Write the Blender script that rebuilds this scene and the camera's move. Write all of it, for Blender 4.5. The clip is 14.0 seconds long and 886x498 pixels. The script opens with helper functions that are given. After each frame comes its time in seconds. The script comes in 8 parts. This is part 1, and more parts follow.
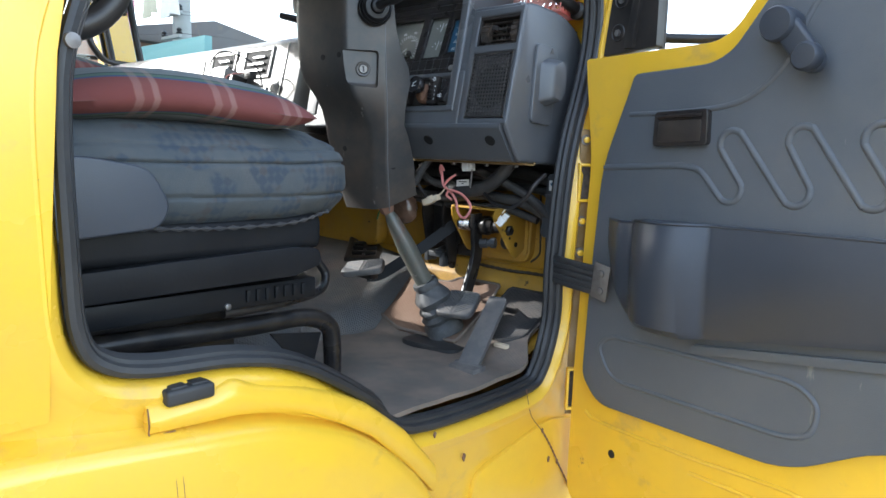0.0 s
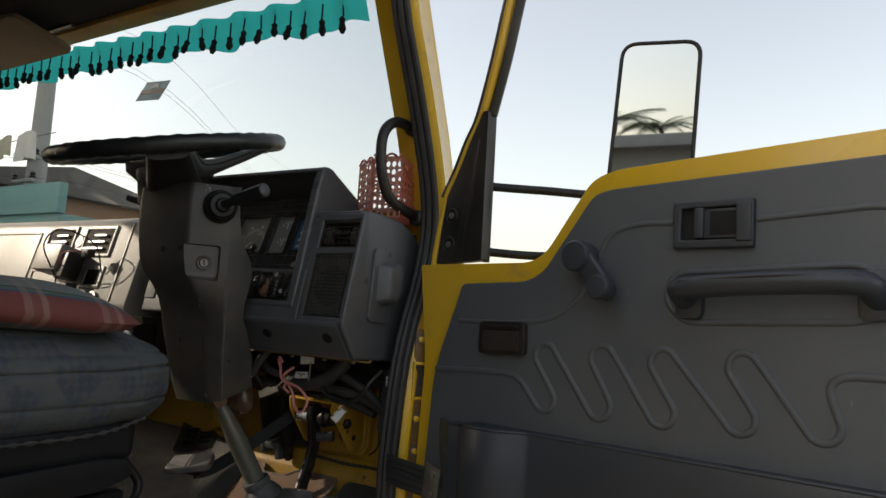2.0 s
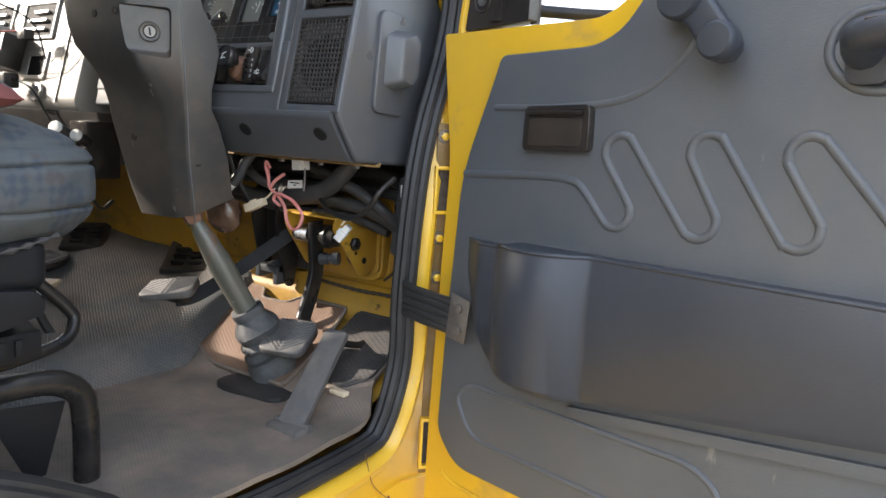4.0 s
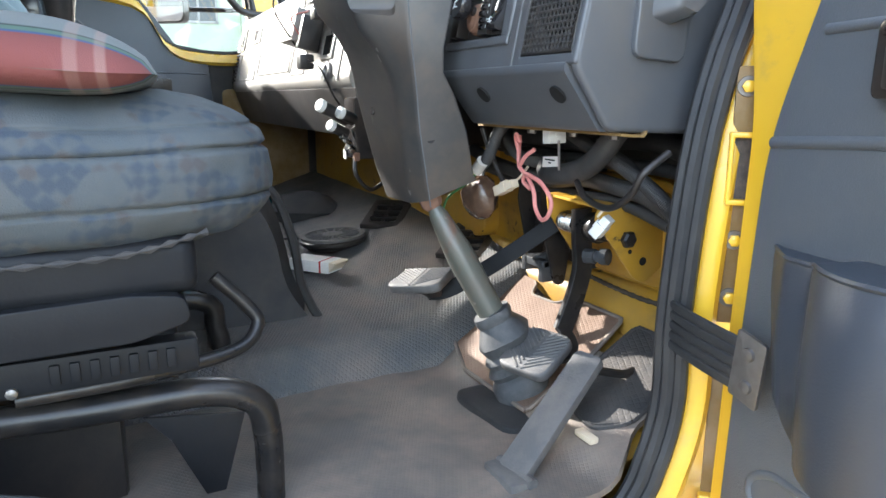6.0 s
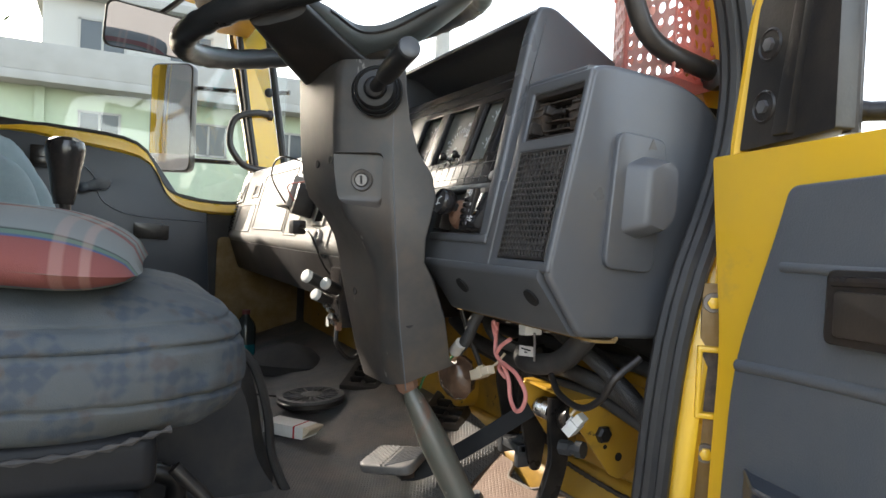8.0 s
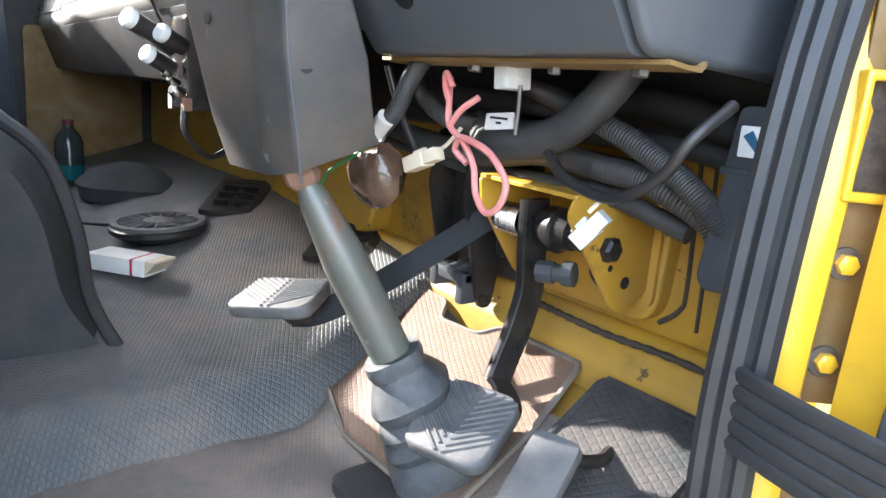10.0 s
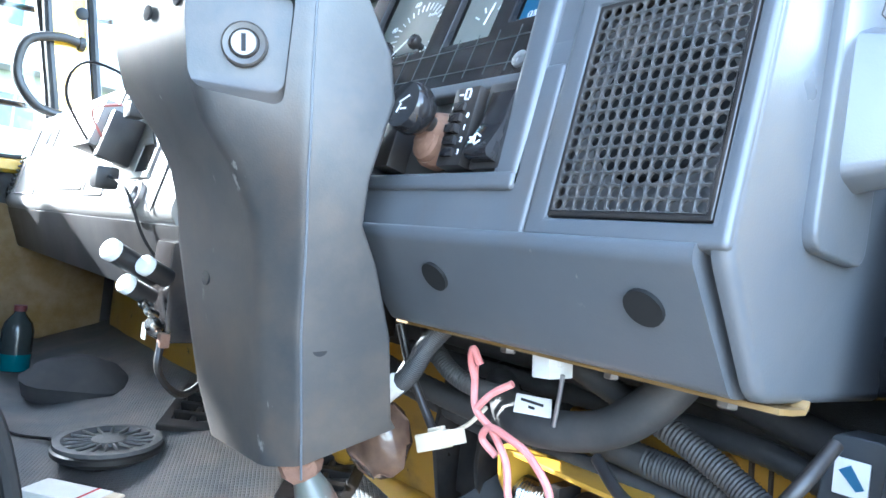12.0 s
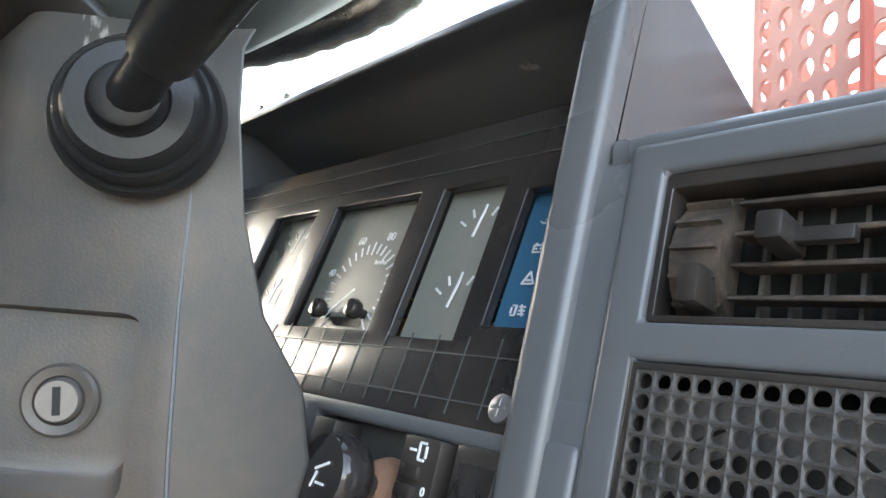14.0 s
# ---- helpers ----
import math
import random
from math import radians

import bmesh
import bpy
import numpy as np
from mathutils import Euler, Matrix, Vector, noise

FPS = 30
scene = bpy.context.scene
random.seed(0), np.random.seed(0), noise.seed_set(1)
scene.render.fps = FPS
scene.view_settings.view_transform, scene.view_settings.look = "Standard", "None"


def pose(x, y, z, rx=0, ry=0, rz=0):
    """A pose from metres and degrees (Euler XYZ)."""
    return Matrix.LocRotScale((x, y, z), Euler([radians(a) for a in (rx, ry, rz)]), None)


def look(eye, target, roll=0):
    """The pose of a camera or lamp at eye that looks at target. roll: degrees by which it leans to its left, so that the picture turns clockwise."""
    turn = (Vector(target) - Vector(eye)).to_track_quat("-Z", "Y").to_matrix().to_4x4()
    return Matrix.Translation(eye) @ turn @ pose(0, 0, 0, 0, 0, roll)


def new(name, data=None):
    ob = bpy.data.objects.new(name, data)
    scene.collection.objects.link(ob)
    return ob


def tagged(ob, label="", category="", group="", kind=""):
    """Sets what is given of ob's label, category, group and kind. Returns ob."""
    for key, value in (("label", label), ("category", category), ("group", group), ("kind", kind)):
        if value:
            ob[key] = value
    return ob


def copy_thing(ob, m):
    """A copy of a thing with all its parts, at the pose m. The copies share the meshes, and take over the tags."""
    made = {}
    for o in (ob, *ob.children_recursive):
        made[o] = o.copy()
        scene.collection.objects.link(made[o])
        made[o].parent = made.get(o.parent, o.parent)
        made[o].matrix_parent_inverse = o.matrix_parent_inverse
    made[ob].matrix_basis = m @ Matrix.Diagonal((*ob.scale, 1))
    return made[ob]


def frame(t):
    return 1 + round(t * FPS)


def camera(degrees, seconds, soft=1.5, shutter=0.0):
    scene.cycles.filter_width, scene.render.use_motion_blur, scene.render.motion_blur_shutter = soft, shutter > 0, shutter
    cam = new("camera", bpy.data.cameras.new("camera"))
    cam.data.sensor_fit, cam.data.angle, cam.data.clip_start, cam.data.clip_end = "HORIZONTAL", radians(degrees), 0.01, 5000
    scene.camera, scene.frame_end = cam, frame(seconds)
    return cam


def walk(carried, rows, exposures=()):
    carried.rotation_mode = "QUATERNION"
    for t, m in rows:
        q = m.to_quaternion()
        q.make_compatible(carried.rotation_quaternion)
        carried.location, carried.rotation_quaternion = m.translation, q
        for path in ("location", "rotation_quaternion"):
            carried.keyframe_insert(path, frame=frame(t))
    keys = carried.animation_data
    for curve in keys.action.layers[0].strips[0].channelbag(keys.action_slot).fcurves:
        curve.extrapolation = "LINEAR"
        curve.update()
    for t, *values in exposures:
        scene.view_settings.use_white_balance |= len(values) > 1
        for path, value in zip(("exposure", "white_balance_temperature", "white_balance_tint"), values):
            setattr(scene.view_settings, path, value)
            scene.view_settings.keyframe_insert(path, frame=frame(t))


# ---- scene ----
cam = camera(66.1, 14.0)
PATH = [
    (0, (0.766, 0.005, 1.418), (-0.561, 1.475, 1.144), 1.8),
    (0.5, (0.791, 0.002, 1.485), (-0.517, 1.515, 1.511), 2.3),
    (1, (0.803, -0.005, 1.495), (-0.488, 1.52, 1.587), 2.6),
    (1.5, (0.802, -0.004, 1.499), (-0.468, 1.536, 1.631), 2.8),
    (2, (0.829, 0.01, 1.501), (-0.213, 1.705, 1.702), 3.6),
    (2.5, (0.853, 0.021, 1.496), (0.093, 1.867, 1.619), 3.8),
    (3, (0.854, 0.04, 1.502), (0.088, 1.887, 1.539), 3.4),
    (3.5, (0.796, 0.131, 1.474), (-0.042, 1.944, 1.382), 3.5),
    (4, (0.657, 0.294, 1.452), (-0.42, 1.948, 1.132), 3.5),
    (4.2, (0.607, 0.338, 1.449), (-0.58, 1.898, 1.05), 1.9),
    (6.3, (0.567, 0.601, 1.446), (-1.234, 1.39, 1.079), 0.2),
    (6.5, (0.572, 0.597, 1.465), (-1.251, 1.378, 1.211), 1.2),
    (7, (0.583, 0.588, 1.516), (-1.243, 1.402, 1.531), 2.7),
    (7.5, (0.585, 0.593, 1.531), (-1.234, 1.421, 1.604), 2.7),
    (8, (0.577, 0.608, 1.512), (-1.21, 1.504, 1.472), 2.7),
    (8.5, (0.553, 0.625, 1.481), (-1.218, 1.518, 1.231), 1.4),
    (8.7, (0.538, 0.633, 1.459), (-1.213, 1.53, 1.096), 1.1),
    (10.8, (0.126, 0.778, 1.352), (-1.326, 2.094, 0.952), 5.9),
    (11, (0.130, 0.772, 1.347), (-1.317, 2.095, 0.951), 6.0),
    (11.2, (0.125, 0.778, 1.351), (-1.325, 2.091, 0.935), 5.6),
    (11.5, (0.128, 0.769, 1.374), (-1.368, 2.065, 1.083), 6.5),
    (12, (0.137, 0.743, 1.460), (-1.39, 2.034, 1.488), 6.7),
    (12.5, (0.132, 0.721, 1.52), (-1.349, 2.05, 1.726), 6.9),
    (13, (0.116, 0.736, 1.559), (-1.3, 2.12, 1.841), 7.2),
    (13.5, (0.065, 0.789, 1.603), (-1.356, 2.164, 1.908), 5.6),
    (14, (0.024, 0.844, 1.614), (-1.481, 2.131, 1.894), 4.9),
]
EXPOSURES = [(0, 2.85, 5750, 9), (0.5, 2.90, 6000, 10), (1.0, 2.14, 6600, 10), (1.5, 1.47, 6900, 10), (2.0, 0.97, 7300, 12), (3, 1.12, 7500, 14),
             (3.5, 2.22, 6900, 12), (4, 3.00, 6600, 14), (4.2, 3.18, 6500, 13), (6.5, 3.73, 5950, 10), (7.5, 3.22, 6100, 10), (8.0, 2.88, 6700, 12),
             (8.5, 2.94, 6600, 14), (11, 4.86, 5650, 10), (11.5, 4.84, 5650, 10), (12.0, 4.92, 5100, 6), (12.5, 4.52, 5500, 8), (13, 3.86, 6200, 10),
             (13.5, 3.76, 6500, 10), (14, 3.9, 6400, 10)]
walk(cam, [(t, look(eye, target, roll)) for t, eye, target, roll in PATH], EXPOSURES)

# ---- world, sun, exposure ----
SUN = Vector((-1.0, -0.50, 0.500)).normalized()
world = bpy.data.worlds.new("hazy_sky")
scene.world = world
world.use_nodes = True
wt = world.node_tree
sky = wt.nodes.new("ShaderNodeTexSky")
sky.sky_type = "NISHITA"
sky.sun_disc = False
sky.sun_elevation = math.asin(SUN.z)
sky.sun_rotation = math.atan2(SUN.x, SUN.y)
sky.dust_density = 2.0
sky.air_density = 1.2
sky.ozone_density = 0.6
haze = wt.nodes.new("ShaderNodeHueSaturation")
haze.inputs["Saturation"].default_value = 0.62
wt.links.new(sky.outputs["Color"], haze.inputs["Color"])
wt.links.new(haze.outputs["Color"], wt.nodes["Background"].inputs["Color"])
wt.nodes["Background"].inputs["Strength"].default_value = 0.15
sun_data = bpy.data.lights.new("sun", "SUN")
sun_data.energy, sun_data.angle, sun_data.color = 1.4, radians(0.6), (1.0, 0.93, 0.82)
sun = new("sun", sun_data)
sun.matrix_world = look(SUN * 30, (0, 0, 0))


# ---- materials ----
def mat(name, base, rough=0.5, metal=0.0, other=None, grain=40.0, blot=3.0, amount=0.5, bump=0.15, dust=0.0,
        dust_colour=(0.36, 0.27, 0.19), spec=0.5, coat=0.0, bump_scale=None, marks=()):
    """A surface with blotches, grain, fine relief and, where asked, settled dust."""
    m = bpy.data.materials.new(name)
    m.use_nodes = True
    t = m.node_tree
    p = t.nodes["Principled BSDF"]
    co = t.nodes.new("ShaderNodeTexCoord")
    n1 = t.nodes.new("ShaderNodeTexNoise")
    n1.inputs["Scale"].default_value, n1.inputs["Detail"].default_value = blot, 6
    n2 = t.nodes.new("ShaderNodeTexNoise")
    n2.inputs["Scale"].default_value, n2.inputs["Detail"].default_value = grain, 5
    t.links.new(co.outputs["Object"], n1.inputs["Vector"])
    t.links.new(co.outputs["Object"], n2.inputs["Vector"])
    add = t.nodes.new("ShaderNodeMath")
    add.operation = "MULTIPLY_ADD"
    t.links.new(n2.outputs["Fac"], add.inputs[0])
    add.inputs[1].default_value = 0.45
    t.links.new(n1.outputs["Fac"], add.inputs[2])
    ramp = t.nodes.new("ShaderNodeMapRange")
    ramp.inputs["From Min"].default_value, ramp.inputs["From Max"].default_value = 0.45, 1.0
    ramp.inputs["To Max"].default_value = amount
    t.links.new(add.outputs[0], ramp.inputs["Value"])
    mix = t.nodes.new("ShaderNodeMix")
    mix.data_type = "RGBA"
    mix.inputs["A"].default_value = (*base, 1)
    mix.inputs["B"].default_value = (*(other or [c * 0.6 for c in base]), 1)
    t.links.new(ramp.outputs["Result"], mix.inputs["Factor"])
    colour = mix.outputs["Result"]
    if dust:
        n3 = t.nodes.new("ShaderNodeTexNoise")
        n3.inputs["Scale"].default_value, n3.inputs["Detail"].default_value = blot * 2.3, 8
        n3.inputs["Roughness"].default_value = 0.65
        t.links.new(co.outputs["Object"], n3.inputs["Vector"])
        r3 = t.nodes.new("ShaderNodeMapRange")
        r3.inputs["From Min"].default_value, r3.inputs["From Max"].default_value = 0.4, 0.75
        r3.inputs["To Max"].default_value = dust
        t.links.new(n3.outputs["Fac"], r3.inputs["Value"])
        m3 = t.nodes.new("ShaderNodeMix")
        m3.data_type = "RGBA"
        t.links.new(colour, m3.inputs["A"])
        m3.inputs["B"].default_value = (*dust_colour, 1)
        t.links.new(r3.outputs["Result"], m3.inputs["Factor"])
        colour = m3.outputs["Result"]
    for scale, low, high, tone, stretch in marks:
        n5, r5, m5, mp = t.nodes.new("ShaderNodeTexNoise"), t.nodes.new("ShaderNodeMapRange"), t.nodes.new("ShaderNodeMix"), t.nodes.new("ShaderNodeMapping")
        mp.inputs["Scale"].default_value = stretch
        n5.inputs["Scale"].default_value, n5.inputs["Detail"].default_value, n5.inputs["Roughness"].default_value = scale, 7, 0.62
        r5.inputs["From Min"].default_value, r5.inputs["From Max"].default_value = low, high
        r5.inputs["To Max"].default_value = 0.85
        m5.data_type = "RGBA"
        t.links.new(co.outputs["Object"], mp.inputs["Vector"])
        t.links.new(mp.outputs["Vector"], n5.inputs["Vector"])
        t.links.new(n5.outputs["Fac"], r5.inputs["Value"])
        t.links.new(r5.outputs["Result"], m5.inputs["Factor"])
        t.links.new(colour, m5.inputs["A"])
        m5.inputs["B"].default_value = (*tone, 1)
        colour = m5.outputs["Result"]
    t.links.new(colour, p.inputs["Base Color"])
    rr = t.nodes.new("ShaderNodeMapRange")
    rr.inputs["From Min"].default_value, rr.inputs["From Max"].default_value = 0.3, 0.7
    rr.inputs["To Min"].default_value, rr.inputs["To Max"].default_value = max(rough - 0.1, 0.02), min(rough + 0.12, 1)
    t.links.new(n1.outputs["Fac"], rr.inputs["Value"])
    t.links.new(rr.outputs["Result"], p.inputs["Roughness"])
    p.inputs["Metallic"].default_value = metal
    p.inputs["Specular IOR Level"].default_value = spec
    p.inputs["Coat Weight"].default_value = coat
    p.inputs["Coat Roughness"].default_value = 0.15
    if bump:
        b = t.nodes.new("ShaderNodeBump")
        b.inputs["Strength"].default_value, b.inputs["Distance"].default_value = bump, 0.002
        n4 = t.nodes.new("ShaderNodeTexNoise")
        n4.inputs["Scale"].default_value, n4.inputs["Detail"].default_value = bump_scale or grain * 4, 4
        t.links.new(co.outputs["Object"], n4.inputs["Vector"])
        t.links.new(n4.outputs["Fac"], b.inputs["Height"])
        t.links.new(b.outputs["Normal"], p.inputs["Normal"])
    return m


def thin(m, colour, share):
    """Lets a share of the light through a thin sheet of cloth or plastic."""
    t = m.node_tree
    through_it, mx = t.nodes.new("ShaderNodeBsdfTranslucent"), t.nodes.new("ShaderNodeMixShader")
    through_it.inputs["Color"].default_value = (*colour, 1)
    mx.inputs[0].default_value = share
    t.links.new(t.nodes["Principled BSDF"].outputs[0], mx.inputs[1])
    t.links.new(through_it.outputs[0], mx.inputs[2])
    t.links.new(mx.outputs[0], t.nodes["Material Output"].inputs["Surface"])
    return m


YELLOW = mat("yellow_paint", (0.79, 0.48, 0.024), 0.30, other=(0.72, 0.42, 0.030), blot=2.0, grain=60, bump=0.03, dust=0.25,
             dust_colour=(0.50, 0.34, 0.12), coat=0.4, marks=((26, 0.70, 0.72, (0.16, 0.09, 0.04), (1, 1, 0.6)), (9, 0.60, 0.80, (0.42, 0.27, 0.10), (1, 1, 1.5))))
# Grimy cab yellow, its base dimmed for the weaker light indoors
YELLOW_IN = mat("dimmed_yellow_paint", (0.50, 0.275, 0.018), 0.45, other=(0.36, 0.19, 0.025), blot=4, grain=50, bump=0.06, dust=0.5,
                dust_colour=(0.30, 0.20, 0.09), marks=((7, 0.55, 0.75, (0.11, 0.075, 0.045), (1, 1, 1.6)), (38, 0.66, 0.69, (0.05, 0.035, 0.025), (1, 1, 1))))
PANEL = mat("door_trim_plastic", (0.078, 0.088, 0.101), 0.48, other=(0.095, 0.102, 0.110), blot=3, grain=90, bump=0.25, dust=0.25,
            dust_colour=(0.150, 0.145, 0.136), bump_scale=700, marks=((30, 0.68, 0.72, (0.19, 0.185, 0.175), (1, 1, 0.25)), (5, 0.58, 0.80, (0.115, 0.112, 0.105), (1, 1, 0.4))))
POCKET = mat("pocket_plastic", (0.030, 0.037, 0.050), 0.38, other=(0.042, 0.048, 0.060), blot=4, grain=60, bump=0.1, dust=0.08,
             dust_colour=(0.07, 0.07, 0.07), bump_scale=500)
DASH = mat("dash_plastic", (0.088, 0.095, 0.105), 0.33, other=(0.070, 0.076, 0.084), blot=4, grain=70, bump=0.07, dust=0.22,
           dust_colour=(0.17, 0.15, 0.13), bump_scale=800, marks=((40, 0.69, 0.72, (0.22, 0.21, 0.20), (1, 1, 0.3)), (7, 0.60, 0.80, (0.088, 0.074, 0.062), (1, 1, 0.7))))
COLUMN = mat("column_plastic", (0.037, 0.038, 0.039), 0.40, other=(0.056, 0.050, 0.043), blot=6, grain=70, bump=0.07, dust=0.55,
             dust_colour=(0.115, 0.090, 0.068), bump_scale=800, marks=((45, 0.68, 0.71, (0.24, 0.23, 0.215), (1, 1, 0.3)), (8, 0.58, 0.76, (0.085, 0.062, 0.045), (1, 1, 0.7))))
# Dusty plastic whose base is raised to carry the sun's glare
FARDASH = mat("sunlit_dash_plastic", (0.30, 0.29, 0.27), 0.45, other=(0.30, 0.28, 0.25), blot=4, grain=60, bump=0.12, dust=0.35,
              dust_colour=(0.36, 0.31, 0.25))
BLACK = mat("black_plastic", (0.012, 0.012, 0.013), 0.4, other=(0.022, 0.021, 0.02), grain=80, bump=0.08, dust=0.12)
GLOSS = mat("black_gloss_plastic", (0.010, 0.010, 0.012), 0.16, other=(0.02, 0.02, 0.02), grain=60, bump=0.02, dust=0.1)
RUBBER = mat("black_rubber", (0.016, 0.017, 0.019), 0.5, other=(0.035, 0.034, 0.033), blot=8, grain=60, bump=0.12, dust=0.2,
             dust_colour=(0.10, 0.09, 0.075))
STEEL_BLACK = mat("black_painted_steel", (0.010, 0.010, 0.011), 0.34, other=(0.022, 0.021, 0.02), blot=12, grain=60, bump=0.05, dust=0.08, spec=0.35)
STEEL = mat("bare_steel", (0.42, 0.42, 0.43), 0.38, 0.9, other=(0.25, 0.22, 0.2), blot=20, grain=90, bump=0.08)
BRIGHT = mat("bright_metal", (0.62, 0.62, 0.60), 0.22, 1.0, other=(0.4, 0.38, 0.35), blot=15, grain=80, bump=0.04)
GRILLE = mat("dusty_grille_sheet", (0.030, 0.030, 0.030), 0.5, other=(0.052, 0.047, 0.042), blot=30, grain=120, bump=0.1, dust=0.3, dust_colour=(0.14, 0.11, 0.085))
DULL = mat("dull_lock_steel", (0.20, 0.19, 0.18), 0.42, 0.7, other=(0.12, 0.10, 0.085), blot=60, grain=120, bump=0.06)
GAITER = mat("black_gaiter_rubber", (0.016, 0.016, 0.017), 0.45, other=(0.028, 0.027, 0.026), grain=60, bump=0.08, spec=0.3)
LEVER = mat("grey_black_plastic", (0.035, 0.039, 0.044), 0.4, other=(0.055, 0.057, 0.06), blot=12, grain=60, bump=0.08, dust=0.25, dust_colour=(0.13, 0.12, 0.11))
SEATBASE = mat("black_seat_base", (0.009, 0.010, 0.012), 0.46, other=(0.017, 0.017, 0.018), blot=8, grain=60, bump=0.1, dust=0.1, dust_colour=(0.05, 0.045, 0.04), spec=0.15)
SHAFT = mat("olive_grey_paint", (0.088, 0.094, 0.078), 0.38, other=(0.12, 0.115, 0.09), blot=9, grain=60, bump=0.08, dust=0.45,
            dust_colour=(0.15, 0.10, 0.075), marks=((60, 0.66, 0.70, (0.22, 0.20, 0.17), (1, 1, 1)), (22, 0.56, 0.66, (0.14, 0.075, 0.05), (1, 1, 0.6))))
# Yellow steel with grime, dimmed further for shade under the dash and in recesses
KICK = mat("grimy_dimmed_yellow", (0.20, 0.115, 0.02), 0.6, other=(0.10, 0.065, 0.03), blot=6, grain=50, bump=0.1, dust=0.5)
GRIME = mat("caked_grime", (0.045, 0.036, 0.028), 0.85, other=(0.09, 0.07, 0.05), blot=30, grain=90, bump=0.4)
RUST = mat("rusty_steel", (0.16, 0.085, 0.05), 0.8, 0.2, other=(0.30, 0.17, 0.12), blot=25, grain=120, bump=0.4)
PEDAL = mat("worn_pedal_rubber", (0.070, 0.070, 0.072), 0.62, other=(0.12, 0.113, 0.105), blot=14, grain=90, bump=0.2, dust=0.5,
            dust_colour=(0.20, 0.175, 0.15))
CARPET = mat("dark_trim_felt", (0.030, 0.031, 0.034), 0.85, other=(0.045, 0.042, 0.04), blot=6, grain=120, bump=0.5, dust=0.3,
             dust_colour=(0.12, 0.10, 0.08), bump_scale=900)
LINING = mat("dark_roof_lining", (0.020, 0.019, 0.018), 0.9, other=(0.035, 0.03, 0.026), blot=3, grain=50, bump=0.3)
WHITE_PL = mat("white_plastic", (0.70, 0.70, 0.68), 0.4, other=(0.55, 0.53, 0.48), blot=15, grain=60, bump=0.03)
CREAM_PL = mat("yellowed_plastic", (0.62, 0.50, 0.34), 0.45, other=(0.66, 0.60, 0.5), blot=18, grain=60, bump=0.03)
PINK = mat("pink_cord", (0.62, 0.19, 0.17), 0.6, other=(0.70, 0.40, 0.36), blot=30, grain=120, bump=0.2)
HOSE = mat("grey_loom_tube", (0.028, 0.028, 0.029), 0.6, other=(0.05, 0.048, 0.046), blot=10, grain=60, bump=0.1, dust=0.35,
           dust_colour=(0.12, 0.105, 0.09))
PAPER = mat("paper_label", (0.72, 0.70, 0.66), 0.7, other=(0.6, 0.56, 0.5), blot=20, grain=80, bump=0.05)
RED = thin(mat("red_plastic", (0.58, 0.15, 0.125), 0.4, other=(0.70, 0.32, 0.27), blot=14, grain=40, bump=0.02), (0.95, 0.60, 0.53), 0.62)
# Faded red plastic, paled further with windscreen glare put into the colour
ROSE = thin(mat("glare_faded_pink", (0.74, 0.52, 0.46), 0.4, other=(0.80, 0.64, 0.58), blot=10, grain=40, bump=0.02), (0.95, 0.62, 0.55), 0.5)
TEAL = thin(mat("teal_curtain_cloth", (0.02, 0.46, 0.42), 0.8, other=(0.03, 0.62, 0.56), blot=6, grain=60, bump=0.2), (0.03, 0.75, 0.70), 0.6)
TASSEL = mat("dark_tassel_thread", (0.012, 0.022, 0.022), 0.9, grain=200, bump=0.3)
BLUEGAUGE = mat("blue_lamp_panel", (0.030, 0.105, 0.19), 0.3, other=(0.04, 0.12, 0.2), blot=10, grain=60, bump=0.0)
GAUGE = mat("grey_gauge_face", (0.16, 0.165, 0.15), 0.35, other=(0.20, 0.20, 0.175), blot=12, grain=60, bump=0.0, dust=0.3,
            dust_colour=(0.30, 0.28, 0.23))
INK = mat("white_marking", (0.72, 0.74, 0.74), 0.5, bump=0)
# Near-black for shade painted inside holes and ducts; also black grommet and cone
DARK = mat("cavity_shade_black", (0.006, 0.006, 0.006), 0.8, bump=0)


def pane_material(name, tint, gloss=0.06):
    m = bpy.data.materials.new(name)
    m.use_nodes = True
    t = m.node_tree
    t.nodes.remove(t.nodes["Principled BSDF"])
    clear, shine = t.nodes.new("ShaderNodeBsdfTransparent"), t.nodes.new("ShaderNodeBsdfGlossy")
    clear.inputs["Color"].default_value = (*tint, 1)
    shine.inputs["Roughness"].default_value = 0.03
    mx = t.nodes.new("ShaderNodeMixShader")
    mx.inputs[0].default_value = gloss
    t.links.new(clear.outputs[0], mx.inputs[1])
    t.links.new(shine.outputs[0], mx.inputs[2])
    t.links.new(mx.outputs[0], t.nodes["Material Output"].inputs["Surface"])
    return m


GLASS = pane_material("window_glass", (0.80, 0.82, 0.81))
MIRROR = mat("mirror_glass", (0.56, 0.58, 0.61), 0.02, 1.0, other=(0.54, 0.56, 0.59), bump=0)
mirror_gloss = MIRROR.node_tree.nodes["Principled BSDF"].inputs["Roughness"]
MIRROR.node_tree.links.remove(mirror_gloss.links[0])
mirror_gloss.default_value = 0.015


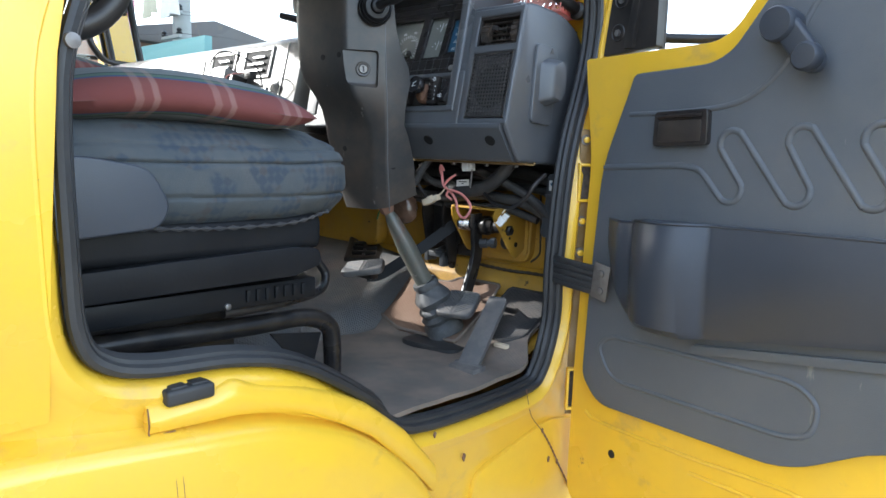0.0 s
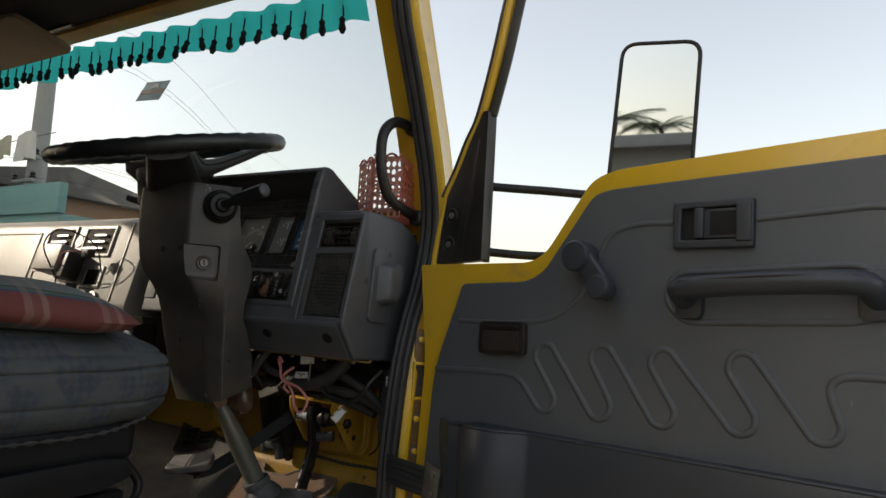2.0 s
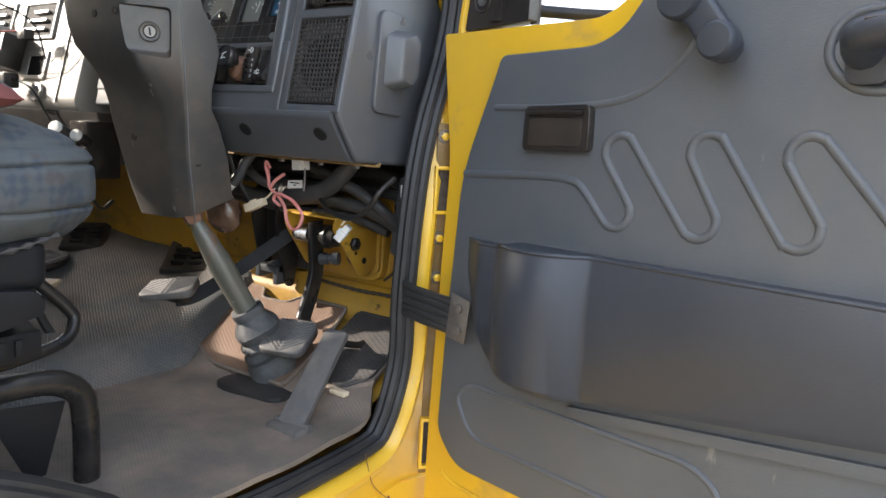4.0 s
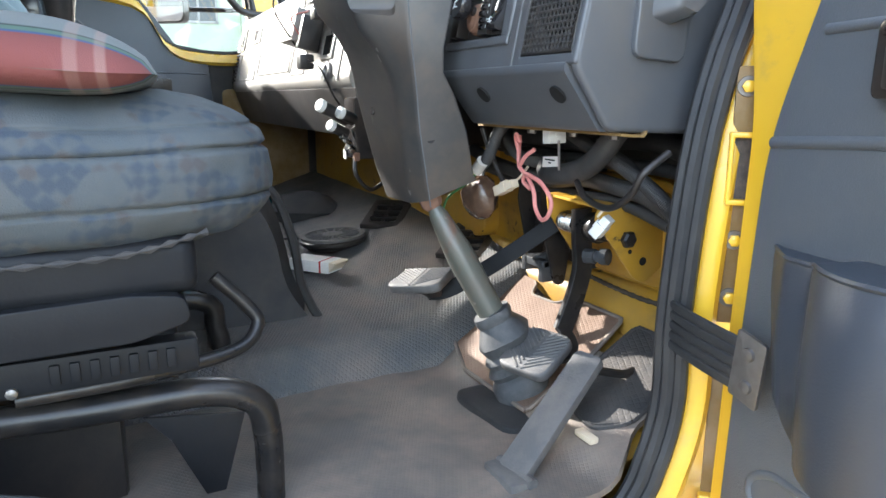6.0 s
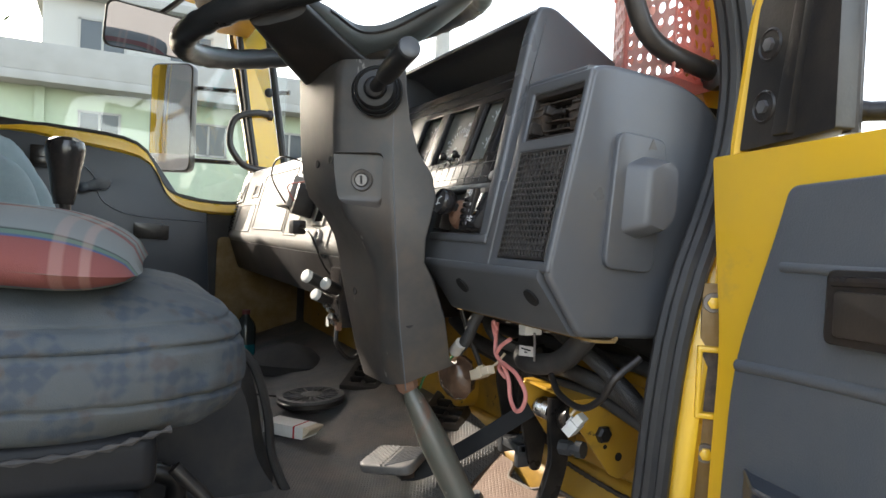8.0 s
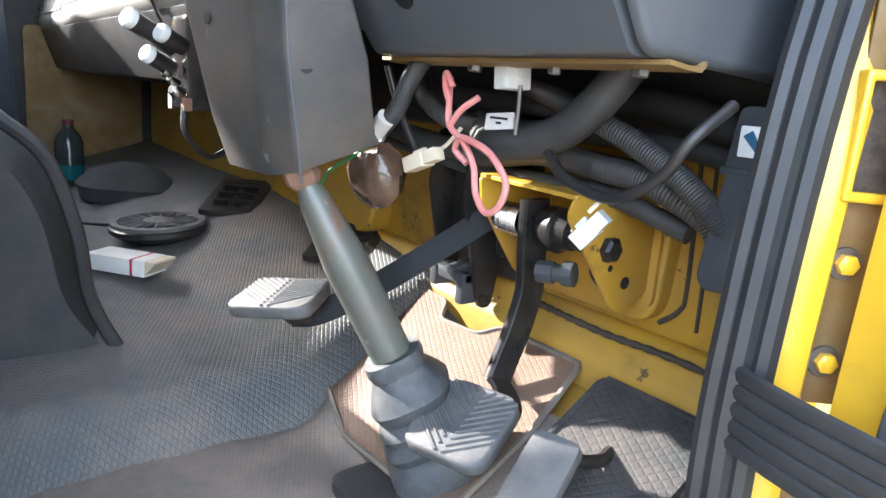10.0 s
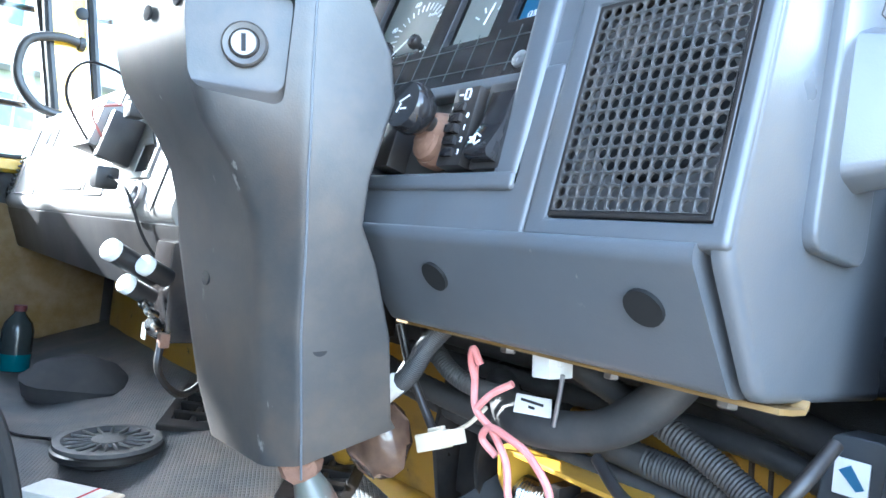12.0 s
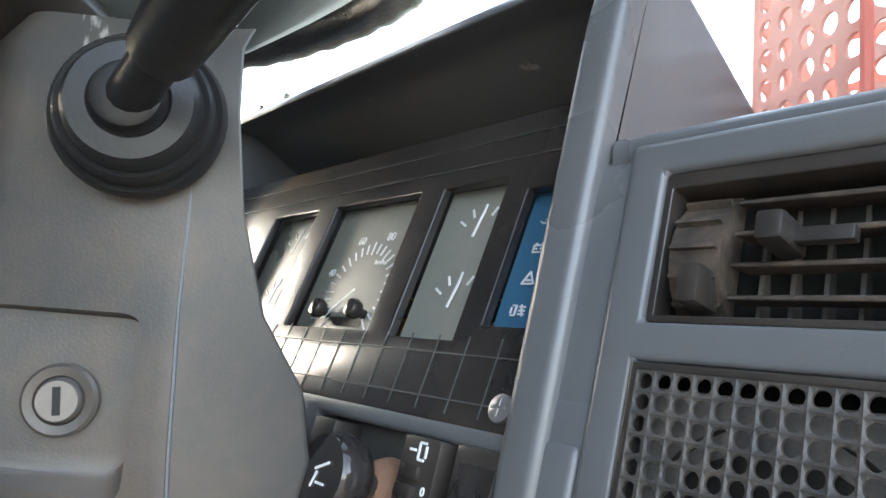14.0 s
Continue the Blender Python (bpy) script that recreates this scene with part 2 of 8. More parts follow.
def hex_mat(name, base, other, scale, rough=0.62, dust=0.7, relief=0.6):
    """Rubber matting with a fine honeycomb relief, trodden dust on it."""
    m = mat(name, base, rough, other=other, blot=3.5, grain=50, bump=0, dust=dust, dust_colour=(0.33, 0.245, 0.18))
    t = m.node_tree
    p = t.nodes["Principled BSDF"]
    co = t.nodes.new("ShaderNodeTexCoord")
    v = t.nodes.new("ShaderNodeTexVoronoi")
    v.feature = "DISTANCE_TO_EDGE"
    v.inputs["Scale"].default_value, v.inputs["Randomness"].default_value = scale, 0.0
    sh = t.nodes.new("ShaderNodeMapping")
    sh.inputs["Rotation"].default_value = (0, 0, 0.6)
    sh.inputs["Scale"].default_value = (1.0, 1.35, 0.001)
    t.links.new(co.outputs["Object"], sh.inputs["Vector"])
    t.links.new(sh.outputs["Vector"], v.inputs["Vector"])
    r = t.nodes.new("ShaderNodeMapRange")
    r.inputs["From Max"].default_value = 0.22
    t.links.new(v.outputs["Distance"], r.inputs["Value"])
    b = t.nodes.new("ShaderNodeBump")
    b.inputs["Strength"].default_value, b.inputs["Distance"].default_value = relief, 0.002
    t.links.new(r.outputs["Result"], b.inputs["Height"])
    t.links.new(b.outputs["Normal"], p.inputs["Normal"])
    return m


MAT_GREY = hex_mat("honeycomb_rubber_mat", (0.078, 0.082, 0.084), (0.140, 0.142, 0.138), 150, dust=0.45, relief=0.6)
MAT_DRIVER = hex_mat("dusty_driver_mat", (0.115, 0.100, 0.087), (0.20, 0.165, 0.132), 170, dust=0.75, relief=0.22)
MAT_SIDE = hex_mat("dark_moulded_mat", (0.024, 0.026, 0.028), (0.045, 0.044, 0.042), 110, rough=0.8, dust=0.2, relief=0.35)
BOOT = mat("dusty_boot_rubber", (0.040, 0.042, 0.045), 0.55, other=(0.075, 0.075, 0.075), blot=14, grain=70, bump=0.2, dust=0.6, dust_colour=(0.17, 0.165, 0.155))
# Dusty rubber with the tan of the sun patch put into its base
MAT_TOE = hex_mat("sunlit_dusty_mat", (0.165, 0.094, 0.056), (0.12, 0.072, 0.048), 150, dust=0.35, relief=0.25)


def cloth(name, bands, freq, axis, checks=None, start=100.0):
    """Woven cloth with stripes along one axis of the thing; optional thin cross lines."""
    m = mat(name, (0.3, 0.1, 0.08), 0.9, blot=6, grain=120, bump=0.0)
    t = m.node_tree
    p = t.nodes["Principled BSDF"]
    co, sep = t.nodes.new("ShaderNodeTexCoord"), t.nodes.new("ShaderNodeSeparateXYZ")
    t.links.new(co.outputs["Object"], sep.inputs[0])
    mu = t.nodes.new("ShaderNodeMath")
    mu.operation = "MULTIPLY_ADD"
    mu.inputs[1].default_value, mu.inputs[2].default_value = freq, start
    t.links.new(sep.outputs[axis], mu.inputs[0])
    fr = t.nodes.new("ShaderNodeMath")
    fr.operation = "FRACT"
    t.links.new(mu.outputs[0], fr.inputs[0])
    ramp = t.nodes.new("ShaderNodeValToRGB")
    ramp.color_ramp.interpolation = "LINEAR"
    els = ramp.color_ramp.elements
    while len(els) < len(bands):
        els.new(0.5)
    for e, (pos, c) in zip(els, bands):
        e.position, e.color = pos, (*c, 1)
    t.links.new(fr.outputs[0], ramp.inputs[0])
    out = ramp.outputs["Color"]
    if checks:
        mu2, fr2 = t.nodes.new("ShaderNodeMath"), t.nodes.new("ShaderNodeMath")
        mu2.operation, fr2.operation = "MULTIPLY_ADD", "FRACT"
        mu2.inputs[1].default_value, mu2.inputs[2].default_value = checks[1], 100.2
        t.links.new(sep.outputs[checks[0]], mu2.inputs[0])
        t.links.new(mu2.outputs[0], fr2.inputs[0])
        lr = t.nodes.new("ShaderNodeValToRGB")
        le = lr.color_ramp.elements
        le[0].position, le[0].color = 0.50, (0, 0, 0, 1)
        le[1].position, le[1].color = 0.52, (0.55, 0.55, 0.55, 1)
        for at, c in ((0.60, 0.55), (0.62, 0.1), (0.72, 0.1), (0.74, 0.7), (0.80, 0.7), (0.82, 0.0)):
            le.new(at).color = (c, c, c, 1)
        t.links.new(fr2.outputs[0], lr.inputs[0])
        mx = t.nodes.new("ShaderNodeMix")
        mx.data_type = "RGBA"
        half = t.nodes.new("ShaderNodeMath")
        half.operation = "MULTIPLY"
        half.inputs[1].default_value = 0.55
        t.links.new(lr.outputs["Color"], half.inputs[0])
        t.links.new(half.outputs[0], mx.inputs["Factor"])
        t.links.new(out, mx.inputs["A"])
        mx.inputs["B"].default_value = (*checks[2], 1)
        out = mx.outputs["Result"]
    t.links.new(out, p.inputs["Base Color"])
    n = t.nodes.new("ShaderNodeTexNoise")
    n.inputs["Scale"].default_value = 900
    b = t.nodes.new("ShaderNodeBump")
    b.inputs["Strength"].default_value, b.inputs["Distance"].default_value = 0.35, 0.002
    t.links.new(co.outputs["Object"], n.inputs["Vector"])
    t.links.new(n.outputs["Fac"], b.inputs["Height"])
    t.links.new(b.outputs["Normal"], p.inputs["Normal"])
    return m


WINE, MOSS, PITCH, ASH, NAVY = (0.150, 0.043, 0.037), (0.07, 0.115, 0.085), (0.012, 0.016, 0.016), (0.145, 0.155, 0.15), (0.03, 0.06, 0.13)
PLAID = cloth("plaid_pillow_cloth", [(0.0, MOSS), (0.03, MOSS), (0.04, WINE), (0.22, WINE), (0.225, MOSS), (0.26, MOSS), (0.265, PITCH), (0.275, ASH), (0.36, ASH), (0.365, WINE), (0.40, WINE), (0.405, ASH),
                                     (0.52, ASH), (0.525, PITCH), (0.54, MOSS), (0.555, WINE), (0.64, WINE), (0.645, ASH), (0.905, ASH), (0.908, PITCH), (0.912, PITCH), (0.914, MOSS), (0.926, MOSS), (0.928, NAVY), (0.933, NAVY), (0.937, WINE),
                                     (0.985, WINE), (0.987, MOSS), (0.991, PITCH), (0.993, WINE)], 1 / 0.47, "X", ("Y", 10.0, (0.34, 0.22, 0.18)), 100.5)


def seat_cloth():
    m = mat("faded_seat_cloth", (0.052, 0.062, 0.068), 0.92, other=(0.072, 0.080, 0.083), blot=7, grain=60, bump=0.35, bump_scale=700, dust=0.4,
            dust_colour=(0.11, 0.105, 0.095))
    t = m.node_tree
    p = t.nodes["Principled BSDF"]
    link = p.inputs["Base Color"].links[0]
    base = link.from_socket
    co, v = t.nodes.new("ShaderNodeTexCoord"), t.nodes.new("ShaderNodeTexVoronoi")
    v.inputs["Scale"].default_value, v.inputs["Randomness"].default_value = 75, 0.3
    v.distance = "MANHATTAN"
    t.links.new(co.outputs["Object"], v.inputs["Vector"])
    r = t.nodes.new("ShaderNodeMapRange")
    r.inputs["From Min"].default_value, r.inputs["From Max"].default_value = 1.05, 0.55
    r.inputs["To Max"].default_value = 0.6
    t.links.new(v.outputs["Distance"], r.inputs["Value"])
    mx = t.nodes.new("ShaderNodeMix")
    mx.data_type = "RGBA"
    # the motifs come in clusters
    cl, cr, both = t.nodes.new("ShaderNodeTexNoise"), t.nodes.new("ShaderNodeMapRange"), t.nodes.new("ShaderNodeMath")
    cl.inputs["Scale"].default_value, cl.inputs["Detail"].default_value = 22, 0.5
    cr.inputs["From Min"].default_value, cr.inputs["From Max"].default_value = 0.47, 0.52
    both.operation = "MULTIPLY"
    t.links.new(co.outputs["Object"], cl.inputs["Vector"])
    t.links.new(cl.outputs["Fac"], cr.inputs["Value"])
    t.links.new(cr.outputs["Result"], both.inputs[0])
    t.links.new(r.outputs["Result"], both.inputs[1])
    t.links.new(both.outputs[0], mx.inputs["Factor"])
    t.links.new(base, mx.inputs["A"])
    tone = t.nodes.new("ShaderNodeMix")
    tone.data_type = "RGBA"
    pick = t.nodes.new("ShaderNodeSeparateColor")
    t.links.new(v.outputs["Color"], pick.inputs[0])
    sharp = t.nodes.new("ShaderNodeMapRange")
    sharp.inputs["From Min"].default_value, sharp.inputs["From Max"].default_value = 0.72, 0.76
    t.links.new(pick.outputs[0], sharp.inputs["Value"])
    t.links.new(sharp.outputs["Result"], tone.inputs["Factor"])
    tone.inputs["A"].default_value, tone.inputs["B"].default_value = (0.020, 0.034, 0.058, 1), (0.052, 0.042, 0.042, 1)
    t.links.new(tone.outputs["Result"], mx.inputs["B"])
    t.links.new(mx.outputs["Result"], p.inputs["Base Color"])
    return m


SEAT = seat_cloth()
RAG = mat("pale_blue_cloth", (0.22, 0.28, 0.30), 0.95, other=(0.32, 0.37, 0.37), blot=8, grain=120, bump=0.4)
EARTH = mat("dusty_ground", (0.19, 0.165, 0.135), 0.95, other=(0.24, 0.21, 0.175), blot=0.2, grain=4, bump=0.3)
GREENWALL = mat("pale_green_plaster", (0.42, 0.50, 0.36), 0.85, other=(0.36, 0.42, 0.32), blot=0.6, grain=6, bump=0.1, dust=0.4, dust_colour=(0.30, 0.31, 0.26))
GREYWALL = mat("grey_plaster", (0.45, 0.45, 0.43), 0.9, other=(0.36, 0.36, 0.34), blot=0.5, grain=5, bump=0.1)
CONCRETE = mat("weathered_concrete", (0.36, 0.36, 0.34), 0.9, other=(0.26, 0.26, 0.24), blot=1.5, grain=12, bump=0.2)
TEALWALL = mat("teal_plaster", (0.16, 0.32, 0.31), 0.85, other=(0.20, 0.36, 0.35), blot=0.8, grain=6, bump=0.1)
BRICK = mat("raw_brick", (0.30, 0.17, 0.11), 0.9, other=(0.38, 0.24, 0.17), blot=5, grain=12, bump=0.2)
TIN = mat("dark_tin_sheet", (0.10, 0.09, 0.085), 0.6, other=(0.16, 0.12, 0.10), blot=1.0, grain=8, bump=0.1)
WINDOWDARK = mat("dark_window_glass", (0.03, 0.04, 0.05), 0.12, other=(0.05, 0.06, 0.07), bump=0)
LOUVRE = mat("dusty_black_plastic", (0.024, 0.022, 0.020), 0.55, other=(0.070, 0.056, 0.045), blot=40, grain=120, bump=0.15, dust=0.6, dust_colour=(0.17, 0.125, 0.095), spec=0.35)
LEAF = mat("tree_leaves", (0.055, 0.085, 0.035), 0.7, other=(0.085, 0.11, 0.05), blot=1.2, grain=8, bump=0)
BARK = mat("tree_bark", (0.12, 0.09, 0.07), 0.95, blot=3, grain=20, bump=0.4)


# ---- mesh builders ----
def box(x0, x1, y0, y1, z0, z1, bev=0.003, seg=2):
    bm = bmesh.new()
    bmesh.ops.create_cube(bm, size=1)
    for v in bm.verts:
        v.co = ((x0 + x1) / 2 + v.co.x * (x1 - x0), (y0 + y1) / 2 + v.co.y * (y1 - y0), (z0 + z1) / 2 + v.co.z * (z1 - z0))
    if bev:
        bmesh.ops.bevel(bm, geom=bm.edges[:], offset=min(bev, 0.45 * min(x1 - x0, y1 - y0, z1 - z0)), segments=seg, affect="EDGES", profile=0.6)
    return bm


def at_axis(axis, a, p, q):
    return {"x": (a, p, q), "y": (p, a, q), "z": (p, q, a)}[axis]


def prism(outline, axis, a, b, bev=0.0, seg=2):
    """An outline in the two other axes, drawn out along axis from a to b."""
    bm = bmesh.new()
    low = [bm.verts.new(at_axis(axis, a, *p)) for p in outline]
    top = [bm.verts.new(at_axis(axis, b, *p)) for p in outline]
    bm.faces.new(low)
    bm.faces.new(top)
    for i in range(len(outline)):
        j = (i + 1) % len(outline)
        bm.faces.new((low[i], low[j], top[j], top[i]))
    bmesh.ops.recalc_face_normals(bm, faces=bm.faces)
    if bev:
        bmesh.ops.bevel(bm, geom=[e for e in bm.edges if e.calc_face_angle(0) > 0.35], offset=bev, segments=seg, affect="EDGES", profile=0.6, clamp_overlap=True)
    return bm


def rounded(pts, r, n=4):
    """A closed outline with its corners rounded by r (a number or one for each corner)."""
    out = []
    for i, p in enumerate(pts):
        a, b, c = Vector(pts[i - 1]), Vector(p), Vector(pts[(i + 1) % len(pts)])
        rr = r[i] if isinstance(r, (list, tuple)) else r
        if rr <= 0:
            out.append(tuple(b))
            continue
        d1, d2 = (a - b), (c - b)
        k = min(rr, 0.48 * d1.length, 0.48 * d2.length)
        p1, p2 = b + d1.normalized() * k, b + d2.normalized() * k
        for s in range(n + 1):
            u = s / n
            out.append(tuple(p1 * (1 - u) ** 2 + b * 2 * u * (1 - u) + p2 * u * u))
    return out


def smooth_path(pts, n=6):
    """Points of a smooth curve through pts."""
    P = [Vector(p) for p in pts]
    P = [2 * P[0] - P[1]] + P + [2 * P[-1] - P[-2]]
    out = []
    for i in range(1, len(P) - 2):
        for s in range(n):
            u = s / n
            a, b, c, d = P[i - 1:i + 3]
            out.append(0.5 * (2 * b + (c - a) * u + (2 * a - 5 * b + 4 * c - d) * u * u + (3 * b - 3 * c + d - a) * u ** 3))
    return out + [P[-2]]


def tube(pts, r, n=8, smooth=6, closed=False, rib=0.0, flat=None):
    """A tube along a curve. r: radius or (start, end); rib: depth of rings; flat: (width, height) of a strap instead."""
    path = [Vector(p) for p in pts]
    if smooth:
        path = smooth_path(path + ([path[0]] if closed else []), smooth)
        if closed:
            path = path[:-1]
    bm = bmesh.new()
    rings, up = [], None
    m = len(path)
    for i, p in enumerate(path):
        a = path[i - 1] if (i or closed) else p
        b = path[(i + 1) % m] if (i < m - 1 or closed) else p
        d = (b - a).normalized()
        if up is None:
            up = Vector((0, 0, 1)) if abs(d.z) < 0.9 else Vector((0, 1, 0))
        side = d.cross(up).normalized()
        up = side.cross(d).normalized()
        u = i / max(m - 1, 1)
        rad = (r[0] + (r[1] - r[0]) * u) if isinstance(r, (tuple, list)) else r
        if rib and i % 2:
            rad -= rib
        ring = []
        for k in range(n):
            t = 2 * math.pi * k / n
            w, h = (rad, rad) if flat is None else (flat[0] / 2, flat[1] / 2)
            ring.append(bm.verts.new(p + side * math.cos(t) * w + up * math.sin(t) * h))
        rings.append(ring)
    for i in range(m if closed else m - 1):
        r0, r1 = rings[i], rings[(i + 1) % m]
        for k in range(n):
            bm.faces.new((r0[k], r0[(k + 1) % n], r1[(k + 1) % n], r1[k]))
    if not closed:
        bm.faces.new(rings[0])
        bm.faces.new(rings[-1])
    bmesh.ops.recalc_face_normals(bm, faces=bm.faces)
    return bm


def lathe(profile, n=24, m=None):
    """A turned body: rows of (radius, height) about z, then moved by m."""
    bm = bmesh.new()
    rings = [[bm.verts.new((r * math.cos(2 * math.pi * k / n), r * math.sin(2 * math.pi * k / n), h)) for k in range(n)] for r, h in profile]
    for a, b in zip(rings, rings[1:]):
        for k in range(n):
            bm.faces.new((a[k], a[(k + 1) % n], b[(k + 1) % n], b[k]))
    bm.faces.new(rings[0])
    bm.faces.new(rings[-1])
    bmesh.ops.recalc_face_normals(bm, faces=bm.faces)
    if m:
        bmesh.ops.transform(bm, matrix=m, verts=bm.verts)
    return bm


def loft(rings, caps=True):
    bm = bmesh.new()
    vs = [[bm.verts.new(p) for p in ring] for ring in rings]
    n = len(vs[0])
    for a, b in zip(vs, vs[1:]):
        for k in range(n):
            bm.faces.new((a[k], a[(k + 1) % n], b[(k + 1) % n], b[k]))
    if caps:
        bm.faces.new(vs[0])
        bm.faces.new(vs[-1])
    bmesh.ops.recalc_face_normals(bm, faces=bm.faces)
    return bm


def sheet(f, nu, nv, thick=0.0):
    """A surface f(u, v), u and v from 0 to 1; thick gives it a back."""
    bm = bmesh.new()
    g = [[bm.verts.new(f(i / nu, j / nv)) for j in range(nv + 1)] for i in range(nu + 1)]
    for i in range(nu):
        for j in range(nv):
            bm.faces.new((g[i][j], g[i + 1][j], g[i + 1][j + 1], g[i][j + 1]))
    bmesh.ops.recalc_face_normals(bm, faces=bm.faces)
    if thick:
        bmesh.ops.solidify(bm, geom=bm.faces[:], thickness=thick)
    return bm


def joined(*bms):
    out = bmesh.new()
    for b in bms:
        me = bpy.data.meshes.new("piece")
        b.to_mesh(me)
        out.from_mesh(me)
        bpy.data.meshes.remove(me)
        b.free()
    return out


def moved(bm, m):
    bmesh.ops.transform(bm, matrix=m, verts=bm.verts)
    return bm


def axis_to(origin, direction):
    """A pose whose z points along direction."""
    q = Vector(direction).normalized().to_track_quat("Z", "Y")
    return Matrix.Translation(origin) @ q.to_matrix().to_4x4()


def solid(name, bm, material, angle=38):
    me = bpy.data.meshes.new(name)
    bm.to_mesh(me)
    bm.free()
    me.materials.append(material)
    me.shade_smooth()
    me.set_sharp_from_angle(angle=radians(angle))
    return new(name, me)


def thing(name, label, category, group="", kind="", m=None):
    ob = tagged(new(name), label, category, group, kind)
    ob.empty_display_size = 0.05
    if m:
        ob.matrix_basis = m
    return ob


def part(name, bm, material, parent, label="", angle=38):
    ob = solid(name, bm, material, angle)
    ob.parent = parent
    return tagged(ob, label)


def structure(name, bm, material, label, category, angle=38):
    return tagged(solid(name, bm, material, angle), label, category, "", "structure")


def whole(name, bm, material, label, category, group="", angle=38):
    return tagged(solid(name, bm, material, angle), label, category, group)


# ---- ground and surroundings ----
structure("ground", sheet(lambda u, v: (-2500 + 5000 * u, -2500 + 5000 * v, 0), 8, 8), EARTH, "bare dusty yard of trodden earth", "ground")


def window_of(parent, x, y, z, w, h, facing, name="window"):
    """A window in a wall square to x (facing +1 or -1): frame, pane and sill."""
    f = 0.05 * facing
    out = [box(min(x, x + f), max(x, x + f), y - w / 2 - 0.06, y + w / 2 + 0.06, z + s * h / 2 - 0.04, z + s * h / 2 + 0.04, 0.0) for s in (-1, 1)]
    out += [box(min(x, x + f), max(x, x + f), y + s * w / 2 - 0.04, y + s * w / 2 + 0.04, z - h / 2, z + h / 2, 0.0) for s in (-1, 0, 1)]
    win = part(name, joined(*out), CONCRETE, parent)
    part("pane", box(x - 0.02, x + 0.02, y - w / 2, y + w / 2, z - h / 2, z + h / 2, 0.0), WINDOWDARK, win)
    return win


def green_building():
    b = thing("apartment_building", "pale green plastered building with a weathered concrete balcony band", "building")
    X = -26.0
    part("wall", box(X - 10, X, -2.6, 8.4, 0, 6.2, 0.02), GREENWALL, b)
    part("balcony_slab", box(X - 0.2, X + 1.1, -3.0, 8.6, 5.85, 6.15, 0.02), CONCRETE, b)
    part("parapet", box(X + 0.95, X + 1.1, -3.0, 8.6, 6.15, 7.1, 0.02), CONCRETE, b, "weathered concrete parapet")
    part("upper_wall", box(X - 9, X - 1.2, -1.5, 5.2, 6.15, 15.5, 0.02), GREYWALL, b, "grey plastered upper storeys")
    part("upper_slab", box(X - 9.3, X - 0.7, -1.8, 5.4, 9.3, 9.6, 0.02), CONCRETE, b)
    part("roof_slab", box(X - 9.3, X - 0.7, -1.8, 5.4, 12.6, 12.9, 0.02), CONCRETE, b)
    for y in (0.4, 4.0, 7.0):
        window_of(b, X, y, 4.6, 1.25, 1.15, 1)
    for y in (0.4, 3.4):
        for z in (8.0, 11.3):
            window_of(b, X - 1.2, y, z, 1.5, 1.3, 1)
    for y in (-1.4, 2.2, 5.6, 8.2):
        part("pier", box(X - 0.02, X + 0.16, y - 0.15, y + 0.15, 0, 5.85, 0.01), GREENWALL, b)
    return b


green_building()


def shop_row():
    b = thing("roadside_house", "low teal plastered house with brick parapet and tin roof", "house")
    part("wall", box(-19.5, -14.5, 8.4, 15.5, 0, 3.3, 0.02), TEALWALL, b)
    part("brick_storey", box(-22.5, -19.6, 8.0, 14.5, 0, 4.4, 0.02), BRICK, b, "raw brick upper wall")
    part("parapet", box(-19.4, -14.4, 8.3, 8.5, 3.3, 4.0, 0.02), TEALWALL, b)
    part("roof", prism([(8.0, 4.4), (15, 4.4), (15, 4.6), (11.3, 5.3), (8.0, 4.6)], "x", -23.4, -19.2, 0.02), TIN, b, "dark rusted tin roof")
    ac = part("air_conditioner", box(-16.2, -15.4, 8.1, 8.4, 2.35, 2.9, 0.03), WHITE_PL, b)
    part("fan_grille", lathe([(0.0, 0), (0.2, 0), (0.2, 0.02), (0.0, 0.03)], 20, axis_to((-15.8, 8.1, 2.62), (0, -1, 0))), BLACK, ac)
    part("window", box(-18.6, -17.6, 8.34, 8.42, 1.6, 2.7, 0.02), WINDOWDARK, b)
    return b


shop_row()


def clothes_line():
    c = thing("clothes_line", "washing hung along a roof-top line", "laundry")
    part("line", tube([(-23, 8.0, 5.5), (-19, 8.2, 5.05), (-15, 8.4, 5.2)], 0.012, 5), BLACK, c)
    tones = [(0.62, 0.60, 0.58), (0.45, 0.08, 0.06), (0.10, 0.16, 0.42), (0.60, 0.28, 0.34), (0.5, 0.48, 0.36), (0.66, 0.65, 0.62)]
    for k, x in enumerate((-22.2, -21.0, -19.9, -18.3, -17.2, -16.2)):
        w, h, z = 0.6 + 0.1 * (k % 3), 0.5 + 0.14 * (k % 2), 5.12 + 0.09 * abs(x + 19) / 3
        m = mat("washing_%s" % "abcdef"[k], tones[k], 0.9, bump=0.1, grain=20)
        part("garment", sheet(lambda u, v: (x + w * u, 8.18 + 0.05 * math.sin(9 * u + k) * (1 - v), z - h * (1 - v) + 0.05 * math.sin(5 * u + k)), 8, 5, 0.01), m, c)


clothes_line()


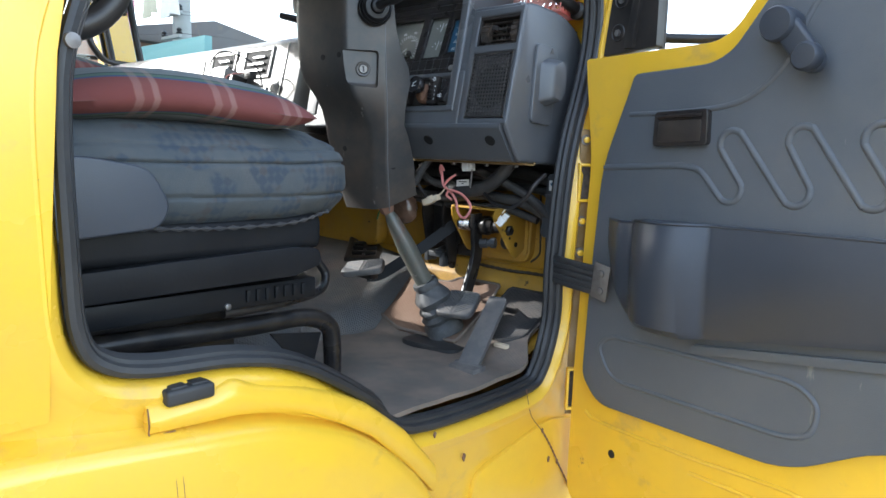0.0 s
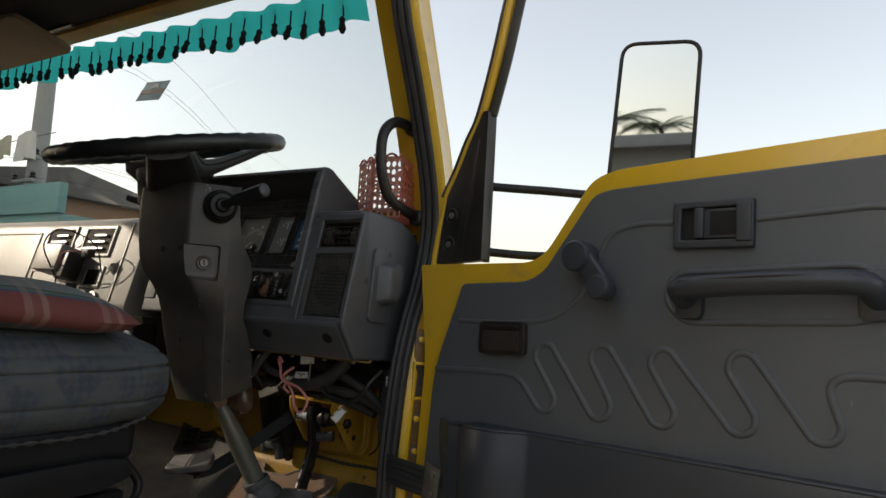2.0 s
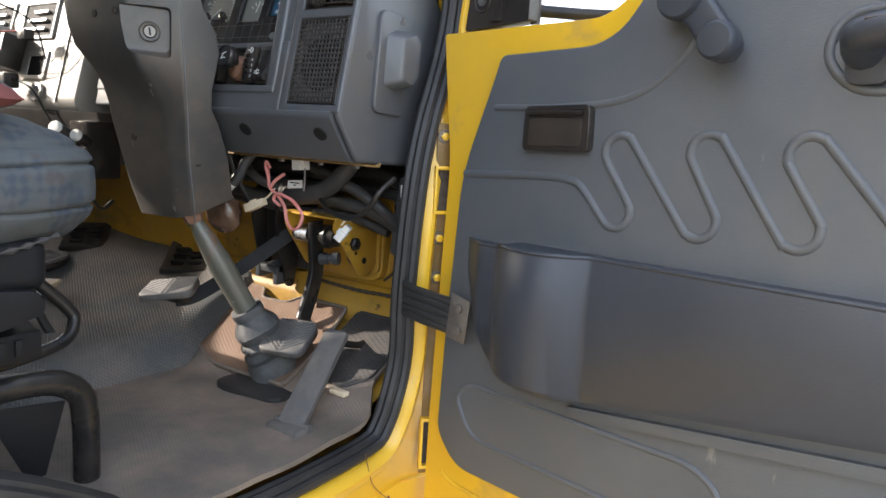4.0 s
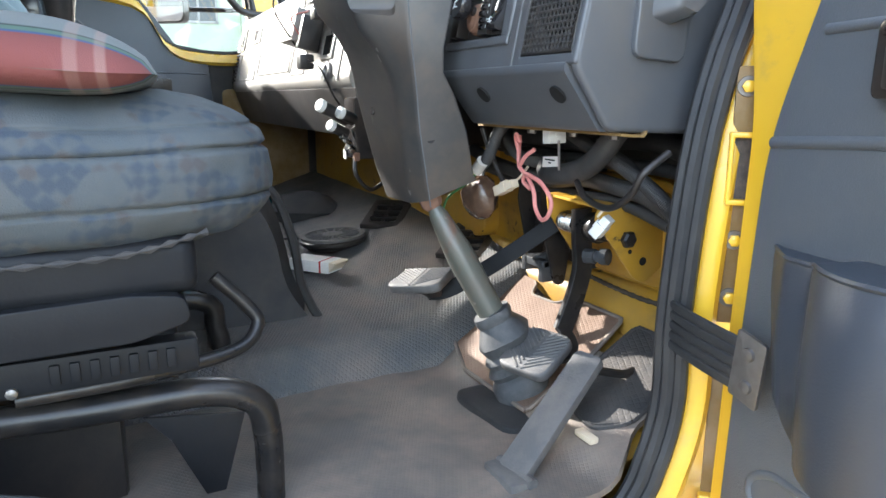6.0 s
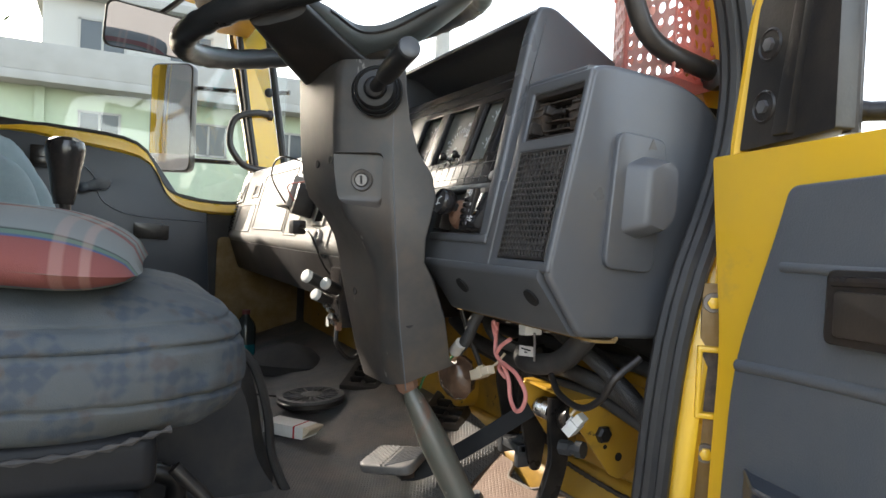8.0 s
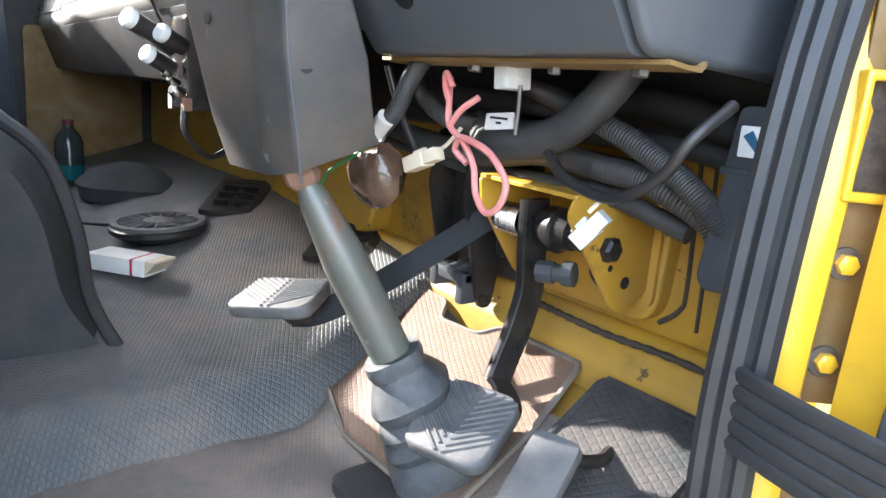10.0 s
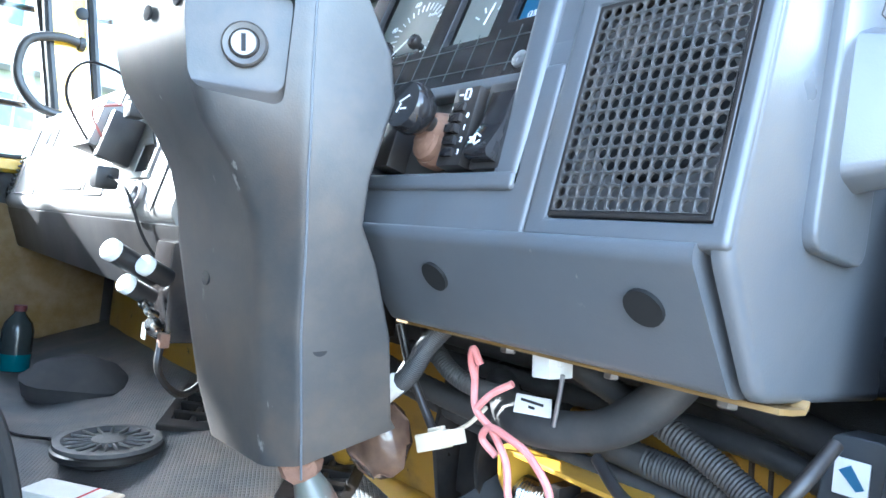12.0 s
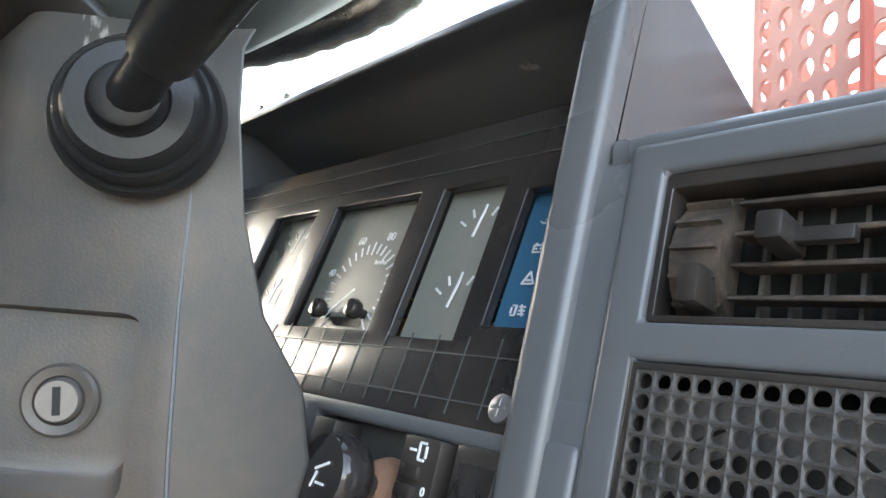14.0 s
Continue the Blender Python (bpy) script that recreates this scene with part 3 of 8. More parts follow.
def utility_pole():
    p = thing("utility_pole", "round grey concrete power pole with crossarms and insulators", "pole")
    foot = Vector((-17.6, 9.35, 0))
    part("shaft", tube([foot, foot + Vector((0.1, 0.0, 4.5)), foot + Vector((-0.05, 0.05, 9.6))], (0.30, 0.19), 14, 2), CONCRETE, p)
    for z, w in ((4.9, 0.55), (4.3, 0.5), (7.9, 0.9)):
        arm = part("crossarm", box(foot.x - w, foot.x + w, foot.y - 0.3, foot.y - 0.2, z, z + 0.09, 0.01), CONCRETE, p)
        for s in (-0.85, 0.85):
            part("insulator", lathe([(0.05, 0), (0.09, 0.04), (0.05, 0.08), (0.08, 0.12), (0.03, 0.17)], 10, pose(foot.x + s * w, foot.y - 0.25, z + 0.09)), BLACK, arm)
    part("transformer_box", box(foot.x - 0.1, foot.x + 0.3, foot.y - 0.75, foot.y - 0.3, 1.3, 2.2, 0.02), BLACK, p)


utility_pole()
for k, (z, far) in enumerate(((9.1, 8.5), (8.15, 7.3), (7.95, 7.2), (5.0, 5.0), (4.9, 4.8), (4.4, 4.3))):
    w = whole("overhead_cable", tube([(-40, 6 + k, z + 0.4), (-17.6 + 0.1 * k, 9.1, z), (-22.7, 21.5, (z + far) / 2 - 0.12), (-27.8, 34.0, far), (-38.0, 59.0, far + 0.2)], 0.0055, 5, 8),
              BLACK, "thin black power cable slung along the road", "cable", "overhead cables")


def tree(x, y, h, seed, palm=False):
    rnd = random.Random(seed)
    t = thing("palm_tree" if palm else "broadleaf_tree", "tall palm with drooping fronds" if palm else "leafy roadside tree with an uneven crown", "tree", "trees behind the yard")
    part("trunk", tube([(x, y, 0), (x + 0.1 * h * rnd.uniform(-.3, .3), y, h * 0.5), (x + 0.12, y + 0.1, h * 0.78)], (0.05 * h * 0.6, 0.02 * h), 9, 3), BARK, t)
    verts, faces = [], []
    if palm:
        for k in range(14):
            a, droop = k * 2.4 + rnd.random(), rnd.uniform(0.2, 1.1)
            for s in range(26):
                u = s / 26
                c = Vector((x + math.cos(a) * 2.2 * u, y + math.sin(a) * 2.2 * u, h * 0.8 + 0.9 * u - droop * 1.7 * u * u))
                side = Vector((-math.sin(a), math.cos(a), -0.5))
                for d in (-1, 1):
                    i = len(verts)
                    verts += [c, c + side * d * 0.5 * (1 - u * 0.6) + Vector((math.cos(a), math.sin(a), -.3)) * 0.25, c + Vector((math.cos(a), math.sin(a), 0)) * 0.07]
                    faces.append((i, i + 1, i + 2))
    else:
        limbs = []
        for k in range(9):
            a, r = rnd.uniform(0, 6.28), rnd.uniform(0.12, 0.3) * h
            limbs.append(Vector((x + math.cos(a) * r, y + math.sin(a) * r, h * rnd.uniform(0.5, 0.95))))
            part("limb", tube([(x, y, h * 0.4), (x + math.cos(a) * r * 0.4, y + math.sin(a) * r * 0.4, h * 0.55), tuple(limbs[-1])], (0.012 * h, 0.003 * h), 6, 3), BARK, t)
        for c in limbs:
            for _ in range(420):
                p = c + Vector((rnd.gauss(0, 1), rnd.gauss(0, 1), rnd.gauss(0, 0.8))) * h * 0.075
                a, b = Vector((rnd.uniform(-1, 1), rnd.uniform(-1, 1), rnd.uniform(-1, 1))) * 0.16, Vector((rnd.uniform(-1, 1), rnd.uniform(-1, 1), rnd.uniform(-1, 1))) * 0.16
                i = len(verts)
                verts += [p - a, p + b, p + a, p - b]
                faces.append((i, i + 1, i + 2, i + 3))
    me = bpy.data.meshes.new("crown")
    me.from_pydata([tuple(v) for v in verts], [], faces)
    me.materials.append(LEAF)
    ob = new("crown", me)
    ob.parent = t
    ob["kind"] = "stuff"


tree(-30, -7.5, 9, 1)
tree(-34, -11, 8, 7)
for k, (x, y, h, pl) in enumerate(((-4.6, -27, 6.2, False), (-2.6, -28, 6.0, True), (2.5, -29, 5.4, False), (-0.8, -31, 5.8, True), (6, -27, 6.5, False), (14, -25, 8, False))):
    tree(x, y, h, 20 + k, pl)


def yard_shed():
    s = thing("yard_shed", "long low concrete shed with a flat overhanging roof", "shed")
    part("wall", box(-9, 22, -22.4, -19, 0, 3.0, 0.02), GREYWALL, s)
    part("roof", box(-9.6, 22.6, -22.8, -17.8, 3.0, 3.35, 0.03), CONCRETE, s)
    for x in range(-5, 22, 3):
        part("post", box(x - 0.12, x + 0.12, -18.2, -17.96, 0, 3.0, 0.01), CONCRETE, s)


yard_shed()


def parked_truck_roof():
    """The dark load body that stands beyond the open door."""
    s = thing("dark_lorry_body", "dark weathered lorry body with a short exhaust stack", "lorry")
    part("body", box(2.3, 8.0, 9.5, 13.0, 0.9, 4.32, 0.05), TIN, s)
    part("roof_rail", box(2.25, 8.05, 9.4, 9.55, 4.28, 4.40, 0.02), STEEL_BLACK, s)
    part("exhaust_stack", lathe([(0.09, 0), (0.09, 0.22), (0.15, 0.24), (0.15, 0.31), (0.05, 0.33)], 14, pose(2.6, 9.6, 4.32)), STEEL_BLACK, s)
    for x in (3.4, 6.8):
        wheel = part("wheel", lathe([(0.2, -0.14), (0.48, -0.14), (0.5, -0.1), (0.5, 0.1), (0.48, 0.14), (0.2, 0.14)], 24, pose(x, 9.7, 0.5, 90)), RUBBER, s)
        part("rim", lathe([(0.0, -0.1), (0.24, -0.12), (0.26, 0.1), (0.0, 0.1)], 16, pose(x, 9.64, 0.5, 90)), STEEL, wheel)


parked_truck_roof()

# ---- cab shell ----
OPENING = [(1.045, 2.27), (1.123, 2.111), (1.213, 1.919), (1.272, 1.745), (1.262, 1.60), (1.208, 1.411), (1.186, 1.22), (1.184, 1.09), (1.143, 0.995), (1.068, 0.965),
           (0.764, 0.977), (0.677, 1.047), (0.552, 1.127), (0.45, 1.158), (0.345, 1.168), (0.292, 1.184), (0.268, 1.218), (0.262, 1.30), (0.262, 1.48), (0.292, 1.60), (0.334, 1.817), (0.40, 2.1), (0.46, 2.24), (0.75, 2.29)]


def dense(outline, n=5):
    pts = [Vector((p[0], p[1], 0)) for p in outline]
    out = []
    for i in range(len(pts)):
        a, b, c, d = (pts[(i + k) % len(pts)] for k in (-1, 0, 1, 2))
        for s in range(n):
            u = s / n
            q = 0.5 * (2 * b + (c - a) * u + (2 * a - 5 * b + 4 * c - d) * u * u + (3 * b - 3 * c + d - a) * u ** 3)
            out.append((q.x, q.y))
    return out


# the seal stands a little outside the plane in which the outline above is laid out
SEAL_X = 0.017
EDGE = [(0.005 + (y - 0.005) * 0.970, 1.418 + (z - 1.418) * 0.970) for y, z in dense(OPENING)]


def jamb(y, z):
    """How far a point belongs to the front jamb below the belt: 0 to 1."""
    return max(0.0, min(1.0, (y - 0.98) / 0.08)) * max(0.0, min(1.0, (1.62 - z) / 0.14)) * max(0.0, min(1.0, (z - 0.98) / 0.06))


def jamb_out(y, z):
    return 0.009 * jamb(y, z)


EDGE = [(y - 0.022 * jamb(y, z), z) for y, z in EDGE]


def offset(loop, d):
    """The loop moved outwards by d."""
    out = []
    n = len(loop)
    for i in range(n):
        a, c = Vector(loop[i - 2]), Vector(loop[(i + 2) % n])
        t = (c - a).normalized()
        out.append((loop[i][0] + t.y * -d, loop[i][1] + t.x * d))
    return out


def at_frame(loop, y0, y1, z0, z1):
    """Each point pushed out to a rectangle."""
    c, out = Vector((0.72, 1.6)), []
    for y, z in loop:
        d = Vector((y, z)) - c
        k = min(((y1 - c.x) / d.x if d.x > 0 else (y0 - c.x) / d.x) if abs(d.x) > 1e-6 else 99, ((z1 - c.y) / d.y if d.y > 0 else (z0 - c.y) / d.y) if abs(d.y) > 1e-6 else 99)
        out.append((c.x + d.x * k, c.y + d.y * k))
    return out


SIGN = 1 if offset(EDGE, 0.05)[30][0] > EDGE[30][0] else -1


def ring(d, x, channel=None):
    """A loop round the opening; channel gives its depth in the hinge recess of the front jamb."""
    out = []
    for (y, z), (ey, ez) in zip(offset(EDGE, SIGN * (d if d < 0.09 else 0.09)), EDGE):
        out.append((x + SEAL_X + jamb_out(ey, ez), y, z))
    if channel is not None or d > 0.09:
        far = offset(EDGE, SIGN * d)
        for i, (ey, ez) in enumerate(EDGE):
            w = max(0.0, min(1.0, (ey - 1.06) / 0.05)) * max(0.0, min(1.0, (1.60 - ez) / 0.08)) * max(0.0, min(1.0, (ez - 1.03) / 0.04))
            base = out[i]
            if ez > 1.5 and ey > 0.9:
                out[i] = (base[0] + (channel - x) * w, base[1] + (far[i][0] - base[1]) * w, base[2] + (far[i][1] - base[2]) * w)
            else:
                out[i] = (base[0] + (channel - x) * w, far[i][0], far[i][1])
    return out


outer = [(0.046, y, z) for y, z in at_frame(offset(EDGE, SIGN * 0.08), -0.3, 1.37, 0.45, 2.45)]
# above the belt line the front of the side ends at the windscreen pillar
outer = [(0.046, min(p[1], q[1]), q[2]) if q[2] > 1.56 and q[1] > 0.9 else p for p, q in zip(outer, [(0.034, y, z) for y, z in offset(EDGE, SIGN * 0.094)])]
mid = [(0.046, (a[1] * 2 + b[1]) / 3, (a[2] * 2 + b[2]) / 3) for a, b in zip(ring(0.128, 0, 0), outer)]
structure("cab_side_wall", loft([ring(0.007, 0.010), ring(0.010, 0.014), ring(0.014, 0.024), ring(0.021, 0.038), ring(0.031, 0.044), ring(0.041, 0.041, 0.041), ring(0.047, 0.038, 0.030), ring(0.051, 0.036, 0.014), ring(0.112, 0.030, 0.012), ring(0.120, 0.029, 0.020), mid, outer], caps=False),
          YELLOW, "yellow painted steel cab side round the door opening", "cab wall")
structure("cab_inner_wall", loft([ring(0.007, 0.011), ring(0.022, 0.000), ring(0.08, -0.022), [(-0.022, p[1], p[2]) for p in outer]], caps=False), CARPET, "dark lining inside the cab side", "cab wall")
for x, d, r in ((0.008, -0.004, 0.0075), (0.019, -0.002, 0.0085), (0.031, 0.004, 0.0080)):
    structure("door_seal", tube([(x + SEAL_X + jamb_out(*e), y, z) for (y, z), e in zip(offset(EDGE, SIGN * d), EDGE)], r, 8, 0, True), RUBBER, "black rubber sealing lip round the door opening", "door seal")


def fender():
    curve = smooth_path([(-0.25, 1.125, 0), (0.0, 1.125, 0), (0.172, 1.119, 0), (0.255, 1.110, 0), (0.336, 1.099, 0), (0.415, 1.087, 0), (0.488, 1.071, 0), (0.595, 1.026, 0), (0.685, 0.960, 0), (0.755, 0.876, 0), (0.81, 0.74, 0), (0.83, 0.5, 0)], 8)
    rings = []
    for p in curve:
        y, z = p.x, p.y
        c = Vector((y - 0.2, z - 0.45)).normalized()
        rings.append([(x, y + c.x * o, z + c.y * o) for x, o in ((0.044, 0.020), (0.052, 0.010), (0.066, 0.006), (0.080, 0.003), (0.087, -0.003), (0.090, -0.014), (0.091, -0.06), (0.091, -0.20), (0.091, -0.32), (0.03, -0.34))])
    return loft(rings)


structure("front_fender", fender(), YELLOW, "yellow wheel arch bulging below the door opening", "fender")


def between(pts, y):
    for (a, za), (b, zb) in zip(pts, pts[1:]):
        if a <= y <= b:
            return za + (zb - za) * (y - a) / (b - a)


COVER_TOP = [(0.31, 1.138), (0.39, 1.139), (0.42, 1.146), (0.452, 1.132), (0.522, 1.112), (0.58, 1.088), (0.639, 1.056), (0.71, 1.0), (0.80, 0.90)]
COVER_LOW = [(0.31, 1.108), (0.345, 1.106), (0.425, 1.101), (0.48, 1.090), (0.523, 1.076), (0.58, 1.047), (0.64, 1.010), (0.72, 0.935), (0.80, 0.85)]
rows = []
for k in range(47):
    y = 0.316 + 0.01 * k
    top, low = between(COVER_TOP, y), between(COVER_LOW, y)
    rows.append([(0.040, y, top + 0.004), (0.060, y, top), (0.067, y, top - 0.005), (0.070, y, top - 0.014), (0.071, y, (top + low) / 2), (0.070, y, low + 0.008), (0.066, y, low + 0.001), (0.040, y, low - 0.004)])
structure("sill_cover", loft(rows), YELLOW, "raised yellow sill cover with a chipped edge", "sill")
structure("sill_seam", tube([(0.0665, 0.315, 1.138), (0.068, 0.3155, 1.12), (0.068, 0.316, 1.106), (0.066, 0.33, 1.105), (0.066, 0.346, 1.1045)], 0.0008, 6, 3), RUST, "dark open seam at the end of the sill cover", "seam")
for y in (0.331, 0.339):
    structure("fender_seam", tube([(0.0868, y - 0.001, 1.092), (0.0908, y + 0.003, 1.05), (0.0912, y + 0.006, 0.95), (0.0912, y + 0.007, 0.80)], 0.0004, 6, 3), RUST, "thin joint line down the wheel arch", "seam")
structure("sill_joint", joined(tube([(0.0600, 1.034, 0.985), (0.0590, 1.045, 0.955), (0.0585, 1.060, 0.922), (0.0580, 1.102, 0.880)], 0.0007, 6, 4), tube([(0.0580, 1.102, 0.880), (0.0580, 1.135, 0.838), (0.0580, 1.168, 0.790), (0.0580, 1.217, 0.722)], 0.0022, 6, 8, rib=0.0009)),
          RUST, "cracked dirty joint where the sill meets the hinge pillar", "seam")
for y, z, a in ((0.784, 0.968, 0.006), (0.86, 0.905, 0.008), (1.10, 0.884, 0.005), (1.16, 0.800, 0.006), (1.128, 0.815, 0.007), (0.640, 1.003, 0.004)):
    structure("paint_chip", prism(rounded([(y - a * 0.5, z), (y, z - a * 1.1), (y + a * 0.6, z + a * 0.3), (y, z + a)], a * 0.2), "x", 0.0565, 0.0586, 0.0), RUST, "rusty chip in the yellow paint", "paint chip")
structure("pillar_side_panel", prism(rounded([(-0.32, 1.146), (0.222, 1.146), (0.230, 1.30), (0.244, 1.50), (0.27, 1.66), (0.36, 2.30), (-0.32, 2.30)], 0.006), "x", 0.044, 0.060, 0.004), YELLOW, "yellow outer panel behind the door opening", "panel")
whole("rubber_buffer", joined(box(0.046, 0.072, 0.335, 0.392, 1.134, 1.152, 0.005, 3), box(0.048, 0.066, 0.342, 0.362, 1.150, 1.154, 0.002), box(0.048, 0.066, 0.367, 0.386, 1.150, 1.154, 0.002)), RUBBER, "small black rubber buffer on the yellow sill", "buffer")
structure("lower_skirt", joined(prism(rounded([(0.82, 0.60), (1.30, 0.60), (1.30, 0.86), (1.12, 0.90), (0.90, 0.86)], 0.03), "x", 0.040, 0.056, 0.006), ), YELLOW, "pressed yellow skirt panel under the door sill", "skirt")

# cab back, far side, roof and floor
structure("cab_back_wall", box(-1.98, 0.03, -0.32, -0.26, 0.9, 2.42, 0.01), CARPET, "dark lined back wall of the cab", "cab wall")
structure("ceiling", joined(box(-1.98, 0.03, -0.3, 1.03, 2.36, 2.42, 0.01), box(-1.9, -0.05, 0.86, 1.04, 2.235, 2.37, 0.03, 3)), LINING, "dark worn roof lining above the windscreen", "ceiling")
FAR = -1.92
structure("far_side_lower", prism([(-0.28, 0.9), (1.37, 0.9), (1.37, 1.74), (1.21, 1.74), (1.16, 1.585), (0.95, 1.592), (0.83, 1.615), (0.73, 1.755), (0.68, 1.785), (0.44, 1.805), (0.10, 1.83), (-0.28, 1.84)],
                            "x", FAR - 0.06, FAR, 0.0), CARPET, "dark trimmed far side of the cab under its window", "cab wall")
structure("far_kick_panel", joined(prism(rounded([(0.97, 1.125), (1.262, 1.125), (1.262, 1.47), (0.97, 1.47)], 0.02), "x", FAR - 0.01, FAR + 0.008, 0.003), prism(rounded([(1.09, 1.03), (1.20, 1.03), (1.262, 1.105), (1.09, 1.105)], 0.01), "x", FAR - 0.01, FAR + 0.006, 0.003)),
          KICK, "dull yellow steel kick panel across the cab", "panel")
structure("drain_grommet", lathe([(0.020, 0), (0.020, 0.003), (0.001, 0.003)], 18, axis_to((FAR + 0.006, 1.15, 1.068), (1, 0, 0))), DARK, "round black grommet in the kick panel", "grommet")
far_frame = [(0.16, 1.82), (0.44, 1.80), (0.70, 1.768), (0.80, 1.625), (0.92, 1.59), (1.06, 1.60), (1.08, 1.70), (0.99, 2.16), (0.94, 2.27), (0.30, 2.32), (0.19, 2.28)]
far_path = dense(far_frame, 5)
far_mid = Vector((0.65, 1.95))


def far_out(y, z, d):
    n = (Vector((y, z)) - far_mid).normalized()
    return y + n.x * d, z + n.y * d


structure("far_window_frame", loft([[(x, *far_out(y, z, d)) for y, z in far_path] for x, d in ((FAR - 0.06, 0.0), (FAR + 0.010, 0.0), (FAR + 0.024, 0.010), (FAR + 0.026, 0.040), (FAR + 0.010, 0.052))], caps=False),
          YELLOW, "yellow painted steel frame of the far door window", "window frame")
structure("far_window_seal", tube([(FAR + 0.008, y, z) for y, z in far_path], 0.009, 6, 0, True), RUBBER, "black rubber glazing seal", "window seal")
structure("far_roof_side", box(FAR - 0.06, FAR, -0.28, 1.2, 2.29, 2.42, 0.0), CARPET, "dark lined rail over the far window", "cab wall")
structure("far_back_pillar", box(FAR - 0.06, FAR, -0.28, 0.12, 1.8, 2.34, 0.0), YELLOW_IN, "yellow rear pillar of the far door", "pillar")


def pillar(x0, x1, line):
    rows = []
    for y, z in line:
        rows.append([(x0, y + 0.008, z), (x1, y + 0.008, z), (x1, y + 0.085, z + 0.01), ((x0 + x1) / 2, y + 0.10, z + 0.01), (x0, y + 0.085, z + 0.01)])
    return loft(rows)


structure("near_windscreen_pillar", pillar(-0.055, 0.034, ((1.30, 1.62), (1.265, 1.745), (1.215, 1.90), (1.125, 2.11), (1.03, 2.33))), YELLOW, "yellow painted windscreen pillar by the open door", "pillar")
structure("far_windscreen_pillar", pillar(-1.93, -1.865, ((1.10, 1.60), (1.080, 1.745), (1.052, 1.90), (1.020, 2.11), (0.985, 2.33))), YELLOW, "yellow painted windscreen pillar across the cab", "pillar")
structure("pillar_seal", tube([(-0.058, y, z) for y, z in ((1.33, 1.64), (1.30, 1.75), (1.25, 1.90), (1.16, 2.11), (1.07, 2.32))], 0.013, 8), RUBBER, "black rubber windscreen seal along the pillar", "seal")
structure("pillar_seal", tube([(-1.866, y, z) for y, z in ((1.205, 1.62), (1.182, 1.745), (1.155, 1.90), (1.122, 2.11), (1.085, 2.32))], 0.013, 8), RUBBER, "black rubber windscreen seal along the far pillar", "seal")
structure("door_seal", tube([(-1.868, y, z) for y, z in ((1.098, 1.62), (1.078, 1.745), (1.050, 1.90), (1.018, 2.11), (0.985, 2.32))], 0.012, 8), RUBBER, "black rubber door seal along the far pillar", "seal")
structure("pillar_plug", lathe([(0.016, 0), (0.016, 0.004), (0.010, 0.007), (0.001, 0.007)], 18, axis_to((-1.865, 1.118, 1.985), (1, 0, 0))), BLACK, "round black plug in the far pillar", "plug")


def glass_y(z):
    return 1.345 - 0.42 * (z - 1.745)


ws = structure("windscreen", sheet(lambda u, v: (-1.86 + 1.82 * u, glass_y(1.66 + 0.68 * v) + 0.05 * (1 - (2 * u - 1) ** 2) - 0.15 * max(0.0, 1 - u / 0.14) ** 2, 1.66 + 0.68 * v), 28, 6), GLASS, "clear windscreen glass, slightly dusty", "windscreen")
ws.visible_shadow = False
fw = structure("far_window_pane", sheet(lambda u, v: (FAR - 0.03, 0.1 + 1.1 * u, 1.58 + 0.76 * v), 4, 4), GLASS, "clear glass of the far door window", "window")
fw.visible_shadow = False
# Unseen panel, added to close the gap where sky light leaks in
structure("dash_gap_blocker", box(-1.9, -0.03, 1.255, 1.37, 1.640, 1.655, 0.0), BLACK, "added black panel that stops sky light leaking in behind the dash", "shelf")
# Sheet added to darken the upper firewall, which catches bounce from below
structure("firewall_dark_sheet", box(-0.62, -0.02, 1.298, 1.312, 1.338, 1.62, 0.004), CARPET, "added dark sheet shading the upper firewall behind the wiring", "insulation")
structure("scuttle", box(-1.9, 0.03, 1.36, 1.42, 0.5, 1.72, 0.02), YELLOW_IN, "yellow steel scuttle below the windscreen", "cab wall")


def ramp(x, y):
    """Height of the floor: level, then rising to the toe board; higher left of the driver's well."""
    z = 1.0 + max(0.0, y - 1.06) * 0.52
    if -0.47 <= x < -0.36:
        k = (-0.36 - x) / 0.11
        z = max(z, 1.0 + 0.052 * k * k * (3 - 2 * k) + max(0.0, y - 1.02) * 0.33 * k)
    if x < -0.47:
        z = max(z, 1.052 + 0.035 * min(1.0, (-0.47 - x) * 2) + max(0.0, y - 1.02) * 0.33)
    return z


def lumpy(x, y, a=0.004):
    return a * noise.noise(Vector((x * 7, y * 7, 0.3))) + a * 0.5 * noise.noise(Vector((x * 23, y * 23, 1.7)))


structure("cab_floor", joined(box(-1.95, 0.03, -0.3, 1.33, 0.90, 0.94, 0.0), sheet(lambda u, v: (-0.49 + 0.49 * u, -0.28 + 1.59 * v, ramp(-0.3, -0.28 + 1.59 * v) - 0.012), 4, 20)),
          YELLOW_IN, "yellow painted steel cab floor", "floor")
structure("driver_floor_mat", sheet(lambda u, v: (-0.50 + (0.53 - 0.045 * max(0.0, min(1.0, (1.41 * v - 1.28) / 0.06))) * u, -0.2 + 1.41 * v, ramp(-0.3, -0.2 + 1.41 * v) + 0.002 + lumpy(-0.5 + 0.485 * u, -0.2 + 1.41 * v, 0.006)
                                                  + 0.03 * max(0, (0.06 - u) / 0.06)), 40, 90, 0.008), MAT_DRIVER, "worn grey rubber mat caked with tan dust", "floor mat")
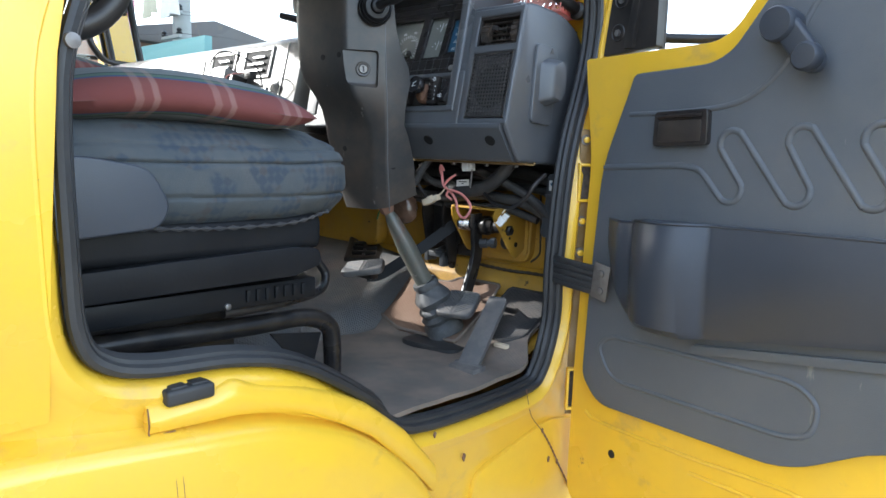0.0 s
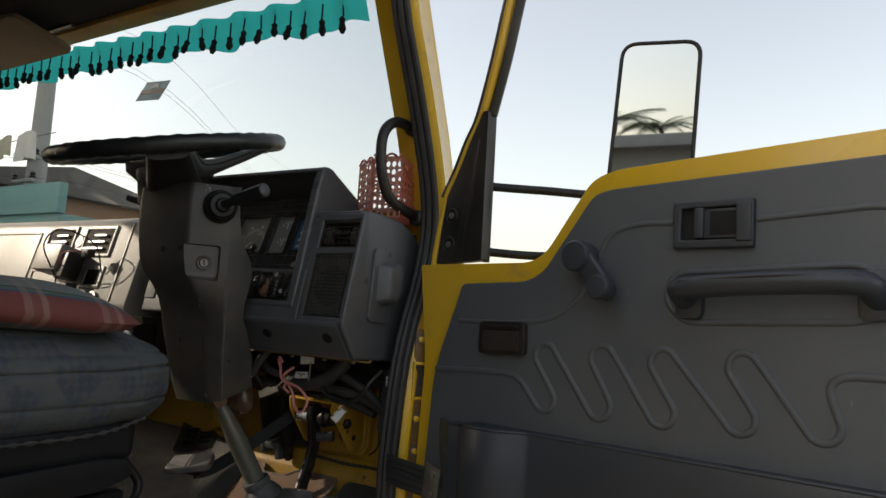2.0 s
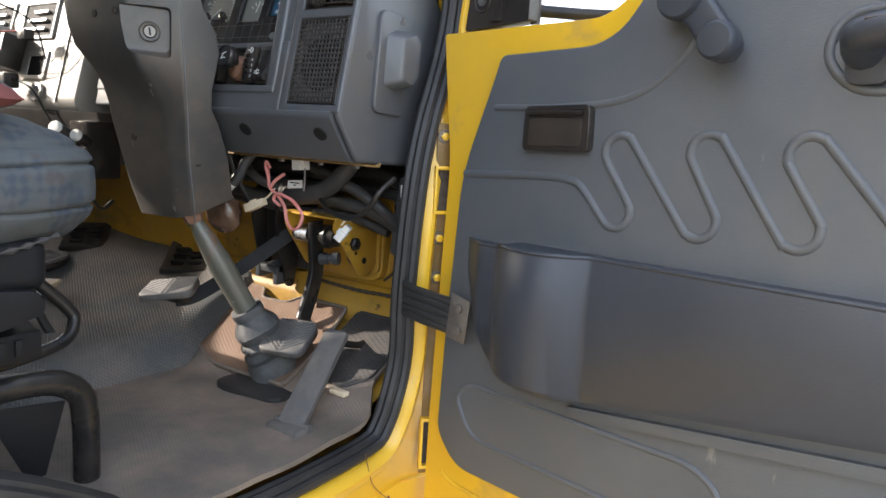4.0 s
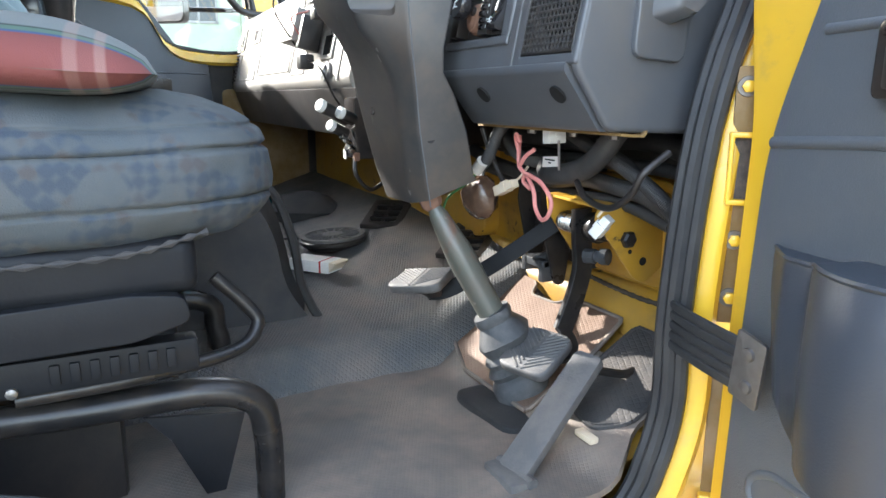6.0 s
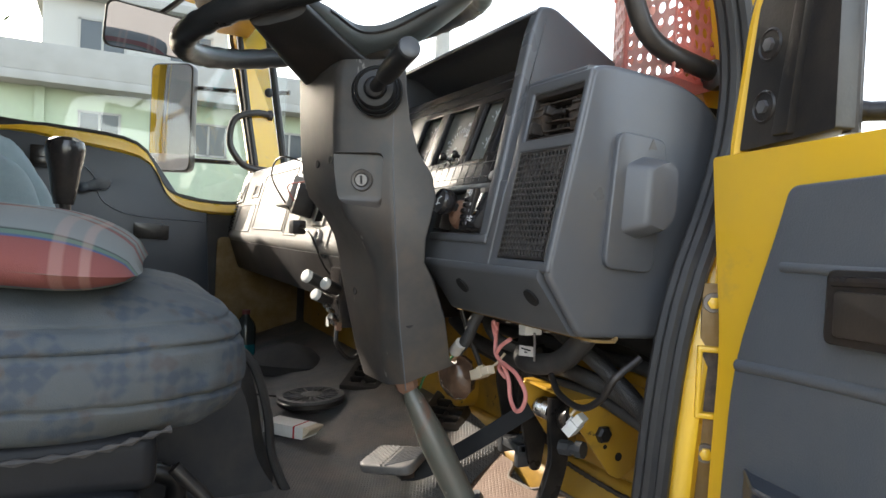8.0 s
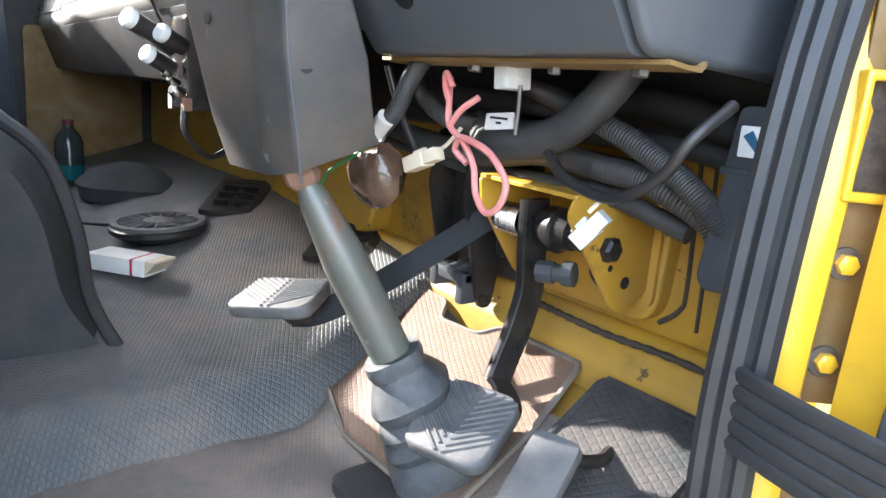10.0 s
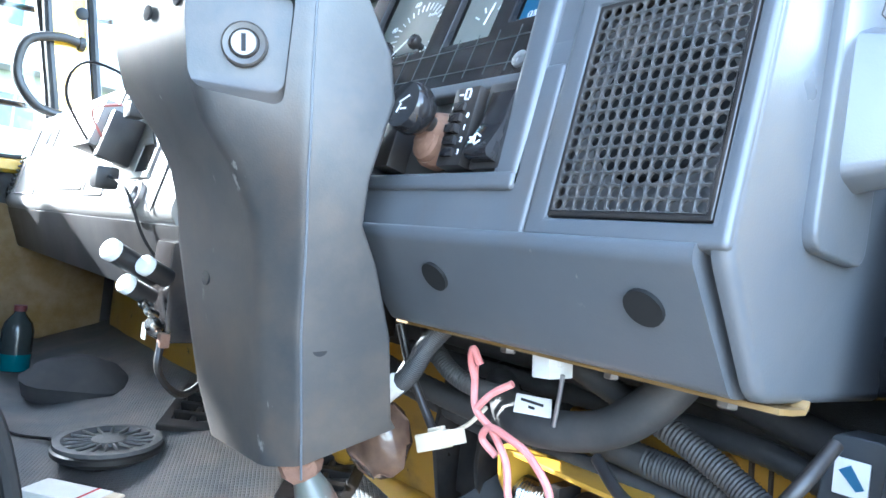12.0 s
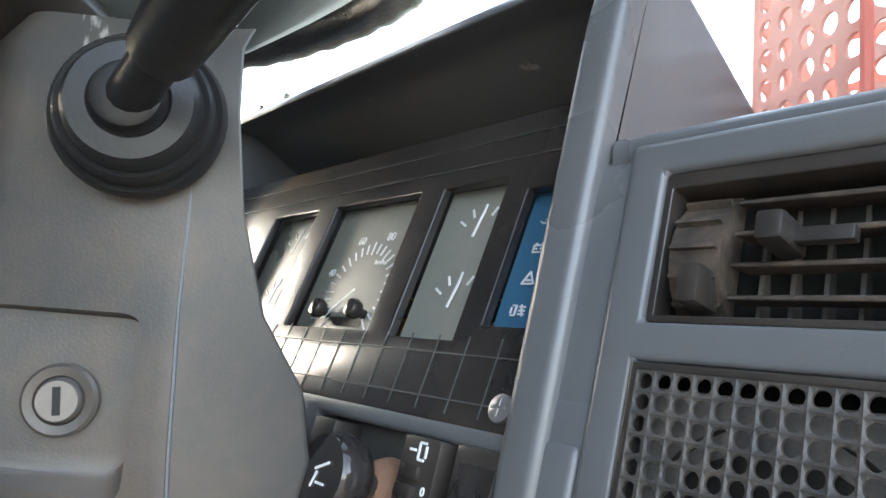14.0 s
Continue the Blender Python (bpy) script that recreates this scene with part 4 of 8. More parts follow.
structure("passenger_floor_mat", sheet(lambda u, v: (-1.92 + 1.55 * u, 0.1 + 1.21 * v, ramp(-1.92 + 1.55 * u, 0.1 + 1.21 * v) + 0.005 + lumpy(u, v * 2, 0.006) - 0.016 * max(0, (u - 0.97) / 0.03)), 90, 60, 0.008),
          MAT_GREY, "grey honeycomb rubber mat on the raised floor", "floor mat")


def toe_mat(outline, lift, name, label):
    ob = prism(outline, "z", -0.003, 0.004, 0.0)
    bmesh.ops.subdivide_edges(ob, edges=ob.edges[:], cuts=4, use_grid_fill=True)
    for v in ob.verts:
        v.co.z += ramp(-0.3, v.co.y) + lift + lumpy(v.co.x, v.co.y, 0.007)
    whole(name, ob, MAT_TOE if name == "toe_mat" else MAT_SIDE, label, "mat", "", 60)
    rim = [(x, y, ramp(-0.3, y) + lift + 0.003) for x, y in outline]
    return tube(rim, 0.0035, 6, 2, True)


RIM1 = toe_mat(rounded([(-0.33, 1.072), (-0.158, 1.076), (-0.164, 1.18), (-0.184, 1.262), (-0.306, 1.262), (-0.322, 1.240), (-0.392, 1.236), (-0.412, 1.262), (-0.486, 1.262), (-0.468, 1.18), (-0.42, 1.10)], 0.012), 0.012, "toe_mat", "dusty moulded rubber mat under the pedals, sunlit tan in its colour")
structure("toe_mat_rim", RIM1, MAT_DRIVER, "raised rim of the toe mat", "mat edge")
RIM2 = toe_mat(rounded([(-0.146, 1.175), (-0.152, 1.260), (-0.022, 1.260), (-0.020, 1.135), (-0.052, 1.106), (-0.098, 1.112), (-0.132, 1.128)], 0.014), 0.012, "side_mat", "small dark rubber mat beside the accelerator")
structure("side_mat_rim", RIM2, MAT_SIDE, "raised rim of the side mat", "mat edge")


def firewall():
    base = sheet(lambda u, v: (-1.92 + 1.93 * u, 1.315, 0.95 + 0.80 * v), 12, 6, 0.01)
    ledge = prism([(1.262, 1.095), (1.32, 1.095), (1.32, 1.165), (1.295, 1.165), (1.268, 1.13)], "x", -1.9, 0.0, 0.006)
    press = prism(rounded([(-0.33, 1.175), (-0.125, 1.175), (-0.115, 1.33), (-0.33, 1.33)], 0.03), "y", 1.285, 1.318, 0.012, 3)
    bulk = prism(rounded([(-1.85, 1.16), (-0.62, 1.16), (-0.62, 1.42), (-1.85, 1.42)], 0.04), "y", 1.27, 1.318, 0.015, 3)
    return joined(base, ledge, press, bulk)


# Dark slab added against the firewall to blacken the space behind the pedals
structure("dark_pedal_slab", box(-0.445, -0.283, 1.278, 1.302, 1.172, 1.350, 0.006), LINING, "added dark slab on the firewall behind the pedals", "recess")
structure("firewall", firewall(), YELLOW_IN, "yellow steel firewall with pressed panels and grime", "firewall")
structure("sealant_bead", joined(tube([(-0.112, 1.3035, 1.34), (-0.106, 1.3035, 1.22), (-0.110, 1.303, 1.195), (-0.128, 1.300, 1.178)], 0.0025, 6), tube([(-0.096, 1.3035, 1.34), (-0.091, 1.3035, 1.23), (-0.089, 1.303, 1.18)], 0.0022, 6),
                                 tube([(-0.29, 1.284, 1.158), (-0.24, 1.281, 1.156), (-0.17, 1.280, 1.154), (-0.10, 1.281, 1.156), (0.0, 1.280, 1.153)], 0.0042, 8, 8, rib=0.0012)), GRIME, "dirty sealant beads along the firewall seams", "sealant")
for x, z, r in ((-0.057, 1.217, 0.0065), (-0.140, 1.135, 0.0075), (-0.070, 1.295, 0.015), (-0.016, 1.250, 0.013)):
    whole("rubber_plug", lathe([(r, 0), (r, 0.002), (r * 0.7, 0.004), (0.001, 0.004)], 16, axis_to((x, 1.305 if z > 1.2 else 1.285, z), (0, -1, 0))), RUBBER, "round rubber plug in the firewall", "plug", "firewall plugs")


# ---- dashboard ----
def face_y(z):
    """The sloping face of the dash."""
    return 1.022 + 0.21 * (z - 1.478)


def tilted(m_name=None):
    """Pose of the dash face: local x along it, y up it, z out of it towards the driver."""
    up = Vector((0, 0.21, 1)).normalized()
    out = Vector((1, 0, 0)).cross(up)
    return Matrix(((1, up.x, out.x, 0), (0, up.y, out.y, face_y(1.478)), (0, up.z, out.z, 1.478), (0, 0, 0, 1)))


FACE = tilted()


def slab_with_holes(x0, x1, h0, h1, holes, depth, bev=0.003):
    """A flat panel in face coordinates, pierced by rectangular holes (x0, x1, h0, h1)."""
    xs = sorted({x0, x1, *[a for h in holes for a in h[:2]]})
    hs = sorted({h0, h1, *[a for h in holes for a in h[2:]]})
    bm = bmesh.new()
    vs = {}

    def v(x, h, z):
        if (x, h, z) not in vs:
            vs[(x, h, z)] = bm.verts.new((x, h, z))
        return vs[(x, h, z)]

    def gone(i, j):
        if not (0 <= i < len(xs) - 1 and 0 <= j < len(hs) - 1):
            return True
        cx, ch = (xs[i] + xs[i + 1]) / 2, (hs[j] + hs[j + 1]) / 2
        return any(a < cx < b and c < ch < d for a, b, c, d in holes)

    for i in range(len(xs) - 1):
        for j in range(len(hs) - 1):
            if gone(i, j):
                continue
            a, b, c, d = xs[i], xs[i + 1], hs[j], hs[j + 1]
            bm.faces.new((v(a, c, 0), v(b, c, 0), v(b, d, 0), v(a, d, 0)))
            bm.faces.new((v(a, c, -depth), v(a, d, -depth), v(b, d, -depth), v(b, c, -depth)))
            if gone(i - 1, j):
                bm.faces.new((v(a, c, 0), v(a, d, 0), v(a, d, -depth), v(a, c, -depth)))
            if gone(i + 1, j):
                bm.faces.new((v(b, c, 0), v(b, c, -depth), v(b, d, -depth), v(b, d, 0)))
            if gone(i, j - 1):
                bm.faces.new((v(a, c, 0), v(a, c, -depth), v(b, c, -depth), v(b, c, 0)))
            if gone(i, j + 1):
                bm.faces.new((v(a, d, 0), v(b, d, 0), v(b, d, -depth), v(a, d, -depth)))
    bmesh.ops.recalc_face_normals(bm, faces=bm.faces)
    bmesh.ops.dissolve_limit(bm, angle_limit=0.01, verts=bm.verts, edges=bm.edges)
    if bev:
        bmesh.ops.bevel(bm, geom=[e for e in bm.edges if e.calc_face_angle(0) > 0.5], offset=bev, segments=3, affect="EDGES", profile=0.6)
    return bm


def carved(bm, cutter):
    """A body with the cutter's shape taken out of it."""
    ends = []
    for b in (bm, cutter):
        me = bpy.data.meshes.new("piece")
        b.to_mesh(me)
        b.free()
        ends.append(new("piece", me))
    cut = ends[0].modifiers.new("cut", "BOOLEAN")
    cut.operation, cut.solver, cut.object = "DIFFERENCE", "EXACT", ends[1]
    me = bpy.data.meshes.new_from_object(ends[0].evaluated_get(bpy.context.evaluated_depsgraph_get()))
    out = bmesh.new()
    out.from_mesh(me)
    for o in ends:
        bpy.data.objects.remove(o)
    return out


def near_dash():
    d = thing("dashboard", "grey moulded plastic dashboard with instrument hood and vent box", "dashboard")
    # vent and speaker box: pierced face, side cheek, lower lip
    cell = slab_with_holes(-0.128, -0.007, 0.0, 0.226, [(-0.113, -0.016, 0.012, 0.140), (-0.112, -0.016, 0.154, 0.212)], 0.02, 0.0035)
    part("vent_box_face", moved(cell, FACE), DASH, d)
    cheek = prism(rounded([(1.022, 1.478), (1.071, 1.408), (1.30, 1.400), (1.30, 1.60), (1.262, 1.672), (1.20, 1.700), (1.10, 1.706), (1.071, 1.702)], [0.012, 0.012, 0, 0.02, 0.05, 0.05, 0.02, 0.015]), "x", -0.0155, -0.0065, 0.0)
    bmesh.ops.bevel(cheek, geom=[e for e in cheek.edges if abs(e.verts[0].co.x + 0.0065) < 1e-4 and abs(e.verts[1].co.x + 0.0065) < 1e-4], offset=0.007, segments=3, affect="EDGES", profile=0.6)
    part("side_cheek", cheek, DASH, d)
    lip = prism(rounded([(1.021, 1.481), (1.019, 1.472), (1.068, 1.408), (1.105, 1.407), (1.105, 1.413), (1.075, 1.424), (1.033, 1.478)], [0.004, 0.008, 0.006, 0, 0, 0.004, 0.004]), "x", -0.30, -0.021, 0.0)
    part("lower_lip", lip, DASH, d)
    part("top_cover", prism(rounded([(1.072, 1.705), (1.10, 1.7065), (1.20, 1.7005), (1.262, 1.672), (1.31, 1.60), (1.30, 1.59), (1.25, 1.66), (1.19, 1.687), (1.072, 1.69)], 0.006), "x", -0.14, -0.021, 0.0), DASH, d)
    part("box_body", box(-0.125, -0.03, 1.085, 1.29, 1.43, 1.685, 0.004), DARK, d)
    # instrument surround, with plate and switch openings
    step = slab_with_holes(-0.62, -0.128, -0.002, 0.108, [(-0.300, -0.152, 0.040, 0.098)], 0.02, 0.004)
    part("switch_surround", moved(step, FACE), DASH, d)
    part("corner_fillet", moved(box(-0.151, -0.1265, 0.100, 0.124, -0.020, -0.0015, 0.003), FACE), DASH, d)
    prof = [(1.0250, 1.5045), (1.0635, 1.70), (1.078, 1.772), (1.090, 1.806), (1.112, 1.808), (1.27, 1.724), (1.30, 1.66), (1.30, 1.60), (1.075, 1.60), (1.058, 1.5045)]
    for x0, x1 in ((-0.163, -0.1425), (-0.62, -0.58)):
        ck = prism(rounded(prof, [0.002, 0, 0.02, 0.02, 0.02, 0.02, 0, 0, 0, 0]), "x", x0, x1, 0.0)
        bmesh.ops.bevel(ck, geom=[e for e in ck.edges if abs(e.verts[0].co.x - e.verts[1].co.x) < 1e-5], offset=0.005, segments=3, affect="EDGES", profile=0.6)
        part("hood_cheek", ck, DASH, d, "", 80)
    part("switch_ledge", moved(box(-0.302, -0.1428, 0.027, 0.0385, -0.004, 0.0036, 0.003, 3), FACE), DASH, d)
    part("inner_cheek", prism(rounded([(1.0430, 1.568), (1.0685, 1.690), (1.083, 1.7035), (1.20, 1.697), (1.258, 1.668), (1.29, 1.60), (1.29, 1.570)], [0, 0.01, 0.01, 0.03, 0.03, 0.01, 0]), "x", -0.152, -0.1265, 0.003), DASH, d)
    top = prism(rounded([(1.085, 1.796), (1.090, 1.806), (1.112, 1.808), (1.27, 1.724), (1.30, 1.66), (1.285, 1.66), (1.262, 1.714), (1.114, 1.797)], [0.003, 0.006, 0.014, 0.02, 0.005, 0.005, 0.02, 0.01]), "x", -0.60, -0.146, 0.0)
    part("hood_top", top, DASH, d)
    return d


near_dash()

PLATE_UP = Vector((0, 0.36, 1)).normalized()
PLATE = Matrix(((1, 0, 0, 0), (0, PLATE_UP.y, Vector((1, 0, 0)).cross(PLATE_UP).y, 1.045), (0, PLATE_UP.z, Vector((1, 0, 0)).cross(PLATE_UP).z, 1.585), (0, 0, 0, 1)))


def local(ob_m, bm):
    return moved(bm, ob_m)


def ink_bar(x, y, w, h, a=0.0, z=0.0006):
    b = box(-w / 2, w / 2, -h / 2, h / 2, 0, z, 0)
    return moved(b, Matrix.Translation((x, y, 0)) @ Matrix.Rotation(a, 4, "Z"))


def instruments():
    g = thing("instrument_panel", "black instrument panel with dusty grey gauges and blue lamp field", "instrument panel")
    wins = [(-0.465, -0.400, 0.040, 0.124), (-0.376, -0.284, 0.036, 0.124), (-0.263, -0.213, 0.034, 0.124), (-0.197, -0.146, 0.042, 0.115)]
    part("plate", local(PLATE, slab_with_holes(-0.59, -0.158, -0.004, 0.165, wins, 0.006, 0.0012)), GLOSS, g)
    fine = [box(x, x + 0.0006, 0.0, 0.036, 0.0002, 0.0006, 0) for x in [-0.57 + 0.0205 * k for k in range(20)]]
    fine += [box(-0.585, -0.162, h, h + 0.0006, 0.0002, 0.0006, 0) for h in (0.006, 0.027)]
    fine += [box(-0.585, -0.162, h, h + 0.0006, 0.0002, 0.0006, 0) for h in (0.135, 0.15)]
    part("printed_grid", local(PLATE, joined(*fine)), mat("faint_grid_ink", (0.05, 0.055, 0.055), 0.4, bump=0), g)
    for k, (x0, x1, h0, h1) in enumerate(wins):
        face = part("gauge_face", local(PLATE, box(x0 - 0.003, x1 + 0.003, h0 - 0.003, h1 + 0.003, -0.014, -0.010, 0)), BLUEGAUGE if k == 3 else GAUGE, g)
        marks = []
        if k == 1:
            cx, cy = -0.325, 0.064
            for i in range(25):
                a = math.radians(225 - i * 11.25)
                marks.append(moved(ink_bar(0.030, 0, 0.007 if i % 4 else 0.009, 0.0011), Matrix.Translation((cx, cy, -0.0099)) @ Matrix.Rotation(a, 4, "Z")))
            for i, txt in enumerate(("20", "40", "60", "80")):
                a = math.radians(205 - i * 45)
                marks.append(("text", txt, cx + 0.040 * math.cos(a), cy + 0.040 * math.sin(a), 0.008))
            marks.append(("text", "km/h", cx + 0.012, cy + 0.020, 0.005))
            part("needle", local(PLATE, moved(ink_bar(-0.014, 0, 0.030, 0.002), Matrix.Translation((cx, cy, -0.008)) @ Matrix.Rotation(math.radians(40), 4, "Z"))), INK, face)
            part("odometer_window", local(PLATE, box(cx - 0.018, cx + 0.018, 0.041, 0.047, -0.0101, -0.0095, 0)), GLOSS, face)
            for kx in (-0.346, -0.307):
                part("trip_knob", local(PLATE, moved(lathe([(0.003, 0), (0.003, 0.004), (0.0055, 0.0055), (0.0064, 0.009), (0.0052, 0.012), (0.001, 0.0132)], 16), Matrix.Translation((kx, 0.049, -0.010)))), GLOSS, face)
        elif k in (0, 2):
            for cy in (0.062, 0.103):
                cx = (x0 + x1) / 2 + 0.004
                for i in range(5):
                    a = math.radians(150 - i * 30)
                    marks.append(moved(ink_bar(0.016, 0, 0.006, 0.0013), Matrix.Translation((cx, cy - 0.006, -0.0099)) @ Matrix.Rotation(a, 4, "Z")))
                part("needle", local(PLATE, moved(ink_bar(0.006, 0, 0.016, 0.0016), Matrix.Translation((cx, cy - 0.006, -0.008)) @ Matrix.Rotation(math.radians(80), 4, "Z"))), INK, face)
        else:
            s = 0.0013
            rows = (0.100, 0.086, 0.070, 0.054)
            cx, cy = x0 + 0.012, rows[0]
            marks += [ink_bar(cx, cy, 0.008, s), ink_bar(cx + 0.006, cy + 0.002, 0.006, s, 0.6), ink_bar(cx - 0.005, cy + 0.001, 0.004, s, -0.6), ink_bar(cx, cy + 0.003, 0.003, s)]
            cy = rows[1]
            marks += [ink_bar(cx, cy + 0.003, 0.011, s), ink_bar(cx, cy - 0.003, 0.011, s), ink_bar(cx - 0.005, cy, s, 0.007), ink_bar(cx + 0.005, cy, s, 0.007), ink_bar(cx - 0.003, cy, 0.003, s), ink_bar(cx + 0.003, cy, 0.003, s),
                      ink_bar(cx - 0.003, cy + 0.0045, 0.002, s), ink_bar(cx + 0.003, cy + 0.0045, 0.002, s)]
            cy = rows[2]
            marks += [ink_bar(cx, cy - 0.004, 0.012, s), ink_bar(cx - 0.003, cy + 0.001, 0.012, s, 1.05), ink_bar(cx + 0.003, cy + 0.001, 0.012, s, -1.05), ink_bar(cx, cy - 0.001, 0.005, s)]
            marks += [ink_bar(cx + 0.028, cy, s, 0.009), ink_bar(cx + 0.032, cy, s, 0.007), ink_bar(cx + 0.030, cy + 0.004, 0.005, s), ink_bar(cx + 0.030, cy - 0.004, 0.005, s)]
            cy = rows[3]
            marks += [ink_bar(cx - 0.003, cy, s, 0.009), ink_bar(cx - 0.005, cy + 0.004, 0.004, s), ink_bar(cx - 0.005, cy - 0.004, 0.004, s), ink_bar(cx - 0.0075, cy, s, 0.005)]
            marks += [ink_bar(cx + 0.003, cy + dy, 0.006, s) for dy in (-0.003, 0, 0.003)] + [ink_bar(cx + 0.003, cy, s, 0.010, 0.3)]
        meshes = [m if not isinstance(m, tuple) else None for m in marks]
        solid_marks = [m for m in meshes if m]
        if k == 3:
            for m in solid_marks:
                for v in m.verts:
                    row = min(rows, key=lambda r: abs(v.co.y - r))
                    v.co.x, v.co.y = x0 + 0.010 + (v.co.x - x0 - 0.012) * 0.62, row + (v.co.y - row) * 0.62
                moved(m, Matrix.Translation((0, 0, -0.0099)))
        if solid_marks:
            tagged(part("markings", local(PLATE, joined(*solid_marks)), INK, face), "white printed scale marks", kind="stuff")
        for m in marks:
            if isinstance(m, tuple):
                lettering(m[1], PLATE @ Matrix.Translation((m[2], m[3], -0.0098)), m[4], face)
    part("bezel_screw", local(PLATE, moved(joined(lathe([(0.0062, 0), (0.006, 0.002), (0.003, 0.003), (0.001, 0.003)], 16), box(-0.004, 0.004, -0.0006, 0.0006, 0.003, 0.0034, 0), box(-0.0006, 0.0006, -0.004, 0.004, 0.003, 0.0034, 0)),
                                           Matrix.Translation((-0.168, 0.006, 0.0005)))), STEEL, g)
    return g


def lettering(text, m, size, parent, name="lettering", material=None):
    """Raised lettering in the built-in font, as a mesh."""
    cu = bpy.data.curves.new(name, "FONT")
    cu.body, cu.size, cu.align_x, cu.align_y, cu.extrude = text, size, "CENTER", "CENTER", 0.0003
    tmp = bpy.data.objects.new(name, cu)
    me = bpy.data.meshes.new_from_object(tmp)
    bpy.data.objects.remove(tmp)
    me.materials.clear()
    me.materials.append(material or INK)
    me.transform(m)
    ob = new(name, me)
    ob.parent = parent
    return ob


instruments()


SWITCH = FACE @ Matrix.Translation((0.009, 0, 0))


def switches():
    whole("switch_panel", moved(box(-0.308, -0.159, 0.036, 0.102, -0.03, -0.012, 0.002), SWITCH), COLUMN, "dark grey backing panel behind the dash switches", "switch panel")
    # headlamp pull knob and its rusty socket
    k = thing("pull_knob", "round black pull knob on a rusty threaded stem", "knob")
    part("collar", moved(lathe([(0.015, -0.012), (0.016, -0.004), (0.013, 0.004), (0.009, 0.008)], 20), SWITCH @ Matrix.Translation((-0.241, 0.070, 0))), RUST, k)
    part("stem", moved(lathe([(0.006, 0), (0.006, 0.03)], 14), SWITCH @ Matrix.Translation((-0.238, 0.072, 0))), BLACK, k)
    head = part("knob_head", moved(lathe([(0.009, 0.022), (0.015, 0.026), (0.0175, 0.032), (0.0175, 0.040), (0.016, 0.043), (0.001, 0.0435)], 28), SWITCH @ Matrix.Translation((-0.236, 0.074, -0.007))), GLOSS, k)
    part("symbol", moved(joined(ink_bar(0.002, 0.003, 0.010, 0.001, 0.4), ink_bar(-0.002, -0.003, 0.007, 0.001, 1.2), ink_bar(0.003, -0.004, 0.006, 0.001)), SWITCH @ Matrix.Translation((-0.236, 0.074, 0.0367))), INK, head)
    r = thing("rusty_socket", "rusty empty switch socket in the dash", "socket")
    part("bracket", moved(joined(lathe([(0.0165, -0.012), (0.017, -0.002), (0.0155, 0.001), (0.014, 0.0), (0.0135, 0.005), (0.010, 0.007), (0.006, 0.006)], 22, pose(-0.243, 0.062, 0)), lathe([(0.011, 0.004), (0.0115, 0.007), (0.007, 0.010), (0.005, 0.010)], 8, pose(-0.243, 0.062, 0))), SWITCH), RUST, r)
    t = thing("level_switch", "black thumbwheel switch with white numerals", "switch")
    part("body", moved(box(-0.224, -0.200, 0.042, 0.098, -0.012, 0.006, 0.002), SWITCH), BLACK, t)
    part("thumbwheel", moved(joined(*[box(-0.220, -0.209, 0.048 + 0.008 * i, 0.054 + 0.008 * i, 0.004, 0.0105 - 0.0012 * abs(i - 2), 0.001) for i in range(5)]), SWITCH), GLOSS, t)
    for i, txt in enumerate(("3", "2", "1", "0")):
        lettering(txt, SWITCH @ Matrix.Translation((-0.2045, 0.051 + 0.0085 * i, 0.0063)), 0.0052, t, "numeral")
    part("symbol", moved(joined(ink_bar(-0.212, 0.092, 0.0011, 0.007), ink_bar(-0.210, 0.0955, 0.004, 0.0011), ink_bar(-0.210, 0.0885, 0.004, 0.0011), ink_bar(-0.2075, 0.092, 0.0011, 0.005), ink_bar(-0.216, 0.092, 0.004, 0.0011)),
                         SWITCH @ Matrix.Translation((0, 0, 0.0061))), INK, t)
    q = thing("rocker_switch", "black rocker switch with a lamp symbol", "switch")
    part("housing", moved(box(-0.194, -0.166, 0.040, 0.099, -0.012, 0.003, 0.002), SWITCH), BLACK, q)
    rk = moved(prism(rounded([(0.044, 0.0), (0.095, 0.0), (0.093, 0.003), (0.068, 0.006), (0.049, 0.014), (0.045, 0.012)], 0.002), "x", -0.190, -0.170, 0.001), SWITCH)
    part("rocker", rk, GLOSS, q)
    part("symbol", moved(joined(ink_bar(-0.181, 0.055, 0.0011, 0.006), ink_bar(-0.178, 0.0575, 0.005, 0.0011, -0.5), ink_bar(-0.178, 0.0525, 0.005, 0.0011, 0.5), ink_bar(-0.1845, 0.056, 0.003, 0.0011), ink_bar(-0.1845, 0.053, 0.003, 0.0011)),
                         SWITCH @ Matrix.Translation((0, 0, 0.0145))), INK, q)
    o = thing("blank_switch", "black blank switch insert with dust in its edges", "switch")
    part("body", moved(box(-0.300, -0.280, 0.044, 0.096, -0.012, 0.006, 0.002), SWITCH), BLACK, o)


switches()


